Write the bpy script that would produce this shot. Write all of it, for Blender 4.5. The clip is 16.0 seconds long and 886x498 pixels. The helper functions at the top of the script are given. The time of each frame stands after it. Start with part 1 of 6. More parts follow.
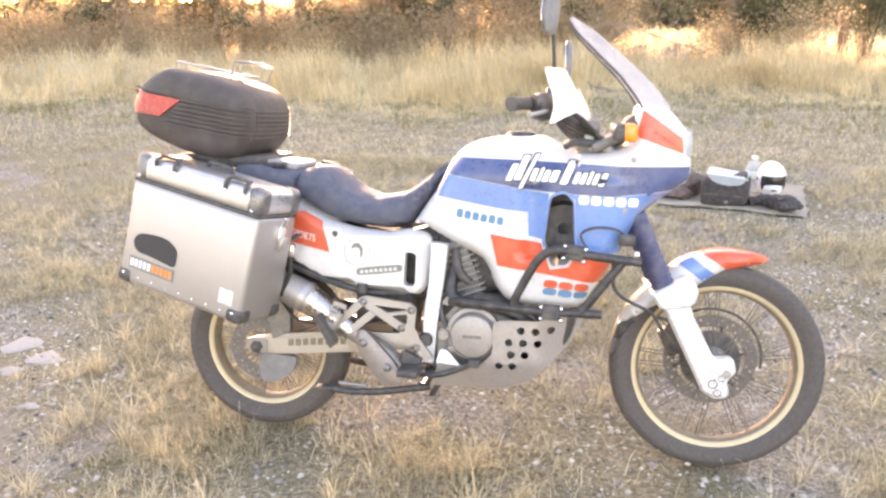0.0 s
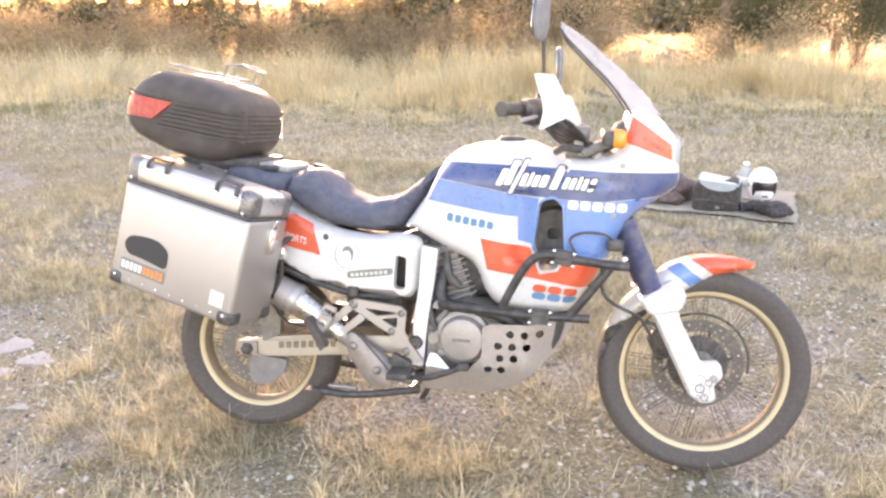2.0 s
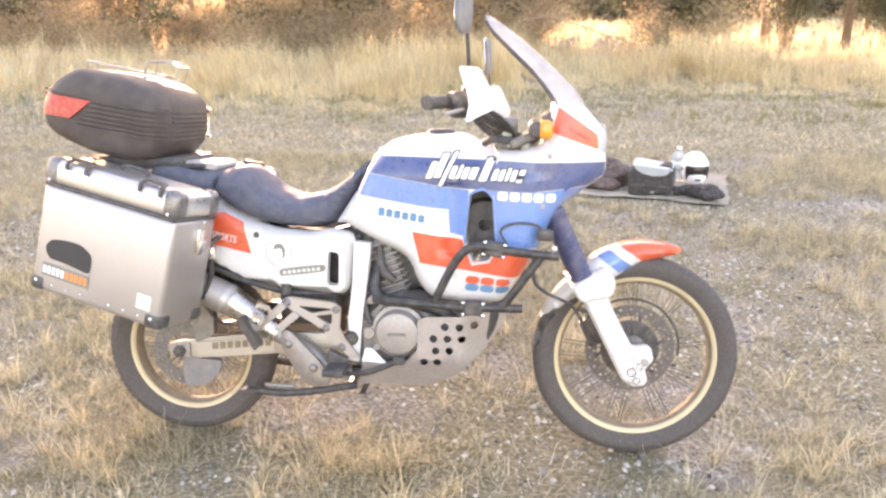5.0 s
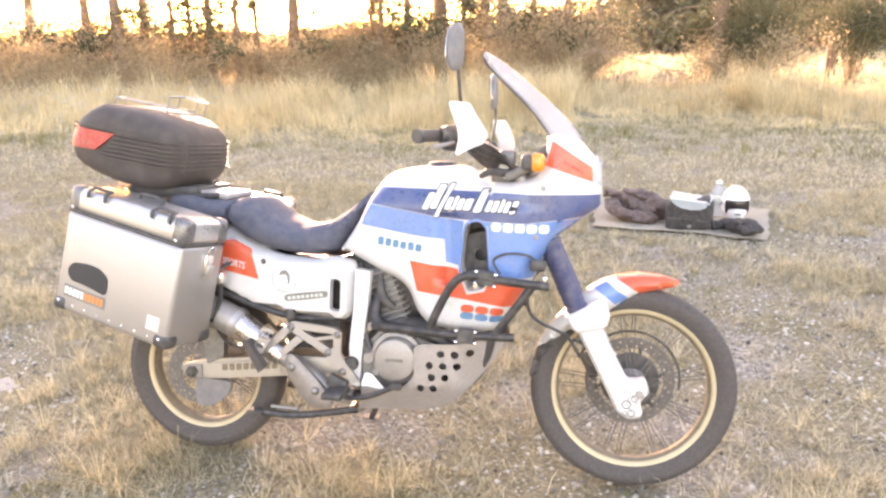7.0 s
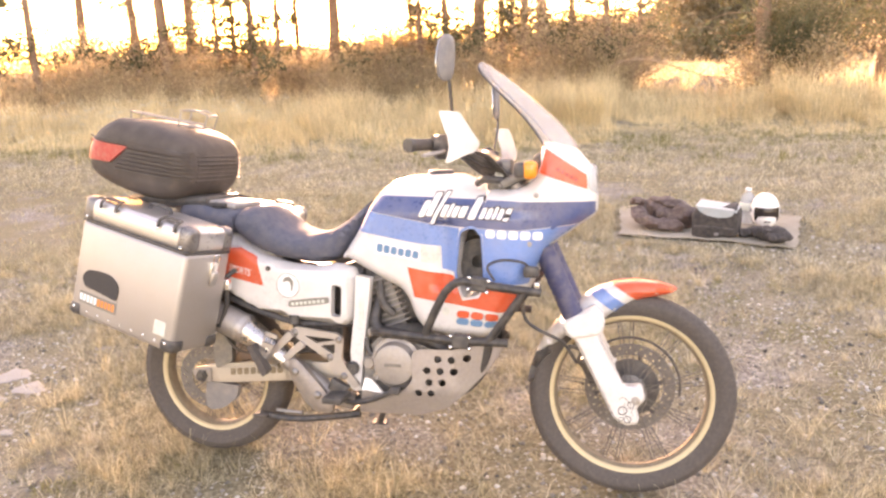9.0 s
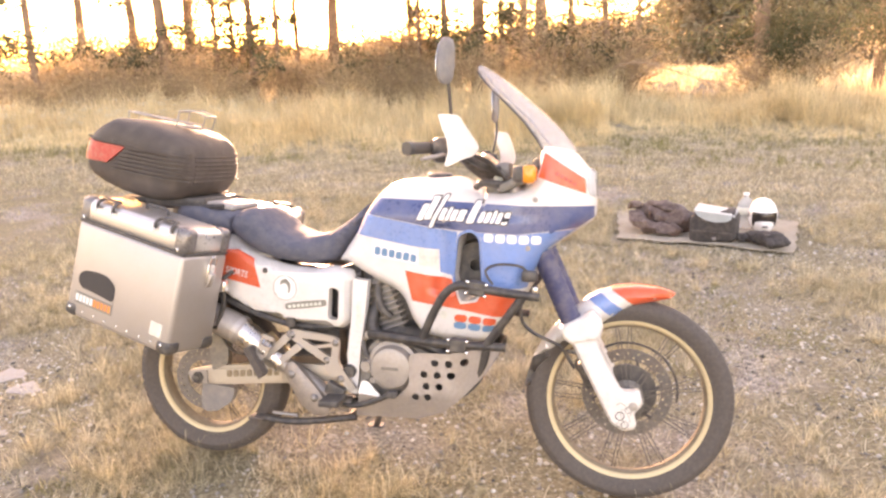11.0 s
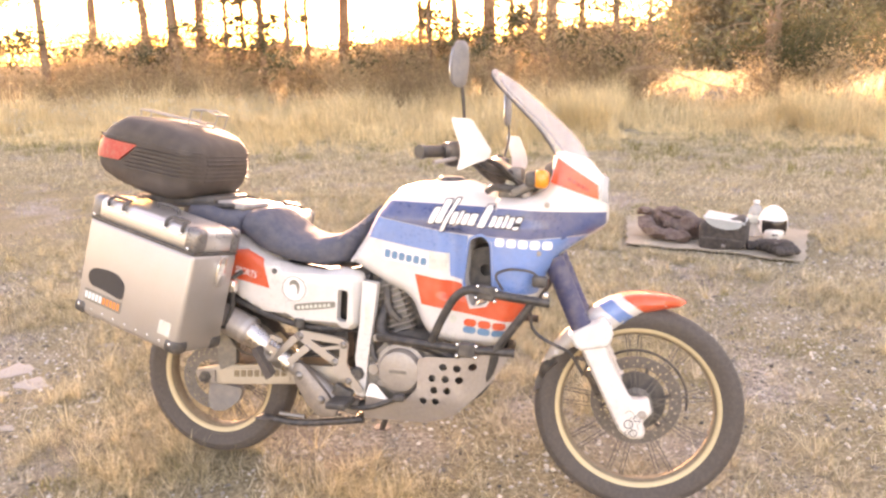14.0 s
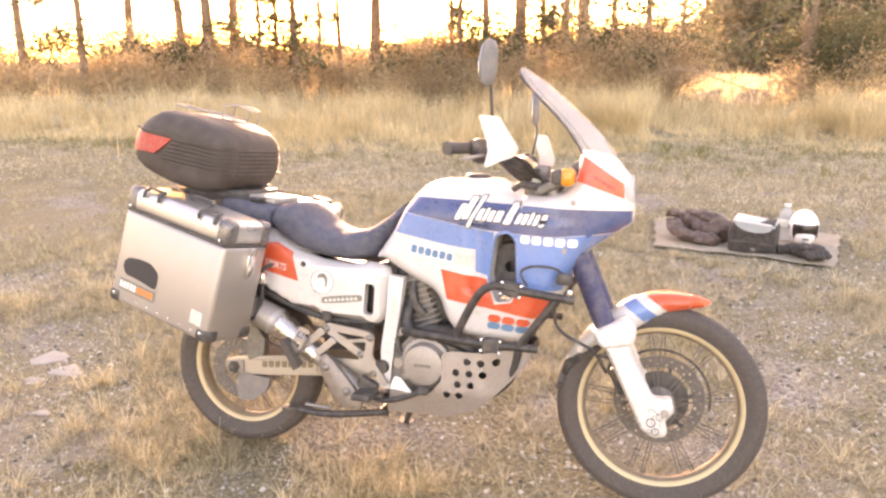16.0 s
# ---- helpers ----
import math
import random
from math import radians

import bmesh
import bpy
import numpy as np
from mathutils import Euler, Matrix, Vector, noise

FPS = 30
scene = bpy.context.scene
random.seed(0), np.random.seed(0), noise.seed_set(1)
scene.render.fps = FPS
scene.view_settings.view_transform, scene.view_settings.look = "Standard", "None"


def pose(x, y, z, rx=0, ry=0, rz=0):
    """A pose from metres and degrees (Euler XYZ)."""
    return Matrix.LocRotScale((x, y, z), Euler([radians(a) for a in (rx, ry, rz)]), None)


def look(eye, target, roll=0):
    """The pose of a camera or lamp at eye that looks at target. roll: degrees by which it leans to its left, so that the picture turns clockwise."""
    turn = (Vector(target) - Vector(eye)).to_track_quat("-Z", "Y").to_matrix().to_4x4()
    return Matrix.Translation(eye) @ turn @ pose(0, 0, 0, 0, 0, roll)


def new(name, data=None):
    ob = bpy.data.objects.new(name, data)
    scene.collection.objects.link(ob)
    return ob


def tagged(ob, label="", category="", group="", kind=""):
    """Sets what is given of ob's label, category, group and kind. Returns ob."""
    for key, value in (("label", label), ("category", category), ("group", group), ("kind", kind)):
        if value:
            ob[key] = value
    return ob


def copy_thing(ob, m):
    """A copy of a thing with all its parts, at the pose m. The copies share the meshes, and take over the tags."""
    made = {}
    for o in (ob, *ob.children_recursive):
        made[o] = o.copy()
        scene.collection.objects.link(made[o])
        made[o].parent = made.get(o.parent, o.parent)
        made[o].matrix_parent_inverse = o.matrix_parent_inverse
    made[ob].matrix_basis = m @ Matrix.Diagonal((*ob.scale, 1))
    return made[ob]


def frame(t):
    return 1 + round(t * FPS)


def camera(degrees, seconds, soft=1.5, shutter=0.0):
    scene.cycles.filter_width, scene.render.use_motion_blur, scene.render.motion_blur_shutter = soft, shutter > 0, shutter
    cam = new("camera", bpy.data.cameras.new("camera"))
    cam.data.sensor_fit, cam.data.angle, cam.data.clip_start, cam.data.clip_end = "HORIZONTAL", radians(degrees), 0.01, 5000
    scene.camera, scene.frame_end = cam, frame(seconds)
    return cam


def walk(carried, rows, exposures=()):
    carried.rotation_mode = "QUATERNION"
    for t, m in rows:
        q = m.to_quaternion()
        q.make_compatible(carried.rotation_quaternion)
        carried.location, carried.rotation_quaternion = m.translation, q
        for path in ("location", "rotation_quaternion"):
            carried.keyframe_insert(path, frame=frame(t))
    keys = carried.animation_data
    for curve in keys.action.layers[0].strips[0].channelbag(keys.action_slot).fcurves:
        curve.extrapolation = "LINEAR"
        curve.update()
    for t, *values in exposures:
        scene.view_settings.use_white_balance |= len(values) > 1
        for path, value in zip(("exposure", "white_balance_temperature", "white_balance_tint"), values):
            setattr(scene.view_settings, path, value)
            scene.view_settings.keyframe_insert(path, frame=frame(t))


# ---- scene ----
cam = camera(60.0, 16.0, soft=2.5)
PATH = [
    (0, (1.157, -2.395, 1.473), (0.775, -0.521, 0.89), -0.8),
    (0.5, (1.166, -2.396, 1.471), (0.802, -0.518, 0.888), -0.5),
    (1, (1.172, -2.403, 1.48), (0.813, -0.518, 0.915), -0.1),
    (1.5, (1.177, -2.403, 1.482), (0.818, -0.518, 0.92), -0.4),
    (2, (1.173, -2.406, 1.479), (0.805, -0.527, 0.904), -0.3),
    (2.5, (1.173, -2.403, 1.481), (0.814, -0.519, 0.912), -0.4),
    (3, (1.182, -2.403, 1.48), (0.848, -0.518, 0.9), -0.3),
    (3.5, (1.184, -2.403, 1.483), (0.843, -0.518, 0.907), -1.4),
    (4, (1.178, -2.403, 1.487), (0.842, -0.514, 0.921), -0.4),
    (4.5, (1.21, -2.395, 1.495), (1.004, -0.499, 0.89), 0.7),
    (4.7, (1.216, -2.392, 1.491), (1.01, -0.497, 0.886), -0.1),
    (6.8, (1.359, -2.426, 1.5), (1.02, -0.529, 0.967), -2.2),
    (7, (1.433, -2.426, 1.497), (1.043, -0.535, 0.977), -1.3),
    (7.5, (1.552, -2.436, 1.486), (1.03, -0.581, 0.951), -2.5),
    (8, (1.6, -2.452, 1.51), (1.122, -0.562, 1.065), -1.6),
    (8.5, (1.598, -2.443, 1.492), (1.097, -0.57, 1.001), -2.4),
    (11, (1.59, -2.427, 1.497), (1.094, -0.552, 1.01), -1.8),
    (11.5, (1.594, -2.425, 1.493), (1.11, -0.549, 0.995), -1.5),
    (12, (1.602, -2.427, 1.498), (1.118, -0.548, 1.013), -1.7),
    (12.5, (1.586, -2.429, 1.497), (1.083, -0.555, 1.011), -1.6),
    (13, (1.567, -2.425, 1.499), (1.053, -0.555, 1.009), -0.9),
    (13.5, (1.565, -2.423, 1.499), (1.049, -0.553, 1.014), -1.1),
    (14, (1.574, -2.419, 1.502), (1.062, -0.547, 1.019), -0.9),
    (14.5, (1.597, -2.422, 1.502), (1.098, -0.545, 1.023), -1.1),
    (15, (1.624, -2.42, 1.508), (1.152, -0.534, 1.04), -0.4),
    (15.5, (1.614, -2.422, 1.511), (1.111, -0.539, 1.059), 0.0),
    (16, (1.588, -2.451, 1.496), (1.007, -0.598, 1.014), -0.4),
]
EXPOSURES = [(0.0, 3.97, 7900, 37), (6.8, 4.03, 8100, 38), (8.3, 3.88, 9600, 46), (16.0, 3.88, 9600, 46)]
walk(cam, [(t, look(eye, target, roll)) for t, eye, target, roll in PATH], EXPOSURES)

# ---- world, sun ----
SUN_AZ, SUN_EL = radians(-23.0), radians(4.3)
world = bpy.data.worlds.new("sky")
scene.world = world
world.use_nodes = True
_wn = world.node_tree
_sky = _wn.nodes.new("ShaderNodeTexSky")
_sky.sky_type = "NISHITA"
_sky.sun_disc = False
_sky.sun_elevation = SUN_EL
_sky.sun_rotation = SUN_AZ
_sky.altitude = 200
_sky.air_density, _sky.dust_density, _sky.ozone_density = 0.85, 2.0, 1.0
_wn.links.new(_sky.outputs[0], _wn.nodes["Background"].inputs[0])
_wn.nodes["Background"].inputs[1].default_value = 0.15
_sun = bpy.data.lights.new("sun", "SUN")
_sun.energy, _sun.angle, _sun.color = 2.0, radians(3.0), (1.0, 0.84, 0.64)
sun = new("sun", _sun)
_to_sun = Vector((math.sin(SUN_AZ) * math.cos(SUN_EL), math.cos(SUN_AZ) * math.cos(SUN_EL), math.sin(SUN_EL)))
sun.matrix_world = look(_to_sun * 60, (0, 0, 0))

# ---- materials ----


def material(name, color, rough=0.6, metal=0.0, vary=0.15, coarse=6.0, fine=60.0, bump=0.15, dirt=None, dirt_amount=0.0, coat=0.0, per_piece=0.0, spec=0.5, thin=0.0):
    """A procedural surface: two scales of noise on colour, roughness and relief, dirt in patches, variation piece by piece."""
    m = bpy.data.materials.new(name)
    m.use_nodes = True
    t = m.node_tree
    n, k = t.nodes, t.links
    b = n["Principled BSDF"]
    co = n.new("ShaderNodeTexCoord")
    big, small = n.new("ShaderNodeTexNoise"), n.new("ShaderNodeTexNoise")
    for tex, s in ((big, coarse), (small, fine)):
        tex.inputs["Scale"].default_value = s
        tex.inputs["Detail"].default_value = 5
        k.new(co.outputs["Object"], tex.inputs["Vector"])
    both = n.new("ShaderNodeMath")
    both.operation = "ADD"
    k.new(big.outputs["Fac"], both.inputs[0])
    k.new(small.outputs["Fac"], both.inputs[1])
    span = n.new("ShaderNodeMapRange")
    span.inputs[1].default_value, span.inputs[2].default_value = 0.65, 1.35
    span.inputs[3].default_value, span.inputs[4].default_value = 1 - vary, 1 + vary
    k.new(both.outputs[0], span.inputs[0])
    out = span.outputs[0]
    if per_piece:
        isle = n.new("ShaderNodeNewGeometry")
        ps = n.new("ShaderNodeMapRange")
        ps.inputs[3].default_value, ps.inputs[4].default_value = 1 - per_piece, 1 + per_piece
        k.new(isle.outputs["Random Per Island"], ps.inputs[0])
        mul = n.new("ShaderNodeMath")
        mul.operation = "MULTIPLY"
        k.new(out, mul.inputs[0])
        k.new(ps.outputs[0], mul.inputs[1])
        out = mul.outputs[0]
    tint = n.new("ShaderNodeVectorMath")
    tint.operation = "SCALE"
    tint.inputs[0].default_value = color
    k.new(out, tint.inputs["Scale"])
    col = tint.outputs[0]
    if dirt:
        spot = n.new("ShaderNodeTexNoise")
        spot.inputs["Scale"].default_value = coarse * 4.0
        spot.inputs["Detail"].default_value = 8
        k.new(co.outputs["Object"], spot.inputs["Vector"])
        edge = n.new("ShaderNodeMapRange")
        edge.inputs[1].default_value, edge.inputs[2].default_value = 0.40, 0.85
        edge.inputs[4].default_value = dirt_amount
        k.new(spot.outputs["Fac"], edge.inputs[0])
        mx = n.new("ShaderNodeMix")
        mx.data_type = "RGBA"
        mx.inputs[7].default_value = (*dirt, 1)
        k.new(edge.outputs[0], mx.inputs[0])
        k.new(col, mx.inputs[6])
        col = mx.outputs[2]
    k.new(col, b.inputs["Base Color"])
    rr = n.new("ShaderNodeMapRange")
    rr.inputs[1].default_value, rr.inputs[2].default_value = 0.65, 1.35
    rr.inputs[3].default_value, rr.inputs[4].default_value = max(rough - 0.1, 0.02), min(rough + 0.12, 1)
    k.new(both.outputs[0], rr.inputs[0])
    k.new(rr.outputs[0], b.inputs["Roughness"])
    b.inputs["Metallic"].default_value = metal
    b.inputs["Specular IOR Level"].default_value = spec
    b.inputs["Coat Weight"].default_value = coat
    b.inputs["Coat Roughness"].default_value = 0.12
    if bump:
        bp = n.new("ShaderNodeBump")
        bp.inputs["Strength"].default_value = bump
        bp.inputs["Distance"].default_value = 0.004
        k.new(small.outputs["Fac"], bp.inputs["Height"])
        k.new(bp.outputs[0], b.inputs["Normal"])
    if thin:
        tr = n.new("ShaderNodeBsdfTranslucent")
        k.new(col, tr.inputs[0])
        mix = n.new("ShaderNodeMixShader")
        mix.inputs[0].default_value = thin
        k.new(b.outputs[0], mix.inputs[1])
        k.new(tr.outputs[0], mix.inputs[2])
        k.new(mix.outputs[0], n["Material Output"].inputs[0])
    return m


def clear(name, color, rough=0.05, see=0.8):
    """Thin tinted plastic or glass, seen through."""
    m = bpy.data.materials.new(name)
    m.use_nodes = True
    t = m.node_tree
    b = t.nodes["Principled BSDF"]
    b.inputs["Base Color"].default_value = (*color, 1)
    b.inputs["Roughness"].default_value = rough
    tr = t.nodes.new("ShaderNodeBsdfTransparent")
    tr.inputs[0].default_value = (*[min(1, c * 0.5 + 0.45) for c in color], 1)
    mix = t.nodes.new("ShaderNodeMixShader")
    mix.inputs[0].default_value = see
    t.links.new(b.outputs[0], mix.inputs[1])
    t.links.new(tr.outputs[0], mix.inputs[2])
    t.links.new(mix.outputs[0], t.nodes["Material Output"].inputs[0])
    return m


DUST = (0.42, 0.36, 0.28)
M_WHITE = material("white_paint", (0.70, 0.68, 0.66), 0.32, 0, 0.04, 5, 90, 0.03, DUST, 0.25, 0.5)
M_NAVY = material("navy_paint", (0.06, 0.095, 0.22), 0.32, 0, 0.1, 5, 90, 0.03, DUST, 0.2, 0.5)
M_BLUE = material("blue_paint", (0.12, 0.255, 0.54), 0.32, 0, 0.08, 5, 90, 0.03, DUST, 0.2, 0.5)
M_RED = material("red_paint", (0.78, 0.10, 0.035), 0.34, 0, 0.08, 5, 90, 0.03, DUST, 0.2, 0.5)
M_SEAT = material("blue_vinyl", (0.095, 0.103, 0.135), 0.8, 0, 0.15, 8, 140, 0.25, DUST, 0.18, spec=0.25)
M_ALU = material("brushed_aluminium", (0.47, 0.44, 0.42), 0.42, 0.7, 0.06, 4, 120, 0.05, DUST, 0.25)
M_ALU_LID = material("bright_aluminium", (0.62, 0.60, 0.58), 0.34, 0.8, 0.05, 4, 120, 0.04, DUST, 0.15)
M_CAST = material("cast_aluminium", (0.38, 0.35, 0.33), 0.5, 0.55, 0.15, 12, 90, 0.2, DUST, 0.4)
M_SKID = material("scuffed_aluminium", (0.40, 0.36, 0.34), 0.48, 0.5, 0.15, 9, 80, 0.12, DUST, 0.45)
M_ARM = material("champagne_alloy", (0.50, 0.45, 0.385), 0.45, 0.45, 0.08, 8, 80, 0.06, DUST, 0.3)
M_GOLD = material("gold_anodised", (0.60, 0.49, 0.31), 0.55, 0.3, 0.08, 10, 80, 0.05, DUST, 0.3)
M_WIRE = material("dull_wire", (0.42, 0.38, 0.34), 0.45, 0.6, 0.1, 8, 60, 0.0)
M_WORN = material("worn_vinyl", (0.40, 0.37, 0.34), 0.6, 0, 0.2, 9, 120, 0.2, (0.16, 0.17, 0.21), 0.7)
M_CHROME = material("chrome", (0.85, 0.84, 0.82), 0.14, 1.0, 0.03, 8, 60, 0.0)
M_PIPE = material("dulled_chrome", (0.55, 0.52, 0.49), 0.3, 0.95, 0.12, 14, 60, 0.05, DUST, 0.2)
M_BLACK = material("black_plastic", (0.055, 0.052, 0.052), 0.5, 0, 0.2, 8, 140, 0.15, DUST, 0.3)
M_CASE = material("grained_black_plastic", (0.078, 0.064, 0.058), 0.6, 0, 0.15, 5, 220, 0.3, DUST, 0.12, spec=0.3)
M_TUBE = material("black_powder_coat", (0.035, 0.033, 0.034), 0.42, 0, 0.2, 10, 150, 0.1, DUST, 0.2)
M_RUBBER = material("tyre_rubber", (0.085, 0.072, 0.066), 0.8, 0, 0.1, 25, 160, 0.12, DUST, 0.10)
M_GREY = material("grey_plastic", (0.19, 0.18, 0.18), 0.5, 0, 0.12, 8, 120, 0.1, DUST, 0.3)
M_CORNER = material("capped_corner", (0.20, 0.19, 0.19), 0.32, 0.5, 0.15, 8, 120, 0.1, DUST, 0.3)
M_BRONZE = material("dirty_bronze", (0.22, 0.17, 0.115), 0.65, 0.2, 0.2, 20, 90, 0.1, DUST, 0.3)
M_SHIELD = material("heat_stained_alloy", (0.29, 0.25, 0.225), 0.5, 0.35, 0.2, 10, 90, 0.15, DUST, 0.4)
M_DISC = material("brake_steel", (0.15, 0.14, 0.13), 0.6, 0.3, 0.15, 20, 90, 0.05, DUST, 0.3)
M_STEEL = material("spoke_steel", (0.30, 0.28, 0.26), 0.45, 0.7, 0.1, 20, 120, 0.0)
M_SPOKE = material("dirty_spoke", (0.15, 0.135, 0.12), 0.7, 0.3, 0.1, 20, 120, 0.0)
M_ENGINE = material("engine_grey", (0.20, 0.19, 0.18), 0.5, 0.5, 0.2, 12, 90, 0.25, DUST, 0.4)
M_GAITER = material("navy_rubber", (0.05, 0.055, 0.12), 0.6, 0, 0.15, 8, 120, 0.15, DUST, 0.3)
M_AMBER = material("amber_lens", (0.9, 0.30, 0.03), 0.25, 0, 0.05, 10, 80, 0.0, coat=0.5)
M_LENS = material("red_lens", (0.50, 0.05, 0.035), 0.4, 0, 0.15, 14, 80, 0.05, DUST, 0.35, coat=0.1)
M_STICK_W = material("white_sticker", (0.82, 0.81, 0.79), 0.5, 0, 0.04, 8, 90, 0.0)
M_STICK_K = material("black_sticker", (0.03, 0.028, 0.03), 0.5, 0, 0.1, 8, 90, 0.0)
M_STICK_O = material("orange_sticker", (0.85, 0.25, 0.05), 0.5, 0, 0.06, 8, 90, 0.0)
M_STICK_T = material("teal_sticker", (0.10, 0.24, 0.38), 0.5, 0, 0.08, 8, 90, 0.0)
M_STICK_G = material("olive_sticker", (0.22, 0.21, 0.18), 0.5, 0, 0.08, 8, 90, 0.0)
M_STICK_P = material("pale_sticker", (0.62, 0.63, 0.56), 0.5, 0, 0.18, 25, 90, 0.0)
M_SCREEN = clear("smoked_screen", (0.86, 0.86, 0.88), 0.16, 0.80)
M_GLASS = clear("clear_plastic", (0.8, 0.83, 0.85), 0.08, 0.7)
M_MIRROR = material("mirror_glass", (0.9, 0.9, 0.9), 0.03, 1.0, 0.01, 5, 40, 0.0)
M_BLADE = material("dry_grass", (0.50, 0.435, 0.285), 0.75, 0, 0.12, 1.2, 30, 0.0, (0.32, 0.255, 0.13), 0.45, per_piece=0.5, spec=0.12, thin=0.35)
M_TUFT = material("pale_green_straw", (0.62, 0.535, 0.365), 0.75, 0, 0.12, 1.2, 30, 0.0, (0.42, 0.35, 0.19), 0.5, per_piece=0.5, spec=0.12, thin=0.35)
M_STRAW = material("bleached_straw", (0.58, 0.515, 0.385), 0.75, 0, 0.1, 1.2, 30, 0.0, per_piece=0.3, spec=0.15, thin=0.35)
M_TALL = material("tall_dry_grass", (0.78, 0.65, 0.41), 0.75, 0, 0.12, 0.6, 20, 0.0, (0.36, 0.28, 0.12), 0.3, per_piece=0.3, spec=0.12, thin=0.45)
M_GREEN = material("green_grass", (0.24, 0.235, 0.095), 0.7, 0, 0.1, 1.2, 30, 0.0, (0.42, 0.33, 0.18), 0.6, per_piece=0.35, spec=0.12, thin=0.45)
M_BARK = material("pine_bark", (0.29, 0.20, 0.14), 0.85, 0, 0.35, 5, 35, 0.6, spec=0.2)
M_TWIG = material("dead_twig", (0.36, 0.26, 0.18), 0.85, 0, 0.2, 5, 40, 0.2, spec=0.2)
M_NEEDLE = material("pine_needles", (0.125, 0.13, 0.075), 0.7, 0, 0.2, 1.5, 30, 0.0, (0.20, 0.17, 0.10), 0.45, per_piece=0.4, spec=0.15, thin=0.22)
# needles of the distant woods: lighter and greyer, with air haze painted in
M_WOODS = material("haze_paled_needles", (0.19, 0.175, 0.12), 0.7, 0, 0.2, 0.3, 8, 0.0, (0.26, 0.21, 0.14), 0.5, per_piece=0.35, spec=0.1, thin=0.18)
M_LEAF = material("shrub_leaves", (0.44, 0.35, 0.225), 0.7, 0, 0.2, 1.5, 30, 0.0, (0.52, 0.38, 0.21), 0.8, per_piece=0.45, spec=0.15, thin=0.6)
M_STONE = material("pale_limestone", (0.37, 0.35, 0.325), 0.85, 0, 0.15, 14, 70, 0.5, (0.30, 0.27, 0.22), 0.6)
M_PEBBLE = material("gravel", (0.385, 0.358, 0.318), 0.85, 0, 0.15, 20, 120, 0.2, per_piece=0.8, spec=0.2)
M_FELT = material("grey_mat", (0.33, 0.295, 0.235), 0.9, 0, 0.15, 6, 120, 0.3, DUST, 0.4)
M_JACKET = material("brown_black_cloth", (0.095, 0.058, 0.050), 0.55, 0, 0.5, 9, 120, 0.5, DUST, 0.3)
M_CLOTH = material("dark_cloth", (0.045, 0.04, 0.04), 0.85, 0, 0.3, 8, 160, 0.4, DUST, 0.15)
M_MAP = material("pale_map_pocket", (0.36, 0.41, 0.43), 0.45, 0, 0.15, 12, 90, 0.1, DUST, 0.2)
M_HELMET = material("helmet_white", (0.80, 0.79, 0.78), 0.25, 0, 0.04, 5, 80, 0.0, coat=0.5)
M_VISOR = material("dark_visor", (0.03, 0.025, 0.025), 0.12, 0, 0.1, 5, 40, 0.0)


def ground_material():
    """Gravel with worn soil and a thin mat of dry grass in patches."""
    m = bpy.data.materials.new("gravelly_ground")
    m.use_nodes = True
    t = m.node_tree
    n, k = t.nodes, t.links
    b = n["Principled BSDF"]
    co = n.new("ShaderNodeTexCoord")

    def tex(scale, detail=6):
        x = n.new("ShaderNodeTexNoise")
        x.inputs["Scale"].default_value, x.inputs["Detail"].default_value = scale, detail
        k.new(co.outputs["Object"], x.inputs["Vector"])
        return x.outputs["Fac"]

    def ramp(fac, stops):
        r = n.new("ShaderNodeValToRGB")
        while len(r.color_ramp.elements) < len(stops):
            r.color_ramp.elements.new(0.5)
        for e, (p, c) in zip(r.color_ramp.elements, stops):
            e.position, e.color = p, (*c, 1)
        k.new(fac, r.inputs[0])
        return r.outputs[0]

    stone = n.new("ShaderNodeTexVoronoi")
    stone.inputs["Scale"].default_value = 75
    k.new(co.outputs["Object"], stone.inputs["Vector"])
    grey = n.new("ShaderNodeSeparateColor")
    k.new(stone.outputs["Color"], grey.inputs[0])
    gravel = ramp(grey.outputs[0], [(0.0, (0.14, 0.125, 0.108)), (0.55, (0.285, 0.257, 0.225)), (1.0, (0.52, 0.475, 0.42))])
    turf = ramp(tex(60), [(0.3, (0.14, 0.118, 0.073)), (0.55, (0.265, 0.228, 0.15)), (0.75, (0.42, 0.365, 0.25))])
    soil = ramp(tex(14), [(0.35, (0.18, 0.153, 0.122)), (0.65, (0.30, 0.26, 0.21))])

    def mix(fac, a, c, lo, hi):
        r = n.new("ShaderNodeMapRange")
        r.inputs[1].default_value, r.inputs[2].default_value = lo, hi
        k.new(fac, r.inputs[0])
        x = n.new("ShaderNodeMix")
        x.data_type = "RGBA"
        k.new(r.outputs[0], x.inputs[0])
        k.new(a, x.inputs[6])
        k.new(c, x.inputs[7])
        return x.outputs[2]

    col = mix(tex(3.5, 8), gravel, soil, 0.47, 0.6)
    col = mix(tex(1.3, 9), col, turf, 0.36, 0.52)
    k.new(col, b.inputs["Base Color"])
    b.inputs["Roughness"].default_value = 0.95
    b.inputs["Specular IOR Level"].default_value = 0.1
    bp = n.new("ShaderNodeBump")
    bp.inputs["Strength"].default_value, bp.inputs["Distance"].default_value = 0.6, 0.012
    k.new(stone.outputs["Distance"], bp.inputs["Height"])
    k.new(bp.outputs[0], b.inputs["Normal"])
    return m


M_GROUND = ground_material()

# ---- builders ----
from mathutils.geometry import delaunay_2d_cdt


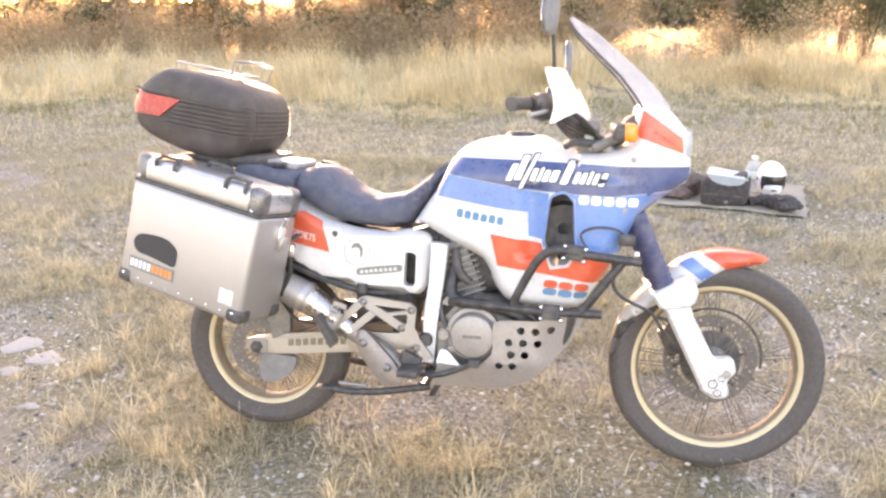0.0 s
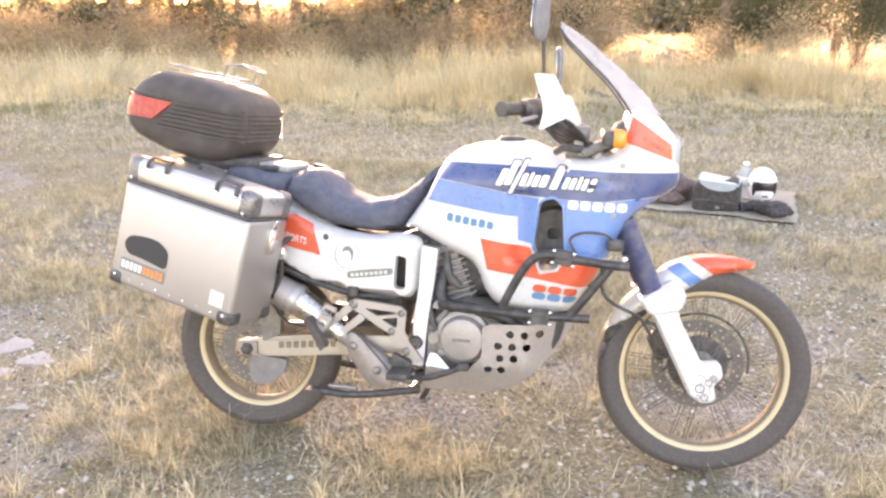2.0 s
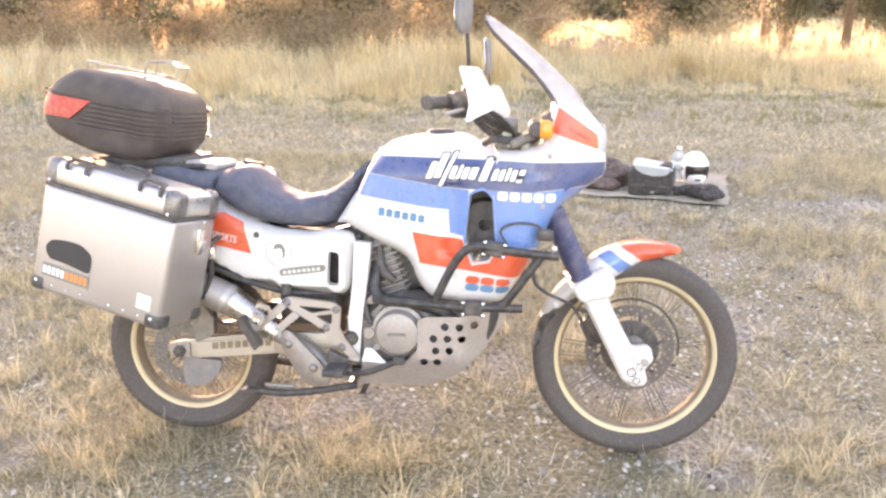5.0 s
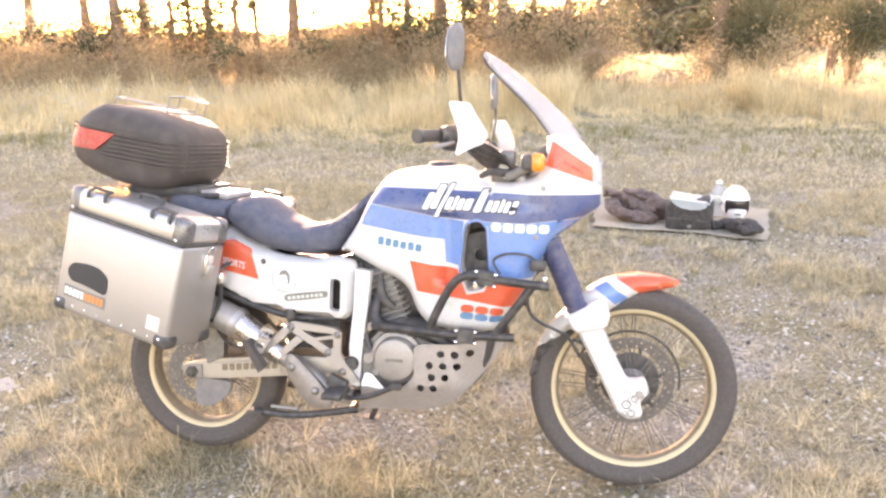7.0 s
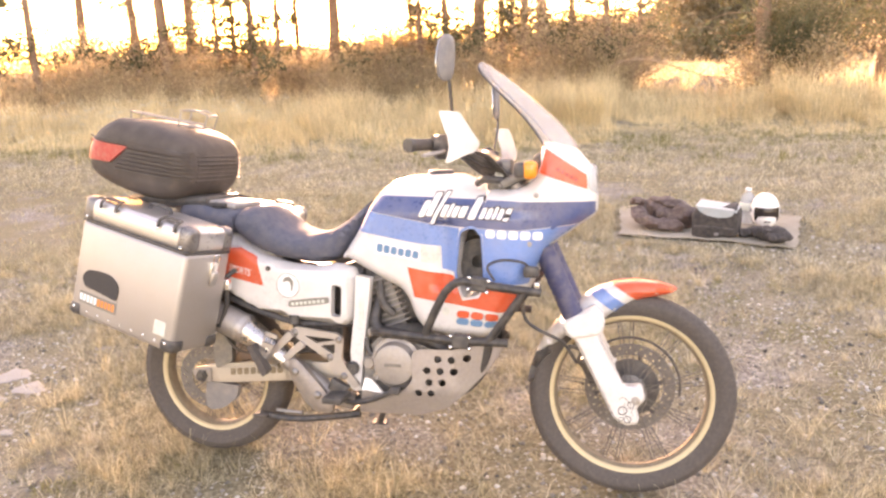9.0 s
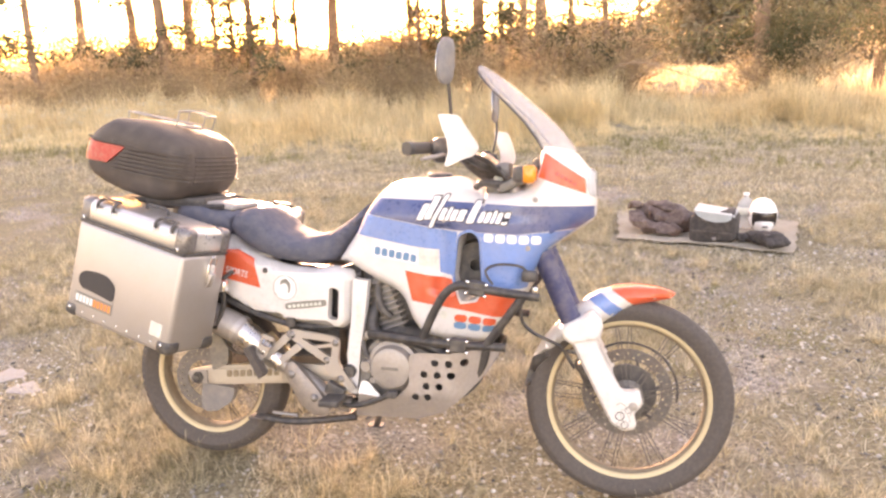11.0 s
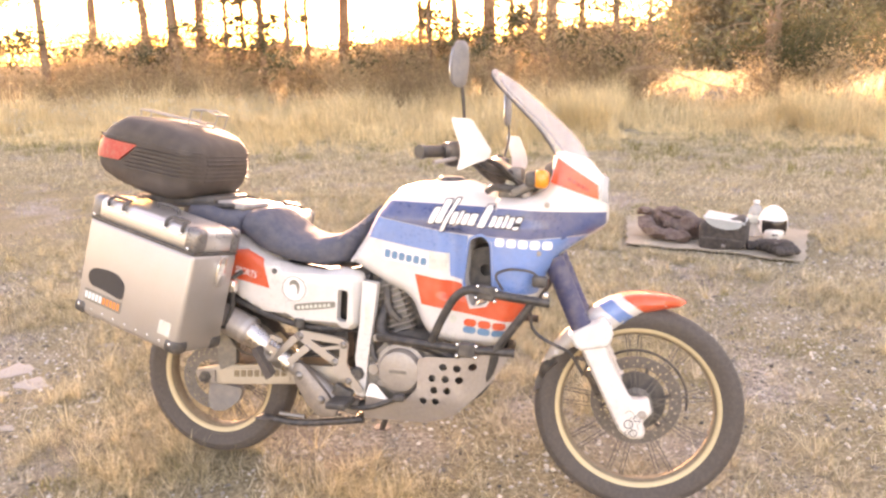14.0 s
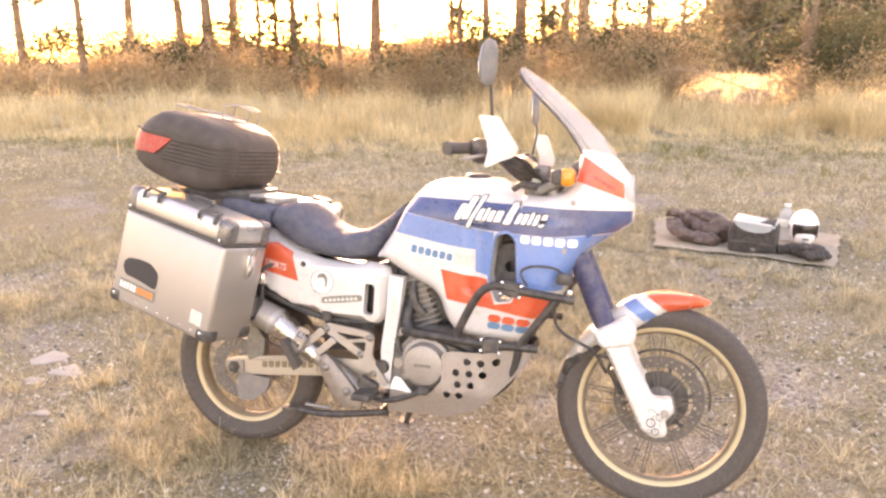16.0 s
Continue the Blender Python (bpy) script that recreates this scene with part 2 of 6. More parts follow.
def mesh_of(name, verts, faces, mats, smooth=True):
    me = bpy.data.meshes.new(name)
    me.from_pydata([tuple(v) for v in verts], [], [tuple(f) for f in faces])
    me.materials.append(mats)
    me.update()
    if smooth:
        me.polygons.foreach_set("use_smooth", [True] * len(me.polygons))
        me.set_sharp_from_angle(angle=radians(38))
    return me


def part(name, data, parent=None, label="", at=None):
    """Links (verts, faces, material) as one mesh under a thing or a part."""
    me = data if isinstance(data, bpy.types.Mesh) else mesh_of(name, *data)
    ob = new(name, me)
    if parent is not None:
        ob.parent = parent
    if at is not None:
        ob.matrix_basis = at
    return tagged(ob, label)


def thing(name, label, category, at=Matrix(), group="", kind=""):
    ob = new(name)
    ob.empty_display_size = 0.1
    ob.matrix_basis = at
    return tagged(ob, label, category, group, kind)


def join(*pieces):
    """Several (verts, faces, material) into one; the first one's material."""
    vs, fs = [], []
    for v, f, _ in pieces:
        o = len(vs)
        vs += list(v)
        fs += [tuple(i + o for i in q) for q in f]
    return vs, fs, pieces[0][2]


def moved(data, m):
    return [m @ Vector(v) for v in data[0]], data[1], data[2]


def mirrored(data):
    return [(v[0], -v[1], v[2]) for v in data[0]], [tuple(reversed(f)) for f in data[1]], data[2]


def rounded(poly, cut=0.012, steps=3):
    """The outline with its corners rounded."""
    out, n = [], len(poly)
    for i in range(n):
        a, b, c = (Vector(poly[(i + d) % n]) for d in (-1, 0, 1))
        da, dc = (a - b), (c - b)
        ra, rc = min(cut, da.length * 0.45), min(cut, dc.length * 0.45)
        p, q = b + da.normalized() * ra, b + dc.normalized() * rc
        for s in range(steps + 1):
            f = s / steps
            out.append(tuple((1 - f) ** 2 * p + 2 * f * (1 - f) * b + f * f * q))
    return out


def refined(poly, h):
    out, n = [], len(poly)
    for i in range(n):
        a, b = Vector(poly[i]), Vector(poly[(i + 1) % n])
        k = max(1, int((b - a).length / h))
        out += [tuple(a.lerp(b, s / k)) for s in range(k)]
    return out


def inside(pts, poly):
    x, y = pts[:, 0], pts[:, 1]
    hit = np.zeros(len(pts), bool)
    n = len(poly)
    for i in range(n):
        (x0, y0), (x1, y1) = poly[i], poly[(i + 1) % n]
        if y0 != y1:
            hit ^= ((y0 > y) != (y1 > y)) & (x < (x1 - x0) * (y - y0) / (y1 - y0) + x0)
    return hit


def edge_distance(pts, loops):
    best = np.full(len(pts), 1e9)
    for poly in loops:
        for i in range(len(poly)):
            a, b = np.array(poly[i]), np.array(poly[(i + 1) % len(poly)])
            d = b - a
            s = np.clip(((pts - a) @ d) / max(d @ d, 1e-12), 0, 1)
            best = np.minimum(best, np.hypot(*(pts - a - s[:, None] * d).T))
    return best


def sheet(poly, holes=(), h=0.02):
    """A flat net of triangles inside an outline: points, triangles and the outline loops as index lists."""
    loops = [refined(p, h) for p in (poly, *holes)]
    lo, hi = np.min(poly, 0), np.max(poly, 0)
    g = np.array([(x, y) for x in np.arange(lo[0] + h / 2, hi[0], h) for y in np.arange(lo[1] + h / 2, hi[1], h)]).reshape(-1, 2)
    if len(g):
        ok = inside(g, poly)
        for p in holes:
            ok &= ~inside(g, p)
        g = g[ok]
        g = g[edge_distance(g, loops) > h * 0.4]
    pts, rings = [], []
    for lp in loops:
        rings.append(list(range(len(pts), len(pts) + len(lp))))
        pts += [tuple(p) for p in lp]
    pts += [tuple(p) for p in g]
    edges = [(r[i], r[(i + 1) % len(r)]) for r in rings for i in range(len(r))]
    v, e, f, ov, oe, of = delaunay_2d_cdt([Vector(p) for p in pts], edges, [], 0, 1e-6, True)
    v = np.array([tuple(p) for p in v])
    tri = np.array([tuple(q) for q in f])
    mid = v[tri].mean(1)
    ok = inside(mid, loops[0])
    for p in loops[1:]:
        ok &= ~inside(mid, p)
    tri = tri[ok]
    a, b, c = v[tri[:, 0]], v[tri[:, 1]], v[tri[:, 2]]
    flip = ((b[:, 0] - a[:, 0]) * (c[:, 1] - a[:, 1]) - (b[:, 1] - a[:, 1]) * (c[:, 0] - a[:, 0])) < 0
    tri[flip] = tri[flip][:, ::-1]
    return v, tri


def closed(v2, tri, near, far):
    """Two copies of a net, at depth near (the right side) and far, joined round their rims."""
    n = len(v2)
    vs = [(x, d, y) for (x, y), d in zip(v2, near)] + [(x, d, y) for (x, y), d in zip(v2, far)]
    fs = [tuple(t) for t in tri] + [tuple(int(i) + n for i in t[::-1]) for t in tri]
    count = {}
    for t in tri:
        for i in range(3):
            a, b = int(t[i]), int(t[(i + 1) % 3])
            count[(a, b)] = 1
    for a, b in count:
        if (b, a) not in count:
            fs.append((b, a, a + n, b + n))
    return vs, [tuple(int(i) for i in f) for f in fs]


def swell(pts, width, outer, r, least):
    """Half-width at points of the side view: full inside, rounded off towards the outline."""
    w = np.array([width(*p) for p in pts]) if callable(width) else np.full(len(pts), width)
    d = np.clip(edge_distance(pts, [outer]) / r, 0, 1)
    return w * (least + (1 - least) * np.sqrt(np.clip(1 - (1 - d) ** 2, 0, 1)))


def puff(poly, width, mat, r=0.04, least=0.35, holes=(), h=0.02, mid=0.0, outer=None, shrink=0.0):
    """A rounded solid with the given side outline, width on both sides of the plane v = mid."""
    v, tri = sheet(poly, holes, h)
    w = swell(v, width, outer or poly, r, least) - shrink
    vs, fs = closed(v, tri, mid - w, mid + w)
    return vs, fs, mat


def decal(poly, surface, mat, lift=0.003, h=0.012, thick=0.0022, holes=()):
    """A thin layer that follows the right side of a surface(points)."""
    v, tri = sheet(poly, holes, h)
    s = -surface(v)
    vs, fs = closed(v, tri, s - lift, s - lift + thick)
    return vs, fs, mat


def plate(poly, v0, v1, mat, holes=(), cut=0.006, h=0.2):
    v, tri = sheet(rounded(poly, cut) if cut else poly, holes, h)
    vs, fs = closed(v, tri, np.full(len(v), min(v0, v1)), np.full(len(v), max(v0, v1)))
    return vs, fs, mat


def ring(cx, cy, r, n=16):
    return [(cx + r * math.cos(2 * math.pi * i / n), cy + r * math.sin(2 * math.pi * i / n)) for i in range(n)]


def smoothed(pts, steps=5):
    p = [Vector(q) for q in pts]
    out = []
    for i in range(len(p) - 1):
        a, b, c, d = p[max(i - 1, 0)], p[i], p[i + 1], p[min(i + 2, len(p) - 1)]
        for s in range(steps):
            f = s / steps
            out.append(0.5 * ((2 * b) + (c - a) * f + (2 * a - 5 * b + 4 * c - d) * f * f + (3 * b - a - 3 * c + d) * f ** 3))
    return out + [p[-1]]


def tube(pts, r, mat, seg=10, smooth=5):
    """A round bar along points; r is one radius or one at each end."""
    p = smoothed(pts, smooth) if smooth > 1 and len(pts) > 2 else [Vector(q) for q in pts]
    r0, r1 = r if isinstance(r, tuple) else (r, r)
    vs, fs = [], []
    side = None
    for i, c in enumerate(p):
        d = (p[min(i + 1, len(p) - 1)] - p[max(i - 1, 0)]).normalized()
        if side is None:
            side = d.orthogonal().normalized()
        side = (side - d * side.dot(d)).normalized()
        up = d.cross(side)
        rr = r0 + (r1 - r0) * i / max(len(p) - 1, 1)
        vs += [tuple(c + (side * math.cos(a) + up * math.sin(a)) * rr) for a in (2 * math.pi * j / seg for j in range(seg))]
    for i in range(len(p) - 1):
        for j in range(seg):
            a, b = i * seg + j, i * seg + (j + 1) % seg
            fs.append((a, b, b + seg, a + seg))
    fs += [tuple(range(seg))[::-1], tuple(range((len(p) - 1) * seg, len(p) * seg))]
    return vs, fs, mat


def lathe(profile, mat, seg=48, centre=(0, 0, 0), shut=False):
    """Turns a profile of (radius, v) round the v axis."""
    vs, fs, n = [], [], len(profile)
    for i in range(seg):
        a = 2 * math.pi * i / seg
        vs += [(centre[0] + r * math.cos(a), centre[1] + v, centre[2] + r * math.sin(a)) for r, v in profile]
    for i in range(seg):
        for j in range(n if shut else n - 1):
            a, b = i * n + j, i * n + (j + 1) % n
            c, d = ((i + 1) % seg) * n + (j + 1) % n, ((i + 1) % seg) * n + j
            fs.append((a, b, c, d))
    return vs, fs, mat


def block(size, mat, bevel=0.006, seg=2, at=None):
    bm = bmesh.new()
    bmesh.ops.create_cube(bm, size=1)
    bmesh.ops.scale(bm, vec=size, verts=bm.verts)
    if bevel:
        bmesh.ops.bevel(bm, geom=bm.edges[:], offset=min(bevel, min(size) * 0.45), segments=seg, profile=0.5, affect="EDGES")
    bm.verts.index_update()
    data = [tuple(v.co) for v in bm.verts], [tuple(v.index for v in f.verts) for f in bm.faces], mat
    bm.free()
    return moved(data, at) if at is not None else data


def ball(radius, mat, at, scale=(1, 1, 1), seg=20):
    prof = [(max(0.001, radius * math.sin(math.pi * i / 12)), -radius * math.cos(math.pi * i / 12)) for i in range(13)]
    return moved(lathe(prof, mat, seg), Matrix.Translation(at) @ Matrix.Diagonal((*scale, 1)))

# ---- ground ----


def ground_height(x, y):
    """Gentle swells of a centimetre or two where the motorcycle stands, more further out."""
    far = np.clip((np.hypot(x - 0.8, y) - 2.0) / 10.0, 0, 1)
    near = 0.008 * np.sin(2.1 * x + 0.7) * np.sin(1.7 * y + 0.3) + 0.005 * np.sin(5.3 * x + 1.1 * y)
    return 0.006 + near * np.clip(np.hypot(x - 0.8, y) - 0.6, 0, 1) + far * 0.07 * np.sin(0.33 * x + 1.0) * np.sin(0.41 * y + 0.4)


def build_ground():
    s = np.linspace(-1, 1, 181)
    line = 9 * s + 900 * np.sign(s) * np.abs(s) ** 7
    gx, gy = np.meshgrid(line + 0.8, line + 2.0, indexing="ij")
    gz = ground_height(gx, gy)
    n = len(line)
    idx = np.arange(n * n).reshape(n, n)
    quads = np.stack([idx[:-1, :-1], idx[1:, :-1], idx[1:, 1:], idx[:-1, 1:]], -1).reshape(-1, 4)
    me = mesh_of("ground", np.stack([gx, gy, gz], -1).reshape(-1, 3).tolist(), quads.tolist(), M_GROUND)
    tagged(new("ground", me), "gravelly ground with worn dry grass", "ground", kind="structure")


build_ground()

# ---- motorcycle ----
BIKE = pose(0.010, 0, 0.014, -7, 0, 0) @ Matrix.Diagonal((1.01, 1.01, 1.01, 1))
bike = thing("motorcycle", "white, blue and red touring enduro motorcycle leaning on its side stand", "motorcycle", BIKE)


def steer(angle):
    a = Vector((1.20, 0, 1.02))
    return Matrix.Translation(a) @ Matrix.Rotation(radians(angle), 4, Vector((-0.469, 0, 0.883))) @ Matrix.Translation(-a)


TURN = 4
STEER = steer(TURN)
AXLE = Matrix.Translation((-0.004, 0.0, -0.002)) @ steer(TURN)
GUARD = STEER


def wheel(name, centre, outer, rim, half, spokes, at=None):
    """Spoked wheel with tyre, tread, gold rim, hub and spokes."""
    w = thing(name, "", "")
    for key in list(w.keys()):
        del w[key]
    w.parent = bike
    w.matrix_basis = (at or Matrix()) @ Matrix.Translation(centre)
    body = [(rim - 0.006, -half * 0.62), (rim + 0.008, -half * 0.80), ((rim + outer) / 2, -half), (outer - 0.022, -half * 0.93), (outer - 0.007, -half * 0.66),
            (outer - 0.001, -half * 0.3)]
    body += [(r, -v) for r, v in reversed(body)]
    part("tyre", lathe(body, M_RUBBER, 72), w, "worn black tyre with dusty sidewalls")
    blocks = []
    for k in range(72):
        a = 2 * math.pi * k / 72
        for row, tilt in ((-0.66, -32), (-0.22, -10), (0.22, 10), (0.66, 32)):
            off = (0.5 if row in (-0.22, 0.66) else 0) * 2 * math.pi / 72
            m = Matrix.Rotation(-a - off, 4, "Y") @ Matrix.Translation((outer - 0.0068 - 0.017 * abs(row), row * half, 0)) @ Matrix.Rotation(radians(-tilt), 4, "Z")
            blocks.append(block((0.009, half * 0.37, outer * 0.060), M_RUBBER, 0, 1, m))
    part("tread", join(*blocks), w)
    r = rim
    lip = [(r - 0.021, -half * 0.47), (r - 0.018, -half * 0.54), (r - 0.014, -half * 0.60), (r + 0.002, -half * 0.64), (r + 0.003, -half * 0.58), (r - 0.008, -half * 0.50), (r - 0.018, -half * 0.44)]
    rim_part = part("rim", join(lathe(lip, M_GOLD, 72, shut=True), mirrored(lathe(lip, M_GOLD, 72, shut=True))), w, "gold anodised rim with brake dust")
    well = [(r - 0.018, -half * 0.46), (r - 0.024, -half * 0.36), (r - 0.030, -half * 0.22), (r - 0.031, half * 0.22), (r - 0.024, half * 0.36), (r - 0.018, half * 0.46), (r - 0.014, half * 0.42), (r - 0.020, 0), (r - 0.014, -half * 0.42)]
    part("rim_well", lathe(well, M_BRONZE, 72, shut=True), rim_part, "dull bronze inner rim with dirt")
    hub = [(0.008, -0.062), (0.03, -0.06), (0.034, -0.045), (0.052, -0.042), (0.052, -0.034), (0.030, -0.028), (0.030, 0.028), (0.052, 0.034), (0.052, 0.042), (0.034, 0.045), (0.03, 0.06), (0.008, 0.062)]
    part("hub", lathe(hub, M_ENGINE, 32), w)
    me = None
    for k in range(spokes):
        side = -1 if k % 2 else 1
        lean = (0.55 if (k // 2) % 2 else -0.55)
        a = 2 * math.pi * k / spokes
        if me is None:
            me = mesh_of("spoke", *tube([(0.048, 0.036, 0), (rim - 0.03, 0.004, 0.0)], 0.0016, M_SPOKE, 5, 1))
        m = Matrix.Rotation(-a, 4, "Y") @ Matrix.Diagonal((1, side, 1, 1)) @ Matrix.Translation((0.0, 0, 0)) @ Matrix.Translation((0.048, 0, 0)) @ Matrix.Rotation(lean * 0.35, 4, "Y") @ Matrix.Translation((-0.048, 0, 0))
        part("spoke", me, w, at=m)
    return w


def disc(parent, r, v, inner, at=(0, 0, 0), name="brake_disc"):
    holes = [ring(math.cos(a) * r * q, math.sin(a) * r * q, 0.0042, 8) for q, o in ((0.9, 0), (0.80, 0.1)) for a in (2 * math.pi * i / 24 + o for i in range(24))]
    d = plate(ring(0, 0, r, 64), v - 0.002, v + 0.002, M_DISC, [ring(0, 0, inner, 32), *holes], cut=0, h=0.5)
    part(name, moved(d, Matrix.Translation(at)), parent, "perforated steel brake disc")


front = wheel("front_wheel", (1.546, 0, 0.343), 0.339, 0.274, 0.046, 36, AXLE)
disc(front, 0.152, 0.075, 0.113)
part("disc_carrier", lathe([(0.02, 0.056), (0.098, 0.066), (0.100, 0.072), (0.02, 0.072)], M_BLACK, 32, shut=True), front)
for _k in range(6):
    part("disc_arm", tube([(0.066 * math.cos(_k * 1.047), 0.074, 0.066 * math.sin(_k * 1.047)), (0.120 * math.cos(_k * 1.047 + 0.25), 0.075, 0.120 * math.sin(_k * 1.047 + 0.25))], 0.006, M_BLACK, 6, 1), front)
part("speedometer_drive", lathe([(0.005, -0.085), (0.045, -0.082), (0.05, -0.066), (0.05, -0.060), (0.005, -0.06)], M_BLACK, 24), front)
part("disc_guard", tube([(0.170 * math.cos(radians(a)), 0.088, 0.170 * math.sin(radians(a))) for a in range(-10, 131, 20)], 0.0045, M_BLACK, 6, 3), front, "thin dark rim above the brake disc")
rear = wheel("rear_wheel", (-0.002, 0, 0.316), 0.304, 0.231, 0.060, 36)
disc(rear, 0.118, -0.078, 0.07)
part("sprocket", lathe([(0.06, 0.072), (0.10, 0.072), (0.105, 0.074), (0.105, 0.079), (0.06, 0.079)], M_CAST, 40, shut=True), rear)

# bodywork: tank and side fairings
BODY = rounded([(0.546, 0.780), (0.625, 0.895), (0.665, 0.975), (0.70, 1.022), (0.74, 1.052), (0.80, 1.07), (0.965, 1.076), (1.02, 1.052), (1.06, 1.030), (1.12, 1.026), (1.19, 1.038),
                (1.230, 1.062), (1.252, 1.183), (1.352, 1.160), (1.412, 1.09), (1.426, 0.985), (1.422, 0.945), (1.33, 0.883), (1.285, 0.85), (1.24, 0.773), (1.222, 0.73),
                (1.2, 0.685), (1.112, 0.547), (1.077, 0.534), (0.955, 0.533), (0.865, 0.552), (0.828, 0.596), (0.80, 0.667), (0.772, 0.693), (0.727, 0.709), (0.682, 0.731), (0.63, 0.757), (0.58, 0.785)], 0.02)
SCOOP = rounded([(0.988, 0.76), (1.005, 0.897), (1.047, 0.912), (1.073, 0.888), (1.084, 0.734), (1.063, 0.689), (1.012, 0.680)], 0.015)


def body_width(u, w):
    tank = 0.150 + 0.045 * min(1, max(0, (u - 0.60) / 0.30))
    nose = 0.195 - 0.46 * max(0, u - 1.20) - 0.22 * max(0, u - 1.30)
    top = 1 - 0.45 * max(0, min(1, (w - 0.96) / 0.12)) if u < 1.08 else 1 - 0.12 * max(0, min(1, (w - 1.0) / 0.15))
    groove = -0.02 * math.exp(-((u - 0.95) / 0.03) ** 2) if 0.7 < w < 0.93 else 0
    flare = 0.012 * math.exp(-((u - 1.12) / 0.08) ** 2) if w < 0.95 else 0
    return min(tank, nose) * top + groove + flare


def body_side(pts):
    return swell(np.asarray(pts), body_width, BODY, 0.05, 0.45)


fairing = part("fairing", puff(BODY, body_width, M_WHITE, 0.05, 0.45, [SCOOP], 0.011), bike, "glossy white tank and side fairing panel")
PAINT = {
    "navy_stripe": (M_NAVY, [(0.668, 0.958), (0.697, 1.008), (0.906, 1.004), (1.227, 0.992), (1.420, 0.988), (1.420, 0.952), (1.37, 0.918), (1.19, 0.903), (0.943, 0.914), (0.874, 0.926)]),
    "blue_stripe": (M_BLUE, [(0.629, 0.889), (0.667, 0.956), (0.874, 0.924), (0.943, 0.912), (1.000, 0.907), (0.984, 0.765), (0.940, 0.772), (0.937, 0.847), (0.84, 0.857)]),
    "blue_panel": (M_BLUE, [(1.005, 0.907), (1.002, 0.905), (1.047, 0.917), (1.078, 0.890), (1.089, 0.742), (1.216, 0.726), (1.236, 0.776), (1.282, 0.854), (1.33, 0.888), (1.368, 0.915), (1.19, 0.901), (1.05, 0.908)][2:]),
    "red_stripe": (M_RED, [(0.822, 0.774), (0.980, 0.752), (0.985, 0.735), (1.010, 0.672), (1.066, 0.684), (1.090, 0.727), (1.197, 0.703), (1.165, 0.634), (0.987, 0.659), (0.846, 0.676)]),
    "headlight_side_panel": (M_RED, [(1.268, 1.158), (1.391, 1.074), (1.395, 1.028), (1.248, 1.082)]),
}
for _name, (_mat, _poly) in PAINT.items():
    _d = decal(_poly, body_side, _mat)
    part(_name, _d, fairing)
    part(_name, mirrored(_d), fairing)


def scoop_rim():
    """Blue lip round the upper part of the fairing's air scoop."""
    m = np.mean(SCOOP, 0)
    k = min(range(len(SCOOP)), key=lambda i: SCOOP[i][1])
    top = [np.array(p) for p in SCOOP[k:] + SCOOP[:k] if p[1] > 0.742]
    wide = [tuple(p + (p - m) / np.linalg.norm(p - m) * 0.007) for p in top]
    tight = [tuple(p - (p - m) / np.linalg.norm(p - m) * 0.0015) for p in top]
    part("scoop_rim", decal(wide + tight[::-1], body_side, M_BLUE, 0.0042, 0.008, 0.012), fairing)


scoop_rim()


def letters(parent, name, mat, p0, p1, height, count, surface, lift=0.003, slant=0.25, gap=0.25, seed=1, uneven=0.25):
    """A row of plain bars in place of a trade name."""
    rnd = random.Random(seed)
    a, b = Vector(p0), Vector(p1)
    d = (b - a) / count
    up = Vector((-d.y, d.x)).normalized()
    for i in range(count):
        s = a + d * i
        hgt = height * (1 - rnd.random() * uneven)
        w = d * (1 - gap)
        poly = [s, s + w, s + w + up * hgt + d.normalized() * slant * hgt, s + up * hgt + d.normalized() * slant * hgt]
        part(name, decal(rounded([tuple(q) for q in poly], w.length * 0.3, 2), surface, mat, lift, 0.012), parent)


# a white brush-script mark in dark outline, as plain slanted strokes: start, width, height, drop below the line
SCRIPT = [(0.866, 0.020, 0.048, 0.004), (0.890, 0.022, 0.074, 0.000), (0.914, 0.013, 0.080, 0.026), (0.937, 0.017, 0.038, 0.000), (0.959, 0.011, 0.042, 0.000), (0.974, 0.018, 0.035, 0.000), (0.996, 0.023, 0.036, 0.000),
          (1.030, 0.024, 0.066, 0.004), (1.066, 0.016, 0.034, 0.000), (1.086, 0.016, 0.034, 0.000), (1.107, 0.011, 0.040, 0.000), (1.123, 0.015, 0.034, 0.000), (1.143, 0.017, 0.036, 0.003)]
for _grow, _mat, _lift in ((0.0030, M_STICK_K, 0.0042), (0.0, M_STICK_W, 0.0080)):
    for _u, _wd, _ht, _drop in SCRIPT:
        _w0 = 0.946 - 0.035 * (_u - 0.866) - _drop
        _sl = 0.38 * (_ht + _drop)
        _q = [(_u - 0.38 * _drop - _grow, _w0 - _grow), (_u - 0.38 * _drop + _wd + _grow, _w0 - _grow), (_u + _wd + _sl + _grow, _w0 + _drop + _ht + _grow), (_u + _sl - _grow, _w0 + _drop + _ht + _grow)]
        part("script_mark_bar", decal(rounded(_q, 0.004, 2), body_side, _mat, _lift, 0.012), fairing)
letters(fairing, "side_mark_bar", M_STICK_W, (1.088, 0.879), (1.270, 0.870), 0.027, 5, body_side, 0.0048, 0.0, 0.16, 2, 0.0)
part("sticker_ground", decal([(0.703, 0.872), (0.93, 0.838), (0.928, 0.790), (0.703, 0.815)], body_side, M_STICK_W, 0.003), fairing)
letters(fairing, "sponsor_mark_bar", M_STICK_T, (0.710, 0.822), (0.866, 0.802), 0.034, 6, body_side, 0.0048, 0.0, 0.22, 5, 0.3)
part("worn_sticker", decal([(0.870, 0.850), (0.934, 0.842), (0.934, 0.79), (0.870, 0.796)], body_side, M_STICK_P, 0.005), fairing, "scratched peeling sticker")
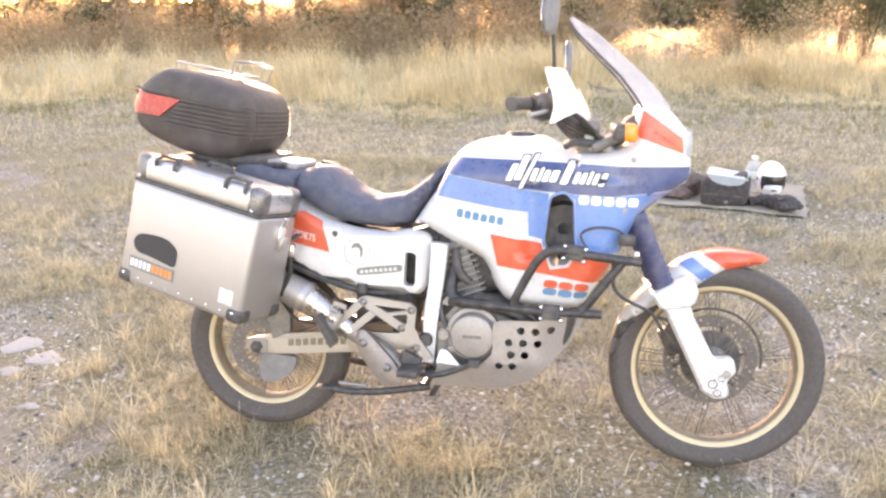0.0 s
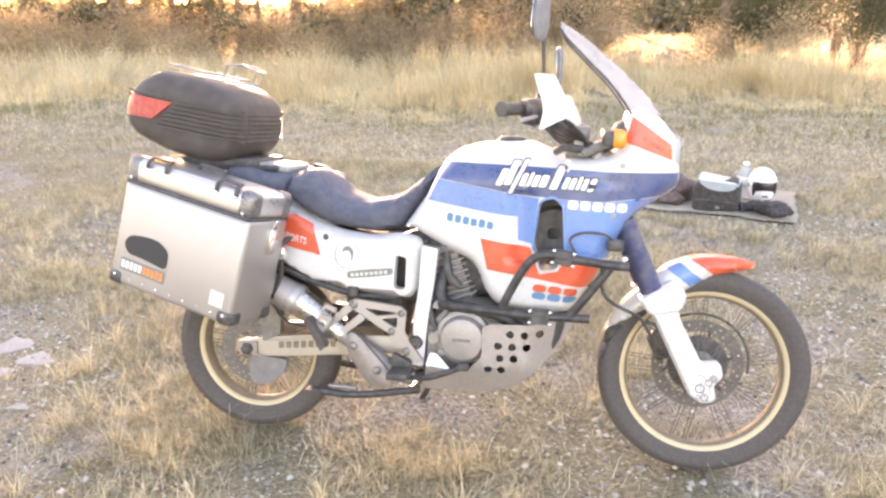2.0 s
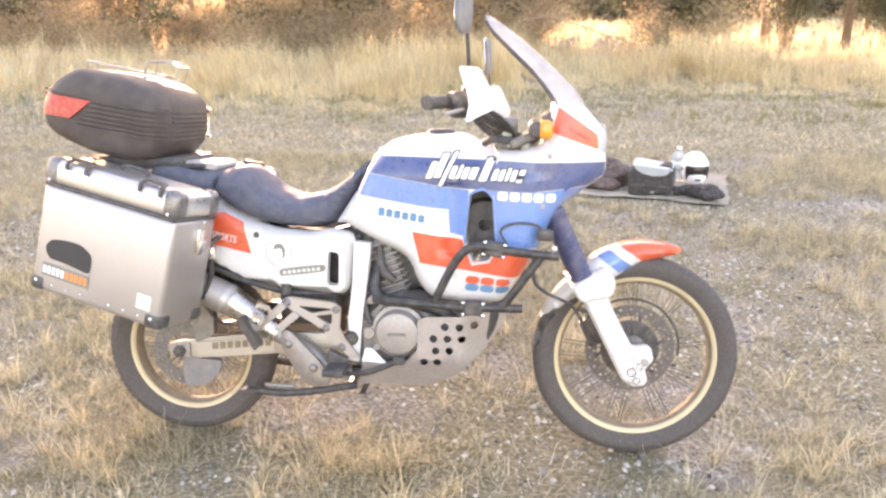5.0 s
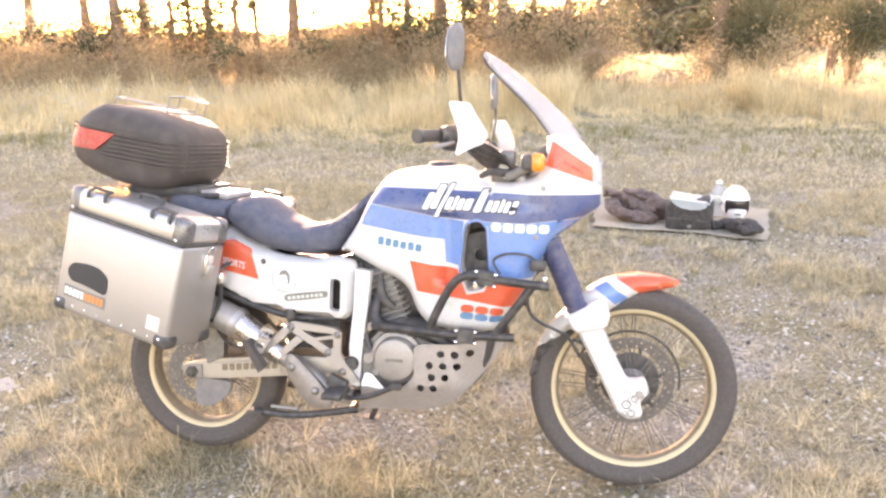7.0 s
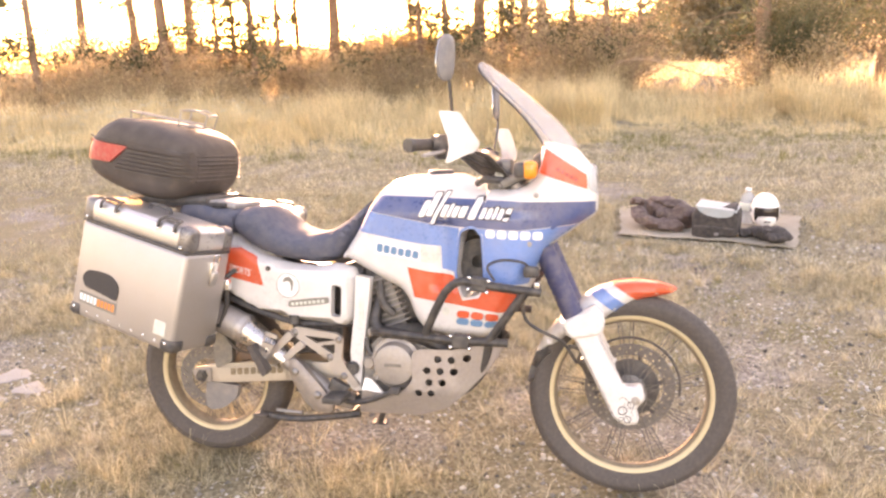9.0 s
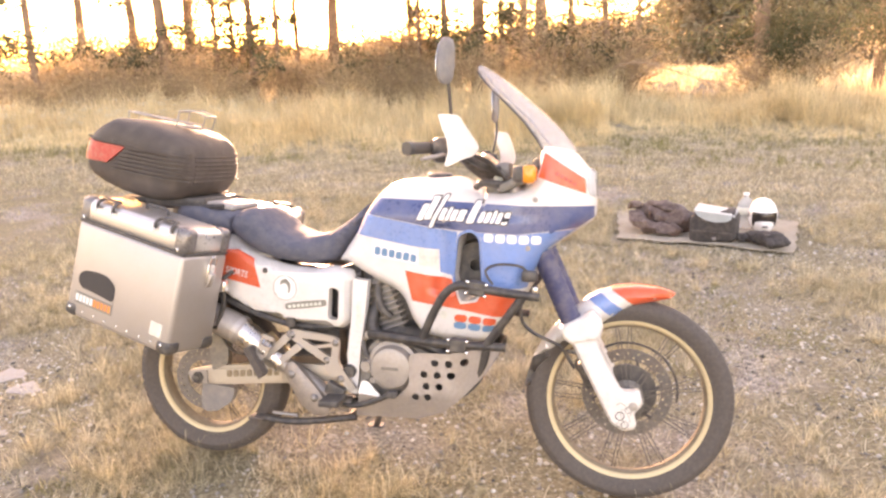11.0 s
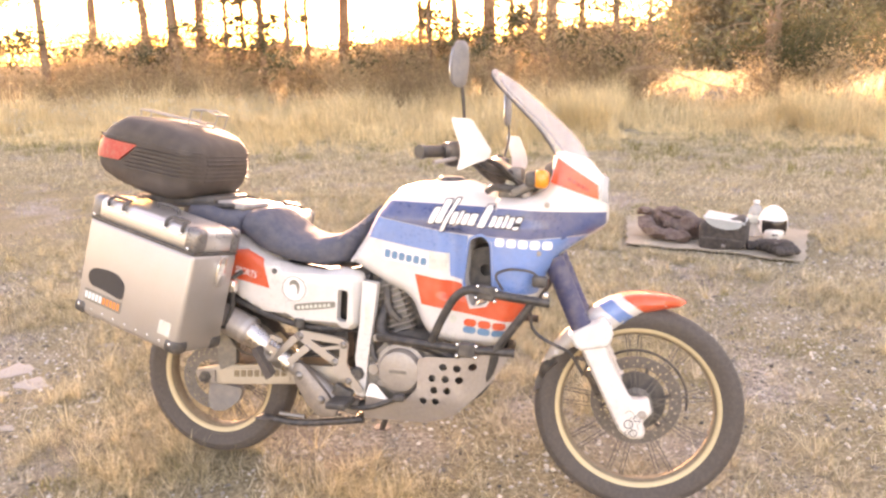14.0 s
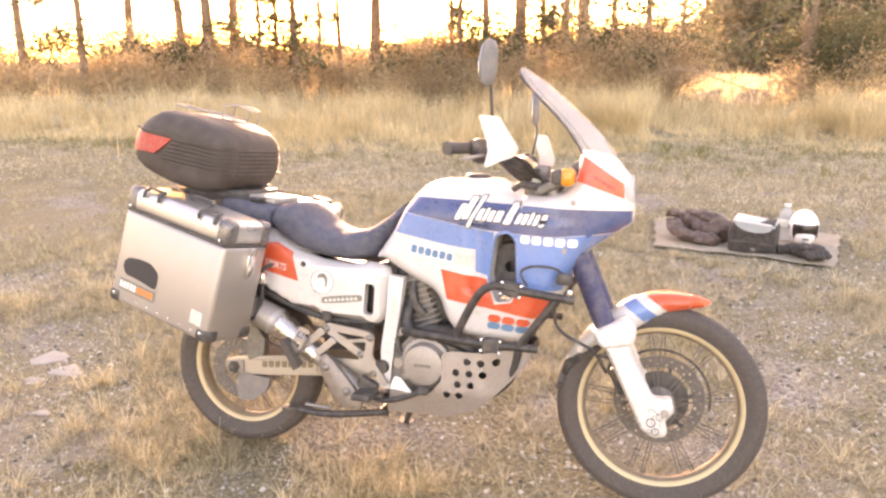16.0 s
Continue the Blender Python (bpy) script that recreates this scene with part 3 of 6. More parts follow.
letters(fairing, "team_mark_bar", M_STICK_T, (0.988, 0.594), (1.130, 0.586), 0.022, 3, body_side, 0.0048, 0.1, 0.10, 6, 0.0)
letters(fairing, "team_mark_bar", M_RED, (0.990, 0.617), (1.132, 0.609), 0.024, 3, body_side, 0.0048, 0.1, 0.10, 6, 0.0)
letters(fairing, "head_mark_bar", M_LENS, (1.30, 1.090), (1.365, 1.050), 0.012, 5, body_side, 0.0048, 0.0, 0.2, 7, 0.3)
part("worn_sticker", decal(ring(0.955, 0.635, 0.013, 14), body_side, M_STICK_P, 0.003), fairing)
part("radiator", block((0.10, 0.16, 0.30), M_BLACK, 0.01, 2, Matrix.Translation((1.05, 0.0, 0.80)) @ Matrix.Rotation(radians(-15), 4, "Y")), bike)
part("fan_shroud", lathe([(0.02, -0.12), (0.075, -0.12), (0.085, -0.08), (0.085, -0.05)], M_BLACK, 24, (1.045, 0, 0.79)), bike)
part("vent_recess", decal(rounded([(1.275, 0.975), (1.372, 0.958), (1.29, 0.90)], 0.006), body_side, M_NAVY, 0.004), fairing)
part("headlight", lathe([(0.001, -0.0), (0.06, 0.004), (0.075, 0.02), (0.075, 0.05)], M_GLASS, 24), bike, at=Matrix.Translation((1.425, 0, 1.05)) @ Matrix.Rotation(radians(90), 4, "Z") @ Matrix.Diagonal((1, 1, 0.8, 1)))
part("fuel_cap", lathe([(0.001, 0.012), (0.036, 0.012), (0.043, 0.008), (0.045, 0.0), (0.050, -0.004)], M_BLACK, 28), bike, at=Matrix.Translation((0.893, 0, 1.076)) @ Matrix.Rotation(radians(90), 4, "X"))
for _u, _w in ((0.955, 0.945), (1.245, 1.012), (1.225, 0.86)):
    part("fastener", lathe([(0.001, -0.004), (0.008, -0.003), (0.009, 0.0)], M_CAST, 12), fairing, at=Matrix.Translation((_u, -float(body_side([(_u, _w)])[0]) - 0.003, _w)))

# screen: swept from the middle line to its side edges
_mid = [(1.040, 1.446), (1.058, 1.437), (1.130, 1.388), (1.238, 1.296), (1.311, 1.227), (1.362, 1.160)]
_edge = [(1.040, 1.420), (1.058, 1.392), (1.115, 1.335), (1.190, 1.262), (1.240, 1.200), (1.262, 1.166)]
_mid, _edge = smoothed([(a, 0, b) for a, b in _mid], 4), smoothed([(a, 0, b) for a, b in _edge], 4)


def screen_sheet(push=0.0):
    vs, fs, rows = [], [], len(_mid)
    for i, (a, b) in enumerate(zip(_mid, _edge)):
        half = 0.075 + 0.065 * i / (rows - 1)
        for j in range(13):
            s = (j - 6) / 6
            p = a.lerp(b, abs(s) ** 2.2)
            vs.append((p.x - push * 0.7, half * math.sin(s * math.pi / 2) * (1 - push), p.z - push * 0.7))
    for i in range(rows - 1):
        for j in range(12):
            k = i * 13 + j
            fs.append((k, k + 1, k + 14, k + 13))
    return vs, fs


_v, _f = screen_sheet()
_v2, _f2 = screen_sheet(0.004)
_n = len(_v)
screen = part("windscreen", (_v + _v2, _f + [tuple(i + _n for i in reversed(q)) for q in _f2], M_SCREEN), bike, "scratched smoked plastic windscreen")
for _s in (-1, 1):
    _rim = [(b.x, _s * (0.076 + 0.065 * i / (len(_edge) - 1)), b.z) for i, b in enumerate(_edge)]
    part("rubber_trim", tube(_rim, 0.0038, M_BLACK, 6, 1), screen)
part("instrument_panel", block((0.07, 0.18, 0.09), M_BLACK, 0.02, 3, Matrix.Translation((1.262, 0.0, 1.105)) @ Matrix.Rotation(radians(-25), 4, "Y")), bike)

# seat
SEAT = rounded([(0.662, 0.992), (0.582, 0.922), (0.508, 0.876), (0.414, 0.858), (0.338, 0.884), (0.281, 0.930), (0.234, 0.962), (0.19, 0.958), (0.155, 0.935), (0.149, 0.885), (0.183, 0.845),
                (0.26, 0.800), (0.357, 0.775), (0.471, 0.763), (0.543, 0.778), (0.622, 0.893)], 0.02)
part("seat", puff(SEAT, lambda u, w: 0.155 - 0.07 * max(0, min(1, (u - 0.40) / 0.25)), M_SEAT, 0.045, 0.55, h=0.018), bike, "dark blue vinyl seat, worn on top")
PILLION = rounded([(-0.075, 0.955), (-0.05, 0.98), (0.02, 0.985), (0.11, 0.962), (0.175, 0.945), (0.165, 0.865), (0.05, 0.865), (-0.07, 0.90)], 0.015)
part("pillion_seat", puff(PILLION, 0.135, M_SEAT, 0.04, 0.6, h=0.018), bike, "blue pillion pad with pale worn top")
part("worn_seat_top", block((0.215, 0.200, 0.022), M_WORN, 0.010, 3, Matrix.Translation((0.048, 0, 0.972)) @ Matrix.Rotation(radians(6.5), 4, "Y")), bike, "pale worn vinyl on the pillion pad")

# side panels
PANEL = rounded([(0.105, 0.800), (0.147, 0.822), (0.20, 0.828), (0.262, 0.796), (0.360, 0.768), (0.473, 0.757), (0.548, 0.770), (0.610, 0.757), (0.627, 0.735), (0.610, 0.585), (0.590, 0.556), (0.416, 0.568), (0.241, 0.602), (0.13, 0.66)], 0.015)
SLOT = rounded([(0.546, 0.703), (0.582, 0.697), (0.577, 0.590), (0.539, 0.592)], 0.012)


def panel_side(pts):
    return swell(np.asarray(pts), 0.172, PANEL, 0.03, 0.8)


for _s in (-1, 1):
    _v, _t = sheet(PANEL, [SLOT], 0.02)
    _w = panel_side(_v)
    _vs, _fs = closed(_v, _t, -_w, -_w + 0.035)
    _d = (_vs, _fs, M_WHITE)
    sp = part("side_panel", _d if _s < 0 else mirrored(_d), bike, "white plastic side panel with stickers")
    if _s < 0:
        part("red_panel", decal([(0.110, 0.795), (0.147, 0.818), (0.20, 0.822), (0.264, 0.790), (0.290, 0.690), (0.145, 0.722), (0.12, 0.73)], panel_side, M_RED, 0.002), sp)
        part("round_sticker", decal(ring(0.384, 0.694, 0.046, 28), panel_side, M_STICK_W, 0.002), sp)
        part("round_mark", decal(ring(0.384, 0.694, 0.044, 28), panel_side, M_STICK_G, 0.0032, holes=[ring(0.384, 0.694, 0.0415, 28)]), sp)
        part("crest_mark", decal(rounded([(0.364, 0.702), (0.370, 0.722), (0.390, 0.727), (0.405, 0.710), (0.403, 0.684), (0.394, 0.672), (0.396, 0.694), (0.391, 0.709), (0.378, 0.710)], 0.006), panel_side, M_STICK_G, 0.0032), sp)
        part("tyre_sticker", decal(rounded([(0.383, 0.618), (0.46, 0.626), (0.536, 0.638), (0.536, 0.660), (0.46, 0.652), (0.383, 0.640)], 0.009), panel_side, M_STICK_G, 0.002), sp)
        letters(sp, "tyre_mark_bar", M_STICK_P, (0.395, 0.624), (0.524, 0.641), 0.011, 8, panel_side, 0.0035, 0, 0.3, 3, 0.0)
        part("screw", lathe([(0.001, -0.003), (0.009, -0.002), (0.01, 0)], M_BLACK, 12), sp, at=Matrix.Translation((0.310, -0.174, 0.752)))
        _cu = bpy.data.curves.new("lettering", "FONT")
        _cu.body, _cu.size, _cu.extrude = "SPORTS", 0.030, 0.0004
        _tmp = bpy.data.objects.new("lettering", _cu)
        scene.collection.objects.link(_tmp)
        _me = bpy.data.meshes.new_from_object(_tmp.evaluated_get(bpy.context.evaluated_depsgraph_get()))
        bpy.data.objects.remove(_tmp)
        _me.materials.clear()
        _me.materials.append(M_STICK_W)
        part("lettering", _me, sp, "white printed lettering", Matrix.Translation((0.158, -0.1755, 0.742)) @ Matrix.Rotation(radians(13), 4, "Y") @ Matrix.Rotation(radians(90), 4, "X") @ Matrix.Diagonal((0.82, 1.1, 1, 1)))
part("tail", puff(rounded([(-0.16, 0.90), (-0.05, 0.90), (0.15, 0.86), (0.30, 0.80), (0.30, 0.72), (0.10, 0.72), (-0.12, 0.80)], 0.02), 0.125, M_WHITE, 0.03, 0.7, h=0.03), bike)
part("rear_mudguard", puff(rounded([(-0.20, 0.86), (0.25, 0.72), (0.25, 0.66), (0.12, 0.66), (-0.02, 0.70), (-0.22, 0.76), (-0.30, 0.62), (-0.32, 0.63)], 0.01), 0.085, M_BLACK, 0.02, 0.7, h=0.03), bike)

# frame
for _s in (-1, 1):
    part("frame_plate", plate([(0.628, 0.735), (0.682, 0.728), (0.668, 0.60), (0.650, 0.47), (0.638, 0.33), (0.606, 0.335), (0.582, 0.370), (0.605, 0.42), (0.603, 0.47), (0.620, 0.60)], _s * 0.125, _s * 0.158, M_WHITE), bike, "white painted steel frame plate")
    part("frame_rail", tube([(0.64, _s * 0.10, 0.74), (0.30, _s * 0.11, 0.70), (-0.05, _s * 0.10, 0.82), (-0.16, _s * 0.09, 0.86)], 0.014, M_TUBE, 8), bike)
    part("down_tube", tube([(1.19, _s * 0.03, 0.98), (1.10, _s * 0.10, 0.62), (1.05, _s * 0.12, 0.42), (0.90, _s * 0.13, 0.30), (0.66, _s * 0.13, 0.31)], 0.016, M_TUBE, 8), bike)
    part("sub_rail", tube([(0.60, _s * 0.12, 0.56), (0.38, _s * 0.14, 0.56), (0.10, _s * 0.15, 0.66), (-0.10, _s * 0.14, 0.80)], 0.012, M_TUBE, 8), bike)
    part("pivot_cap", lathe([(0.001, -0.012), (0.02, -0.011), (0.024, 0.0), (0.024, 0.02)], M_BLACK, 20, (0.612, 0, 0.412)), bike, at=Matrix.Translation((0, _s * 0.165, 0)) @ Matrix.Diagonal((1, -_s, 1, 1)))
    part("pivot_bolt", lathe([(0.001, -0.008), (0.012, -0.007), (0.014, 0.0), (0.014, 0.012)], M_CAST, 6, (0.585, 0, 0.385)), bike, at=Matrix.Translation((0, _s * 0.163, 0)) @ Matrix.Diagonal((1, -_s, 1, 1)))
part("plate_sticker", plate([(0.640, 0.655), (0.657, 0.655), (0.652, 0.56), (0.636, 0.56)], -0.1595, -0.158, M_STICK_P, cut=0), bike)

# engine
part("crankcase", puff(rounded([(0.60, 0.30), (0.64, 0.50), (0.74, 0.57), (0.92, 0.54), (0.97, 0.42), (0.93, 0.31), (0.75, 0.27)], 0.03), 0.15, M_ENGINE, 0.04, 0.7, h=0.03), bike, "dusty grey engine casing")
clutch = part("clutch_cover", lathe([(0.001, -0.205), (0.055, -0.205), (0.068, -0.200), (0.074, -0.188), (0.076, -0.172), (0.088, -0.168), (0.092, -0.15), (0.092, -0.10)], M_CAST, 40, (0.772, 0, 0.442)), bike, "round cast alloy clutch cover")
part("cover_mark", plate([(0.742, 0.448), (0.802, 0.448), (0.802, 0.438), (0.742, 0.438)], -0.2065, -0.204, M_ENGINE, cut=0), clutch)
for _k in range(7):
    _a = 2 * math.pi * _k / 7 + 0.3
    part("cover_bolt", lathe([(0.001, -0.006), (0.006, -0.006), (0.007, 0)], M_CAST, 6), clutch, at=Matrix.Translation((0.772 + 0.086 * math.cos(_a), -0.166, 0.442 + 0.086 * math.sin(_a))))
for _tilt, _name, _base in ((-20, "rear_cylinder", (0.742, 0.0, 0.53)), (38, "front_cylinder", (0.90, 0.0, 0.50))):
    _m = Matrix.Translation(_base) @ Matrix.Rotation(radians(_tilt), 4, "Y")
    cyl = part(_name, block((0.12, 0.20, 0.22), M_ENGINE, 0.015, 2, _m @ Matrix.Translation((0, 0, 0.10))), bike)
    for _k in range(9):
        part("cooling_fin", block((0.150, 0.235, 0.006), M_CAST, 0.002, 1, _m @ Matrix.Translation((0, 0, 0.03 + _k * 0.02))), cyl)
part("exhaust_header", tube([(0.70, -0.10, 0.66), (0.688, -0.135, 0.58), (0.72, -0.15, 0.545), (0.80, -0.155, 0.535), (0.88, -0.15, 0.52), (0.95, -0.14, 0.48)], 0.020, M_TUBE, 12), bike, "heat-blackened exhaust pipe")
part("exhaust_header", tube([(1.00, -0.02, 0.60), (1.06, -0.04, 0.50), (1.03, -0.06, 0.38), (0.90, -0.08, 0.30), (0.65, -0.10, 0.28), (0.52, -0.12, 0.30)], 0.020, M_TUBE, 12), bike)
part("water_hose", tube([(0.70, -0.11, 0.71), (0.715, -0.13, 0.64), (0.75, -0.12, 0.60)], 0.014, M_BLACK, 8), bike)
part("oil_line", tube([(0.66, -0.15, 0.52), (0.67, -0.16, 0.48), (0.69, -0.16, 0.46)], 0.009, M_BLACK, 8), bike)
for _u, _w, _r in ((0.685, 0.545, 0.014), (0.675, 0.435, 0.022), (0.70, 0.39, 0.013)):
    part("engine_boss", lathe([(0.001, -0.175), (_r * 0.8, -0.175), (_r, -0.168), (_r, -0.13)], M_CAST, 16, (_u, 0, _w)), bike)

part("air_box", puff(rounded([(0.22, 0.64), (0.24, 0.78), (0.50, 0.74), (0.70, 0.80), (0.90, 0.80), (0.92, 0.60), (0.70, 0.52), (0.60, 0.52), (0.42, 0.58)], 0.02), 0.085, M_BLACK, 0.03, 0.7, h=0.04), bike)
part("shock_absorber", tube([(0.56, 0, 0.66), (0.50, 0, 0.36)], 0.045, M_BLACK, 14, 1), bike)
part("battery_box", block((0.20, 0.18, 0.14), M_BLACK, 0.015, 2, Matrix.Translation((0.45, 0.0, 0.50))), bike)

# skid plate
SKID = rounded([(0.838, 0.491), (0.863, 0.503), (1.118, 0.512), (1.118, 0.486), (1.080, 0.422), (1.022, 0.362), (0.955, 0.302), (0.862, 0.268), (0.637, 0.260), (0.660, 0.350), (0.745, 0.338), (0.80, 0.352), (0.838, 0.392)], 0.012)
_holes = [ring(u, w, 0.0125, 14) for u, w in ((0.927, 0.473), (0.973, 0.472), (1.018, 0.472), (0.890, 0.433), (0.935, 0.433), (0.980, 0.433), (0.897, 0.393), (0.941, 0.394), (0.860, 0.354), (0.902, 0.355))]


def skid_width(u, w):
    return 0.205 - 0.14 * max(0, (u - 0.98) / 0.12) * 0.8 - 0.35 * max(0, 0.36 - w)


for _s in (-1, 1):
    _v, _t = sheet(SKID, _holes, 0.025)
    _w = np.array([skid_width(*q) for q in _v])
    _vs, _fs = closed(_v, _t, -_w, -_w + 0.004)
    _d = (_vs, _fs, M_SKID)
    part("skid_plate", _d if _s < 0 else mirrored(_d), bike, "scuffed drilled aluminium skid plate")
_bot = [(0.637, 0.260), (0.862, 0.268), (0.955, 0.302), (1.022, 0.362), (1.080, 0.422), (1.118, 0.486), (1.118, 0.510)]
_vs, _fs = [], []
for _i, (_u, _w) in enumerate(_bot):
    _h = skid_width(_u, _w)
    _vs += [(_u, -_h, _w), (_u, _h, _w), (_u, _h, _w + 0.004), (_u, -_h, _w + 0.004)]
    if _i:
        _o = _i * 4
        _fs += [(_o - 4, _o, _o + 1, _o - 3), (_o - 1, _o - 2, _o + 2, _o + 3)]
part("skid_plate_floor", (_vs, _fs, M_SKID), bike)
part("plate_corner", plate([(0.655, 0.352), (0.668, 0.392), (0.69, 0.390), (0.725, 0.352), (0.74, 0.338), (0.66, 0.335)], -0.195, -0.19, M_STICK_W), bike)

# swing arm, stand, exhaust, foot rests
arm = part("swing_arm", puff(rounded([(-0.05, 0.352), (-0.02, 0.360), (0.05, 0.375), (0.344, 0.408), (0.58, 0.41), (0.58, 0.36), (0.344, 0.333), (0.05, 0.304), (-0.03, 0.312)], 0.008), 0.016, M_ARM, 0.006, 0.6, mid=-0.098, h=0.05), bike, "champagne alloy swing arm with embossed panel")
part("swing_arm", puff(rounded([(-0.05, 0.352), (-0.02, 0.360), (0.05, 0.375), (0.344, 0.408), (0.58, 0.41), (0.58, 0.36), (0.344, 0.333), (0.05, 0.304), (-0.03, 0.312)], 0.008), 0.016, M_ARM, 0.006, 0.6, mid=0.10, h=0.05), bike)
part("arm_panel", plate([(0.062, 0.364), (0.336, 0.396), (0.336, 0.344), (0.062, 0.316)], -0.1165, -0.112, M_ARM), arm)
for _k in range(8):
    _u = 0.115 + _k * 0.027
    part("embossed_bar", plate([(_u, 0.330 + _u * 0.10), (_u + 0.019, 0.332 + _u * 0.10), (_u + 0.019, 0.356 + _u * 0.10), (_u, 0.354 + _u * 0.10)], -0.119, -0.116, M_BRONZE, cut=0.003), arm)
part("axle_nut", lathe([(0.001, -0.146), (0.014, -0.146), (0.017, -0.135), (0.022, -0.134), (0.022, -0.11)], M_BLACK, 6, (0.0, 0, 0.333)), bike)
part("chain_adjuster", plate([(-0.045, 0.350), (0.035, 0.36), (0.035, 0.312), (-0.03, 0.315)], -0.122, -0.113, M_CAST), bike)
part("rear_caliper", plate([(0.01, 0.31), (0.06, 0.305), (0.145, 0.30), (0.13, 0.25), (0.07, 0.205), (0.01, 0.20), (0.0, 0.25)], -0.112, -0.088, M_GREY, cut=0.02), bike, "grey brake caliper guard")
part("caliper_bracket", plate([(0.055, 0.36), (0.12, 0.39), (0.125, 0.50), (0.06, 0.50), (0.045, 0.43)], -0.115, -0.085, M_ENGINE, cut=0.01), bike)
part("shock_reservoir", tube([(0.24, -0.04, 0.48), (0.34, -0.06, 0.40)], 0.028, M_GOLD, 14, 1), bike)
part("chain_guard", plate([(0.02, 0.46), (0.50, 0.46), (0.50, 0.43), (0.02, 0.42)], 0.085, 0.12, M_BLACK), bike)
part("brake_hose", tube([(0.09, -0.11, 0.50), (0.16, -0.13, 0.44), (0.30, -0.12, 0.43), (0.45, -0.11, 0.45)], 0.005, M_BLACK, 6), bike)
silencer = part("silencer", tube([(0.36, -0.155, 0.42), (0.20, -0.165, 0.535)], (0.040, 0.050), M_PIPE, 20, 1), bike, "polished exhaust silencer")
part("silencer_can", tube([(0.215, -0.165, 0.525), (0.10, -0.17, 0.575), (-0.20, -0.17, 0.66)], 0.052, M_CAST, 20, 4), silencer)
part("clamp", tube([(0.205, -0.165, 0.530), (0.19, -0.165, 0.54)], 0.054, M_ALU, 20, 1), silencer)
part("tail_pipe", tube([(-0.20, -0.17, 0.66), (-0.26, -0.17, 0.675)], 0.022, M_CAST, 12, 1), silencer)
part("exhaust_pipe", tube([(0.36, -0.15, 0.42), (0.45, -0.14, 0.36), (0.53, -0.13, 0.30), (0.60, -0.12, 0.28)], 0.030, M_CAST, 14), bike)
shield = part("heat_shield", puff(rounded([(0.385, 0.429), (0.403, 0.438), (0.422, 0.424), (0.510, 0.330), (0.545, 0.275), (0.534, 0.251), (0.476, 0.250), (0.434, 0.286), (0.389, 0.360), (0.376, 0.402)], 0.012), 0.022, M_SHIELD, 0.02, 0.5, mid=-0.168, h=0.025), bike, "scuffed alloy exhaust heat shield")
for _u, _w in ((0.407, 0.393), (0.489, 0.314)):
    part("shield_bolt", lathe([(0.001, -0.010), (0.008, -0.009), (0.013, -0.004), (0.015, 0)], M_STEEL, 14), shield, at=Matrix.Translation((_u, -0.189, _w)))
_slots = [rounded([(u, w), (u + 0.010, w - 0.004), (u - 0.002, w - 0.027), (u - 0.012, w - 0.022)], 0.003) for u, w in ((0.323, 0.526), (0.336, 0.522), (0.349, 0.518))]
_slots += [rounded([(u, w), (u + 0.010, w - 0.004), (u, w - 0.022), (u - 0.010, w - 0.017)], 0.003) for u, w in ((0.306, 0.488), (0.319, 0.483))]
guard = part("muffler_guard", plate([(0.322, 0.541), (0.366, 0.527), (0.332, 0.463), (0.309, 0.440), (0.284, 0.457)], -0.226, -0.220, M_ALU, _slots, 0.008), bike, "slotted alloy muffler guard")
_hole1, _hole2 = rounded([(0.443, 0.521), (0.549, 0.514), (0.551, 0.509), (0.487, 0.497)], 0.004), rounded([(0.500, 0.488), (0.555, 0.497), (0.552, 0.463), (0.545, 0.461)], 0.005)
hanger = part("footrest_hanger", plate([(0.385, 0.538), (0.412, 0.551), (0.564, 0.534), (0.583, 0.518), (0.578, 0.448), (0.595, 0.417), (0.641, 0.357), (0.623, 0.344), (0.569, 0.398), (0.554, 0.385), (0.527, 0.422), (0.531, 0.437), (0.435, 0.496), (0.407, 0.513)], -0.178, -0.165, M_ALU, [_hole1, _hole2], 0.007), bike, "triangular alloy footrest hanger")
part("hanger_strut", plate([(0.391, 0.539), (0.410, 0.521), (0.306, 0.427), (0.285, 0.434)], -0.200, -0.184, M_ALU, cut=0.006), hanger)
part("hanger_strut", plate([(0.430, 0.505), (0.449, 0.487), (0.341, 0.400), (0.320, 0.410)], -0.190, -0.176, M_ALU, cut=0.006), hanger)
for _u, _w in ((0.407, 0.532), (0.568, 0.511), (0.535, 0.449), (0.586, 0.386)):
    part("hanger_bolt", lathe([(0.001, -0.008), (0.006, -0.008), (0.010, -0.004), (0.013, 0)], M_STEEL, 14), hanger, at=Matrix.Translation((_u, -0.178, _w)))
part("pillion_footrest", plate([(0.259, 0.490), (0.278, 0.496), (0.335, 0.406), (0.316, 0.386)], -0.255, -0.215, M_RUBBER, cut=0.006), bike, "folded black rubber pillion footrest")
part("footrest", block((0.07, 0.10, 0.022), M_BLACK, 0.006, 2, Matrix.Translation((0.575, -0.225, 0.325))), bike)
part("brake_pedal", tube([(0.56, -0.18, 0.335), (0.60, -0.20, 0.305), (0.68, -0.21, 0.315), (0.77, -0.215, 0.355)], 0.009, M_TUBE, 8), bike)
part("pedal_pad", block((0.035, 0.03, 0.022), M_BLACK, 0.004, 1, Matrix.Translation((0.782, -0.215, 0.360))), bike)
part("master_cylinder", block((0.07, 0.03, 0.045), M_BLACK, 0.008, 2, Matrix.Translation((0.565, -0.175, 0.345)) @ Matrix.Rotation(radians(25), 4, "Y")), bike)
part("brake_reservoir", tube([(0.40, -0.165, 0.56), (0.40, -0.165, 0.59)], 0.018, M_BLACK, 12, 1), bike)
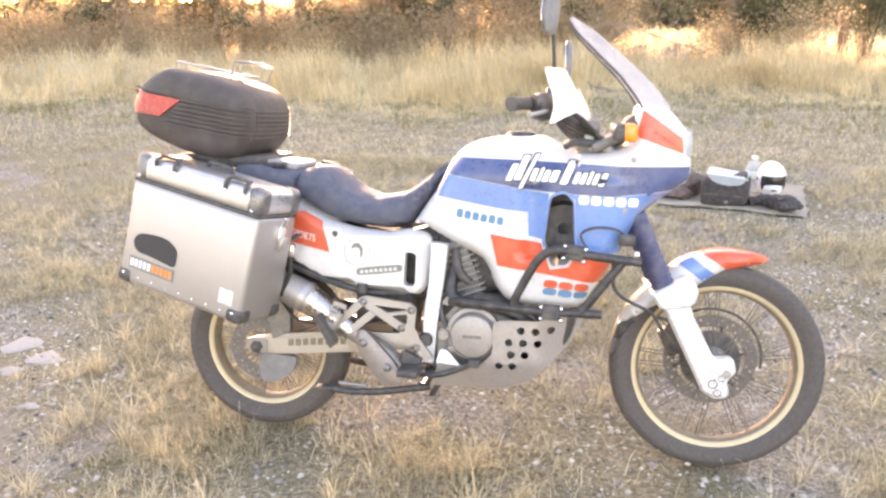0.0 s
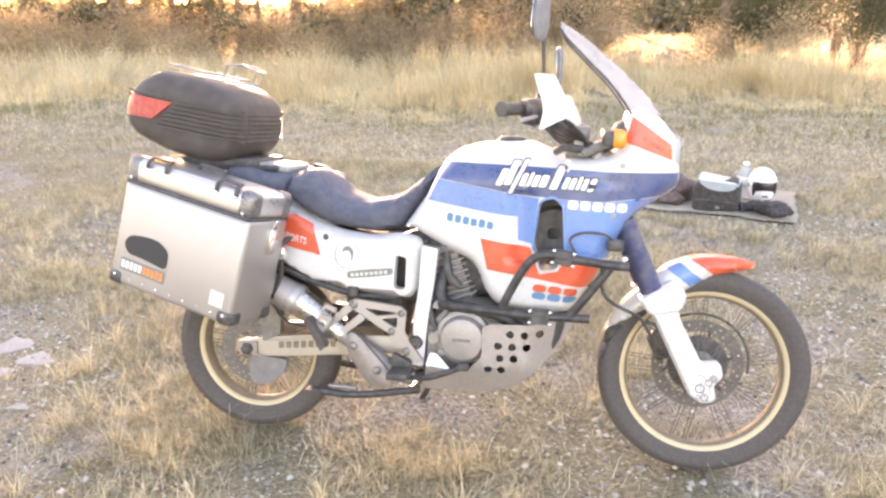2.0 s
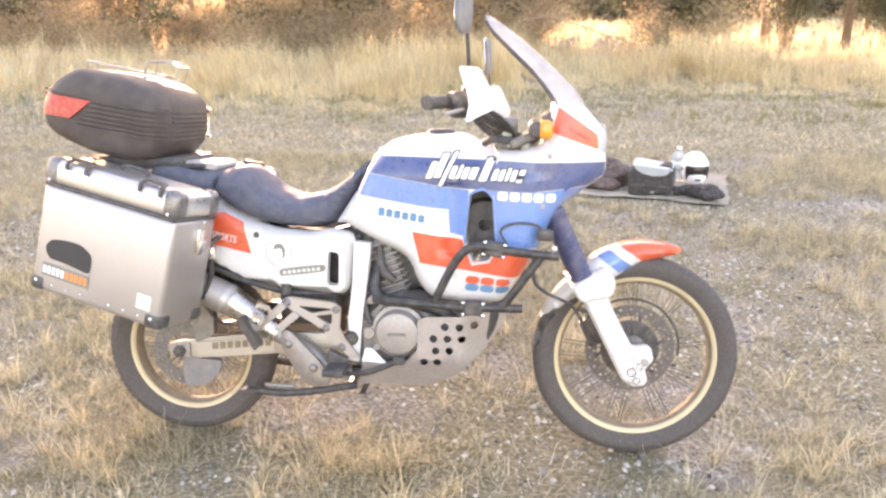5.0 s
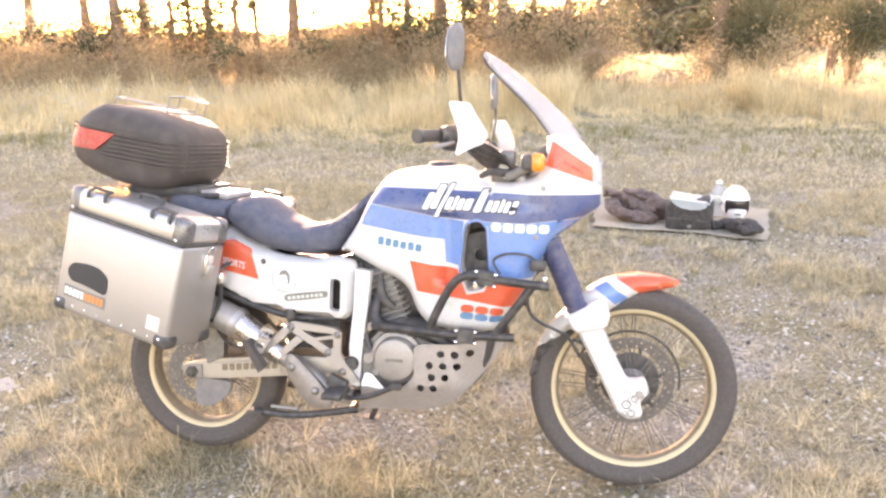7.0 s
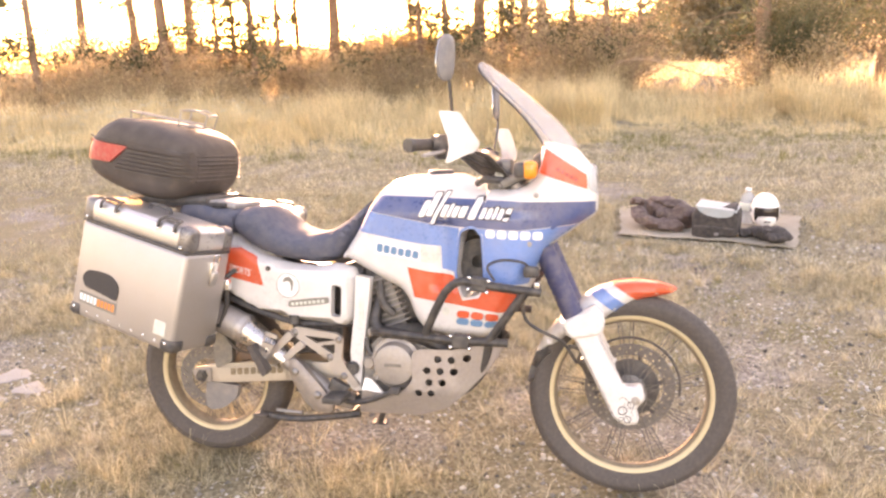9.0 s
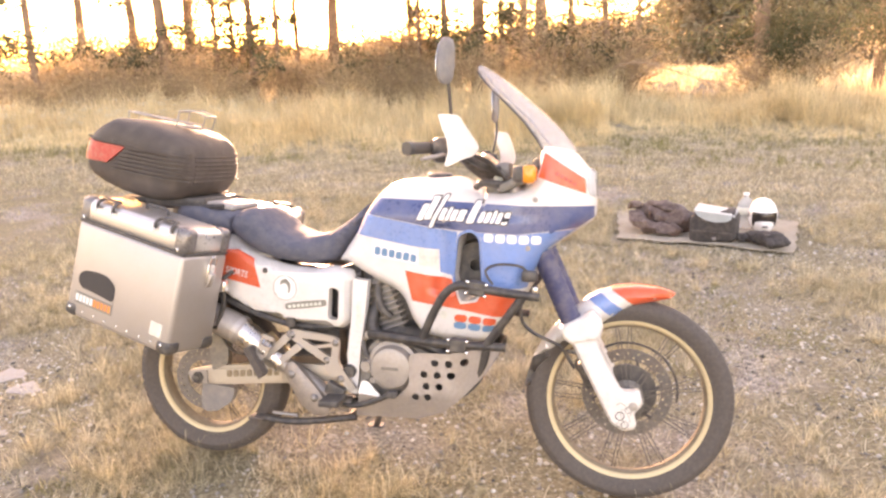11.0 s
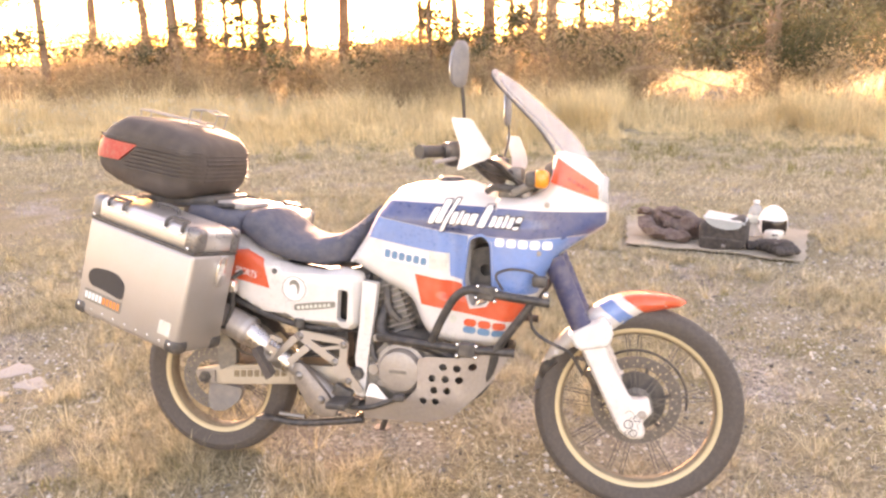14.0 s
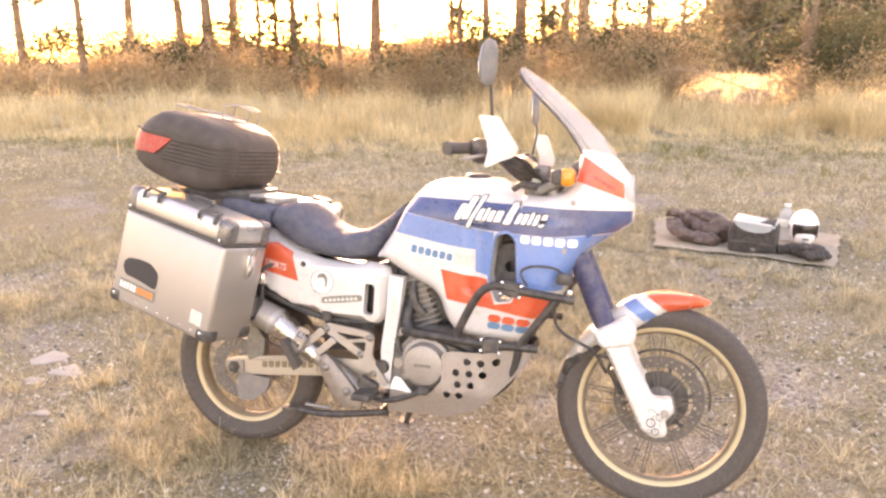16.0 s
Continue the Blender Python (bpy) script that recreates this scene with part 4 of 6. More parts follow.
for _s in (-1, 1):
    part("centre_stand_leg", tube([(0.62, _s * 0.12, 0.235), (0.40, _s * 0.14, 0.205), (0.25, _s * 0.15, 0.215)], 0.013, M_TUBE, 8), bike)
part("stand_foot", block((0.06, 0.05, 0.012), M_RUBBER, 0.004, 1, Matrix.Translation((0.255, -0.15, 0.215))), bike)
part("stand_crossbar", tube([(0.60, -0.13, 0.238), (0.60, 0.13, 0.238)], 0.012, M_TUBE, 8, 1), bike)
part("side_stand", tube([(0.66, 0.13, 0.27), (0.58, 0.24, 0.12), (0.53, 0.335, 0.032)], 0.012, M_TUBE, 8), bike)
part("side_stand_foot", block((0.07, 0.05, 0.010), M_TUBE, 0.004, 1, Matrix.Translation((0.53, 0.34, 0.032)) @ Matrix.Rotation(radians(7), 4, "X")), bike)
part("stand_spring", tube([(0.30, -0.125, 0.225), (0.40, -0.125, 0.222)], 0.008, M_STEEL, 8, 1), bike)

# fork, mudguard, handlebar: turned with the steering
for _s in (-1, 1):
    _leg = puff(rounded([(1.345, 0.565), (1.432, 0.566), (1.444, 0.529), (1.514, 0.397), (1.528, 0.394), (1.572, 0.399), (1.584, 0.356), (1.556, 0.324), (1.566, 0.290), (1.558, 0.271), (1.52, 0.266), (1.484, 0.288), (1.356, 0.540)], 0.010), 0.034, M_WHITE, 0.014, 0.6, mid=_s * 0.098, h=0.010)
    _collar = puff(rounded([(1.312, 0.595), (1.360, 0.622), (1.422, 0.652), (1.446, 0.628), (1.453, 0.603), (1.445, 0.572), (1.428, 0.560), (1.352, 0.545), (1.335, 0.556)], 0.005), 0.043, M_WHITE, 0.007, 0.82, mid=_s * 0.098, h=0.008)
    leg = part("fork_leg", join(_leg, _collar), bike, "white fork slider with a wide boxed guard", STEER)
    if _s < 0:
        for _u, _w, _r in ((1.512, 0.318, 0.015), (1.537, 0.338, 0.011), (1.528, 0.290, 0.012), (1.508, 0.290, 0.007)):
            part("worn_mark", lathe([(_r * 0.80, -0.0), (_r * 0.80, -0.0015), (_r, -0.0015), (_r, 0)], M_STICK_K, 14), leg, at=Matrix.Translation((_u, -0.098 - 0.0335, _w)))
        for _pts in ([(1.500, 0.352), (1.512, 0.362), (1.528, 0.352), (1.540, 0.336)], [(1.520, 0.344), (1.514, 0.322), (1.524, 0.300), (1.534, 0.282)], [(1.548, 0.330), (1.540, 0.318), (1.545, 0.302)]):
            part("worn_mark", tube([(u, -0.098 - 0.0345, w) for u, w in _pts], 0.0011, M_STICK_G, 5, 4), leg)
        part("axle_cap", lathe([(0.001, -0.006), (0.012, -0.005), (0.015, 0.0)], M_CAST, 14), leg, at=Matrix.Translation((1.552, -0.130, 0.352)))
    part("fork_tube", tube([(1.16, _s * 0.098, 1.04), (1.36, _s * 0.098, 0.60)], 0.022, M_STEEL, 14, 1), bike, at=STEER)
    _rings = [Vector((1.253, _s * 0.098, 0.835)).lerp(Vector((1.352, _s * 0.098, 0.615)), i / 24) for i in range(25)]
    _gv, _gf = [], []
    _dn = (_rings[-1] - _rings[0]).normalized()
    _sx = _dn.orthogonal().normalized()
    _sy = _dn.cross(_sx)
    for _i, _c in enumerate(_rings):
        _r = 0.0355 if _i % 2 else 0.0325
        _gv += [tuple(_c + (_sx * math.cos(a) + _sy * math.sin(a)) * _r) for a in (2 * math.pi * j / 16 for j in range(16))]
    for _i in range(24):
        for _j in range(16):
            _a, _b = _i * 16 + _j, _i * 16 + (_j + 1) % 16
            _gf.append((_a, _b, _b + 16, _a + 16))
    part("fork_gaiter", (_gv, _gf, M_GAITER), bike, "navy ribbed rubber fork gaiter", STEER)
FEND = rounded([(1.224, 0.468), (1.255, 0.528), (1.289, 0.573), (1.331, 0.610), (1.370, 0.650), (1.397, 0.677), (1.447, 0.705), (1.501, 0.720), (1.558, 0.726), (1.626, 0.719), (1.683, 0.703), (1.662, 0.687), (1.609, 0.676), (1.556, 0.664),
                (1.503, 0.636), (1.471, 0.611), (1.400, 0.565), (1.332, 0.534), (1.296, 0.505)], 0.008)


def fender_width(u, w):
    return 0.068 - 0.03 * max(0, (u - 1.56) / 0.12)


fender = part("front_mudguard", puff(FEND, fender_width, M_WHITE, 0.05, 0.45, h=0.016), bike, "white, blue and red front mudguard", GUARD)


def cut_off(poly, p, q):
    """The part of an outline to the left of the line from p to q."""
    def side(a):
        return (q[0] - p[0]) * (a[1] - p[1]) - (q[1] - p[1]) * (a[0] - p[0])
    out = []
    for a, b in zip(poly, poly[1:] + poly[:1]):
        if side(a) >= 0:
            out.append(tuple(a))
        if side(a) * side(b) < 0:
            f = side(a) / (side(a) - side(b))
            out.append((a[0] + f * (b[0] - a[0]), a[1] + f * (b[1] - a[1])))
    return out


def paint_coat(poly, mat):
    """A coat of paint over both flanks and the crown of the mudguard."""
    m = np.mean(poly, 0)
    grown = [tuple(m + (np.array(a) - m) * 1.02) for a in poly]
    return puff(grown, lambda u, w: fender_width(u, w) + 0.0016, mat, 0.05, 0.45, h=0.012, outer=FEND)


part("blue_stripe", paint_coat(cut_off(cut_off(FEND, (1.392, 0.690), (1.487, 0.620)), (1.528, 0.640), (1.428, 0.712)), M_BLUE), fender)
part("red_tip", paint_coat(cut_off(FEND, (1.462, 0.725), (1.575, 0.650)), M_RED), fender)
part("mud_flap", puff(rounded([(1.226, 0.474), (1.211, 0.428), (1.198, 0.372), (1.218, 0.374), (1.243, 0.439), (1.306, 0.502), (1.290, 0.512)], 0.004), 0.060, M_BLACK, 0.02, 0.6, h=0.02), bike, "black rubber mud flap", STEER)
part("front_caliper", block((0.075, 0.05, 0.10), M_BLACK, 0.012, 2, Matrix.Translation((1.420, 0.085, 0.40)) @ Matrix.Rotation(radians(-25), 4, "Y")), bike, "", STEER)
part("brake_hose", tube([(1.40, -0.05, 0.42), (1.37, -0.07, 0.46), (1.38, -0.09, 0.50), (1.34, -0.12, 0.52)], 0.006, M_BLACK, 6), bike, "", STEER)
part("cable", tube([(1.20, -0.17, 0.70), (1.205, -0.15, 0.62), (1.24, -0.14, 0.58), (1.30, -0.13, 0.55), (1.33, -0.12, 0.53), (1.37, -0.10, 0.46)], 0.006, M_BLACK, 6), bike)
part("lower_yoke", block((0.09, 0.25, 0.04), M_BLACK, 0.01, 2, Matrix.Translation((1.235, 0, 0.855)) @ Matrix.Rotation(radians(-26), 4, "Y")), bike, "", STEER)
part("upper_yoke", block((0.09, 0.25, 0.03), M_ENGINE, 0.01, 2, Matrix.Translation((1.155, 0, 1.055)) @ Matrix.Rotation(radians(-26), 4, "Y")), bike, "", STEER)
BAR_SIDES = {-1: Matrix(), 1: Matrix.Translation((0.022, 0, -0.034))}
part("handlebar", tube([(0.912, -0.405, 1.170), (0.985, -0.26, 1.175), (1.07, -0.13, 1.115), (1.11, 0, 1.105), (1.07, 0.13, 1.115), (1.005, 0.26, 1.141), (0.934, 0.405, 1.136)], 0.012, M_TUBE, 10), bike)
for _s in (-1, 1):
    BAR = BAR_SIDES[_s]
    part("grip", tube([(0.908, _s * 0.415, 1.170), (0.948, _s * 0.335, 1.173)], 0.018, M_RUBBER, 12, 1), bike, "", BAR)
    part("bar_end", tube([(0.903, _s * 0.425, 1.170), (0.911, _s * 0.410, 1.170)], 0.021, M_BLACK, 12, 1), bike, "", BAR)
    part("switch_housing", block((0.065, 0.075, 0.075) if _s < 0 else (0.04, 0.06, 0.045), M_BLACK, 0.016, 3, Matrix.Translation((0.985, _s * 0.315, 1.165)) @ Matrix.Rotation(radians(_s * -26), 4, "Z")), bike, "", BAR)
    if _s < 0:
        part("fluid_reservoir", block((0.05, 0.05, 0.04), M_BLACK, 0.008, 2, Matrix.Translation((1.012, _s * 0.27, 1.200))), bike, "", BAR)
    part("throttle_collar", tube([(0.955, _s * 0.345, 1.172), (0.972, _s * 0.335, 1.172)], 0.026, M_BLACK, 14, 1), bike, "", BAR)
    part("lever", tube([(0.998, _s * 0.26, 1.168), (1.000, _s * 0.33, 1.155), (0.955, _s * 0.45, 1.140)], 0.006, M_CAST, 8), bike, "", BAR)
    _gp = rounded([(0.985, 1.270), (1.042, 1.267), (1.068, 1.218), (1.088, 1.174), (1.078, 1.149), (1.048, 1.136), (1.016, 1.119), (1.003, 1.117), (1.014, 1.162), (1.010, 1.195), (0.998, 1.226)], 0.009)
    _v, _t = sheet(_gp, (), 0.015)
    _w = np.array([0.385 - 0.35 * (q[0] - 0.986) - 20.0 * max(0, q[0] - 1.03) ** 2 for q in _v])
    _vs, _fs = closed(_v, _t, -_w, -_w + 0.006)
    _d = (_vs, _fs, M_WHITE)
    part("hand_guard", _d if _s < 0 else mirrored(_d), bike, "white plastic hand guard", BAR)
    part("mirror_stalk", tube([(1.000, _s * 0.285, 1.19), (1.008, _s * 0.31, 1.26), (1.004, _s * 0.33, 1.36 if _s < 0 else 1.31)], 0.0055 if _s < 0 else 0.0042, M_TUBE, 8), bike, "", BAR)
    mirror = part("mirror", puff(rounded([(-0.026, -0.068), (0.026, -0.068), (0.037, -0.01), (0.027, 0.068), (-0.027, 0.068), (-0.037, -0.01)], 0.030), 0.014, M_GREY, 0.03, 0.3, h=0.015), bike, "grey mirror shell", BAR @ Matrix.Translation((0.998, _s * 0.335, 1.425 if _s < 0 else 1.370)) @ Matrix.Rotation(radians(62 if _s < 0 else 104), 4, "Z") @ Matrix.Rotation(radians(6), 4, "Y"))
    part("mirror_glass", plate(rounded([(-0.021, -0.059), (0.021, -0.059), (0.031, -0.01), (0.022, 0.059), (-0.022, 0.059), (-0.031, -0.01)], 0.024), 0.0135, 0.0155, M_MIRROR, cut=0), mirror)
    ind = part("indicator_stalk", tube([(1.201, _s * 0.12, 1.091), (1.204, _s * 0.17, 1.091), (1.208, _s * 0.20, 1.092)], 0.017, M_BLACK, 12), bike)
    part("indicator_housing", block((0.045, 0.07, 0.05), M_BLACK, 0.014, 3, Matrix.Translation((1.201, _s * 0.195, 1.092))), ind)
    part("indicator_lens", block((0.042, 0.074, 0.056), M_AMBER, 0.014, 3, Matrix.Translation((1.229, _s * 0.196, 1.092))), ind, "amber indicator lens")
for _k in range(5):
    part("cable", tube([(0.985, -0.24 + _k * 0.012, 1.155), (1.04, -0.15 + _k * 0.02, 1.13 - _k * 0.012), (1.11, -0.09 + _k * 0.02, 1.09 - _k * 0.012), (1.18, -0.05 + _k * 0.02, 1.06 - _k * 0.02)], 0.005, M_BLACK, 6), bike)
for _k in range(6):
    part("cable", tube([(1.000, -0.255 + _k * 0.010, 1.150 + 0.004 * _k), (1.035, -0.20 + _k * 0.014, 1.155 - _k * 0.006), (1.085, -0.15 + _k * 0.012, 1.135 - _k * 0.007), (1.13, -0.12 + _k * 0.012, 1.09 - _k * 0.004), (1.16, -0.11 + _k * 0.012, 1.045)], 0.0038, M_BLACK, 6), bike)
part("bar_clamp", block((0.05, 0.10, 0.05), M_ENGINE, 0.01, 2, Matrix.Translation((1.115, 0, 1.10))), bike, "", STEER)
part("ignition_housing", block((0.06, 0.07, 0.05), M_ENGINE, 0.012, 2, Matrix.Translation((1.10, -0.060, 1.045))), bike)
for _u, _v, _w, _sx, _sz, _mt in ((1.085, -0.085, 1.050, 0.030, 0.022, M_CAST), (1.125, -0.095, 1.046, 0.024, 0.028, M_ALU), (1.155, -0.090, 1.052, 0.026, 0.018, M_CAST), (1.110, -0.080, 1.072, 0.030, 0.014, M_STICK_P)):
    part("fairing_bracket", block((_sx, 0.018, _sz), _mt, 0.004, 2, Matrix.Translation((_u, _v, _w)) @ Matrix.Rotation(radians(18), 4, "Y")), bike)
part("wiring_loom", tube([(1.04, -0.10, 1.045), (1.07, -0.12, 1.06), (1.13, -0.11, 1.055), (1.20, -0.09, 1.07)], 0.012, M_BLACK, 8), bike)
part("fairing_stay", tube([(1.13, -0.05, 1.04), (1.20, -0.09, 1.06), (1.25, -0.12, 1.12)], 0.010, M_BLACK, 8), bike)

# crash bars
for _s in (-1, 1):
    bars = part("crash_bar", tube([(0.70, _s * 0.19, 0.553), (0.80, _s * 0.25, 0.563), (0.98, _s * 0.268, 0.558), (1.17, _s * 0.262, 0.556)], 0.0135, M_TUBE, 12), bike, "black tubular crash bar with clamps")
    part("bar", tube([(0.905, _s * 0.268, 0.575), (0.945, _s * 0.28, 0.66), (0.985, _s * 0.29, 0.725), (1.030, _s * 0.293, 0.752), (1.085, _s * 0.293, 0.745), (1.18, _s * 0.285, 0.732), (1.275, _s * 0.275, 0.722)], 0.0135, M_TUBE, 12), bars)
    part("bar", tube([(1.108, _s * 0.265, 0.558), (1.17, _s * 0.272, 0.645), (1.225, _s * 0.278, 0.722)], 0.0135, M_TUBE, 12, 1), bars)
    for _u, _w, _tilt in ((1.085, 0.744, 8), (1.022, 0.556, 2)):
        clampb = part("clamp", block((0.055, 0.036, 0.042), M_BLACK, 0.004, 1, Matrix.Translation((_u, _s * 0.287 if _w > 0.6 else _s * 0.268, _w)) @ Matrix.Rotation(radians(_tilt), 4, "Y")), bars)
        for _a in (-1, 1):
            for _b in (-1, 1):
                _m = Matrix.Translation((_u, (_s * 0.287 if _w > 0.6 else _s * 0.268) + _s * 0.019, _w)) @ Matrix.Rotation(radians(_tilt), 4, "Y") @ Matrix.Translation((_a * 0.030, 0, _b * 0.018))
                part("bolt", ball(0.0058, M_CHROME, (0, 0, 0), (1, 0.6, 1), 10), clampb, at=_m)
    part("tow_eye", block((0.018, 0.018, 0.026), M_PIPE, 0.006, 2, Matrix.Translation((1.262, _s * 0.272, 0.742))), bars)
part("bracket", block((0.05, 0.03, 0.035), M_BLACK, 0.008, 2, Matrix.Translation((1.235, -0.21, 0.775))), bike)
part("cable", tube([(1.12, -0.22, 0.745), (1.10, -0.235, 0.79), (1.14, -0.235, 0.812), (1.20, -0.22, 0.808), (1.225, -0.20, 0.79)], 0.004, M_BLACK, 6), bike)

# ---- luggage ----


def pannier(name, at, side):
    """Aluminium side case: body, lid, black corners, latches, rivets. x forward, y outward is negative, z up; origin in the outer face's middle."""
    box = thing(name, "brushed aluminium side case with black corners and a sticker" if side < 0 else "brushed aluminium side case with black corners", "pannier", at, "aluminium luggage")
    L, H, D = 0.490, 0.412, 0.205
    lid_h = 0.078
    k = -side
    part("body", block((L, D, H - lid_h), M_ALU, 0.016, 3, Matrix.Translation((0, k * D / 2, -lid_h / 2 - 0.004))), box)
    _lid = block((L, D, lid_h), M_ALU_LID, 0.018, 3, Matrix.Translation((0, k * D / 2, H / 2 - lid_h / 2)))
    lid = part("lid", _lid, box)
    part("seal", block((L - 0.004, D - 0.004, 0.012), M_BLACK, 0.003, 1, Matrix.Translation((0, k * D / 2, H / 2 - lid_h - 0.002))), box)
    for a in (-1, 1):
        for b in (0, 1):
            part("corner", block((0.060, 0.060, lid_h + 0.010), M_CORNER, 0.022, 3, Matrix.Translation((a * (L / 2 - 0.026), k * (0.026 if b == 0 else D - 0.026), H / 2 - lid_h / 2))), lid, "grey capped case corner")
            part("foot_corner", block((0.062, 0.062, 0.050), M_BLACK, 0.018, 3, Matrix.Translation((a * (L / 2 - 0.026), k * (0.026 if b == 0 else D - 0.026), -H / 2 + 0.019))), box)
        part("rivet", ball(0.006, M_CHROME, (a * (L / 2 - 0.026), -k * 0.006, H / 2 - lid_h + 0.012), (1, 0.5, 1), 10), box)
        part("rivet", ball(0.006, M_CHROME, (a * (L / 2 - 0.026), -k * 0.006, -H / 2 + 0.026), (1, 0.5, 1), 10), box)
        x = a * 0.135 + 0.012
        latch = part("latch", block((0.072, 0.022, 0.009), M_BLACK, 0.003, 2, Matrix.Translation((x, k * 0.018, H / 2 + 0.012))), lid, "black plastic strap latch")
        for b in (-1, 1):
            part("latch_leg", tube([(x + b * 0.034, k * 0.016, H / 2 + 0.012), (x + b * 0.036, -k * 0.004, H / 2 - 0.002), (x + b * 0.036, -k * 0.006, H / 2 - 0.022)], 0.006, M_BLACK, 8), latch)
            part("rivet", ball(0.0055, M_CHROME, (x + b * 0.036, -k * 0.010, H / 2 - 0.026), (1, 0.6, 1), 10), latch)
    part("handle", tube([(-0.06, k * D * 0.55, H / 2 + 0.002), (-0.05, k * D * 0.55, H / 2 + 0.018), (0.03, k * D * 0.55, H / 2 + 0.018), (0.04, k * D * 0.55, H / 2 + 0.002)], 0.006, M_BLACK, 8), lid)
    for i in range(7):
        part("rivet", ball(0.004, M_CHROME, (-0.16 + i * 0.055, -k * 0.001, -H / 2 + 0.022), (1, 0.5, 1), 8), box)
    clasp = part("side_clasp", block((0.012, 0.034, 0.075), M_CHROME, 0.004, 2, Matrix.Translation((L / 2 + 0.006, k * D * 0.62, 0.060))), box, "chrome over-centre clasp")
    part("clasp_lever", block((0.010, 0.026, 0.050), M_ALU_LID, 0.004, 2, Matrix.Translation((L / 2 + 0.014, k * D * 0.62, 0.040)) @ Matrix.Rotation(radians(14), 4, "Y")), clasp)
    part("clasp_hook", tube([(L / 2 + 0.010, k * D * 0.56, 0.088), (L / 2 + 0.012, k * D * 0.56, 0.118), (L / 2 + 0.012, k * D * 0.68, 0.118), (L / 2 + 0.010, k * D * 0.68, 0.088)], 0.003, M_CHROME, 6, 2), clasp)
    if side < 0:
        part("reflector", block((0.052, 0.002, 0.046), M_STICK_P, 0, 1, Matrix.Translation((L / 2 - 0.062, -0.001, -H / 2 + 0.068))), box)
        blob = rounded([(-0.206, -0.070), (-0.184, -0.040), (-0.12, -0.030), (-0.07, -0.030), (-0.024, -0.054), (-0.024, -0.112), (-0.080, -0.106), (-0.13, -0.102), (-0.184, -0.102)], 0.018)
        part("black_emblem", plate(blob, -0.0022, -0.0008, M_STICK_K, cut=0), box)
        part("sticker", plate([(-0.205, -0.118), (-0.117, -0.118), (-0.117, -0.158), (-0.205, -0.158)], -0.0022, -0.0008, M_STICK_G, cut=0), box)
        part("sticker", plate([(-0.117, -0.118), (-0.024, -0.118), (-0.024, -0.158), (-0.117, -0.158)], -0.0022, -0.0008, M_STICK_G, cut=0), box)
        for i in range(10):
            x = -0.200 + i * 0.0174
            part("sticker_bar", plate([(x, -0.126), (x + 0.0115, -0.126), (x + 0.0115, -0.150), (x, -0.150)], -0.0030, -0.0020, M_STICK_W if i < 5 else M_STICK_O, cut=0), box)
    return box


def pannier_pose(side):
    ax = Vector((0.407, side * 0.092, -0.087)).normalized()
    az = Vector((0.076, side * -0.011, 0.32))
    az = (az - ax * az.dot(ax)).normalized()
    ay = az.cross(ax)
    m = Matrix((ax, ay, az)).transposed().to_4x4()
    m.translation = Vector((-0.092, side * 0.3935, 0.760))
    return m


pannier("pannier", BIKE @ pannier_pose(-1), -1)
pannier("pannier", BIKE @ pannier_pose(1), 1)
for _s in (-1, 1):
    part("pannier_rack", tube([(0.20, _s * 0.15, 0.74), (0.16, _s * 0.20, 0.72), (0.14, _s * 0.215, 0.55), (-0.20, _s * 0.17, 0.64), (-0.18, _s * 0.16, 0.84), (0.14, _s * 0.20, 0.80)], 0.009, M_TUBE, 8, 2), bike)
    part("rack_lock", block((0.035, 0.03, 0.045), M_CHROME, 0.01, 2, Matrix.Translation((0.175, _s * 0.225, 0.70))), bike)

CASE = rounded([(-0.398, 1.135), (-0.382, 1.195), (-0.345, 1.248), (-0.275, 1.285), (-0.13, 1.262), (-0.02, 1.222), (0.022, 1.185), (0.034, 1.110), (0.018, 1.040), (-0.03, 0.990), (-0.12, 0.985), (-0.22, 1.005), (-0.325, 1.045), (-0.388, 1.090)], 0.03)
SEAM = ((-0.40, 1.222), (0.04, 1.143))


def seam_w(u):
    return SEAM[0][1] + (u - SEAM[0][0]) * (SEAM[1][1] - SEAM[0][1]) / (SEAM[1][0] - SEAM[0][0])


def half_of(poly, above):
    out = []
    for i in range(len(poly)):
        (a, b), (c, d) = poly[i], poly[(i + 1) % len(poly)]
        sa, sc = b - seam_w(a), d - seam_w(c)
        if (sa >= 0) == above:
            out.append((a, b))
        if (sa >= 0) != (sc >= 0):
            f = sa / (sa - sc)
            out.append((a + (c - a) * f, b + (d - b) * f))
    return out


def case_width(u, w):
    return 0.212


def case_side(pts):
    return swell(np.asarray(pts), case_width, CASE, 0.075, 0.66)


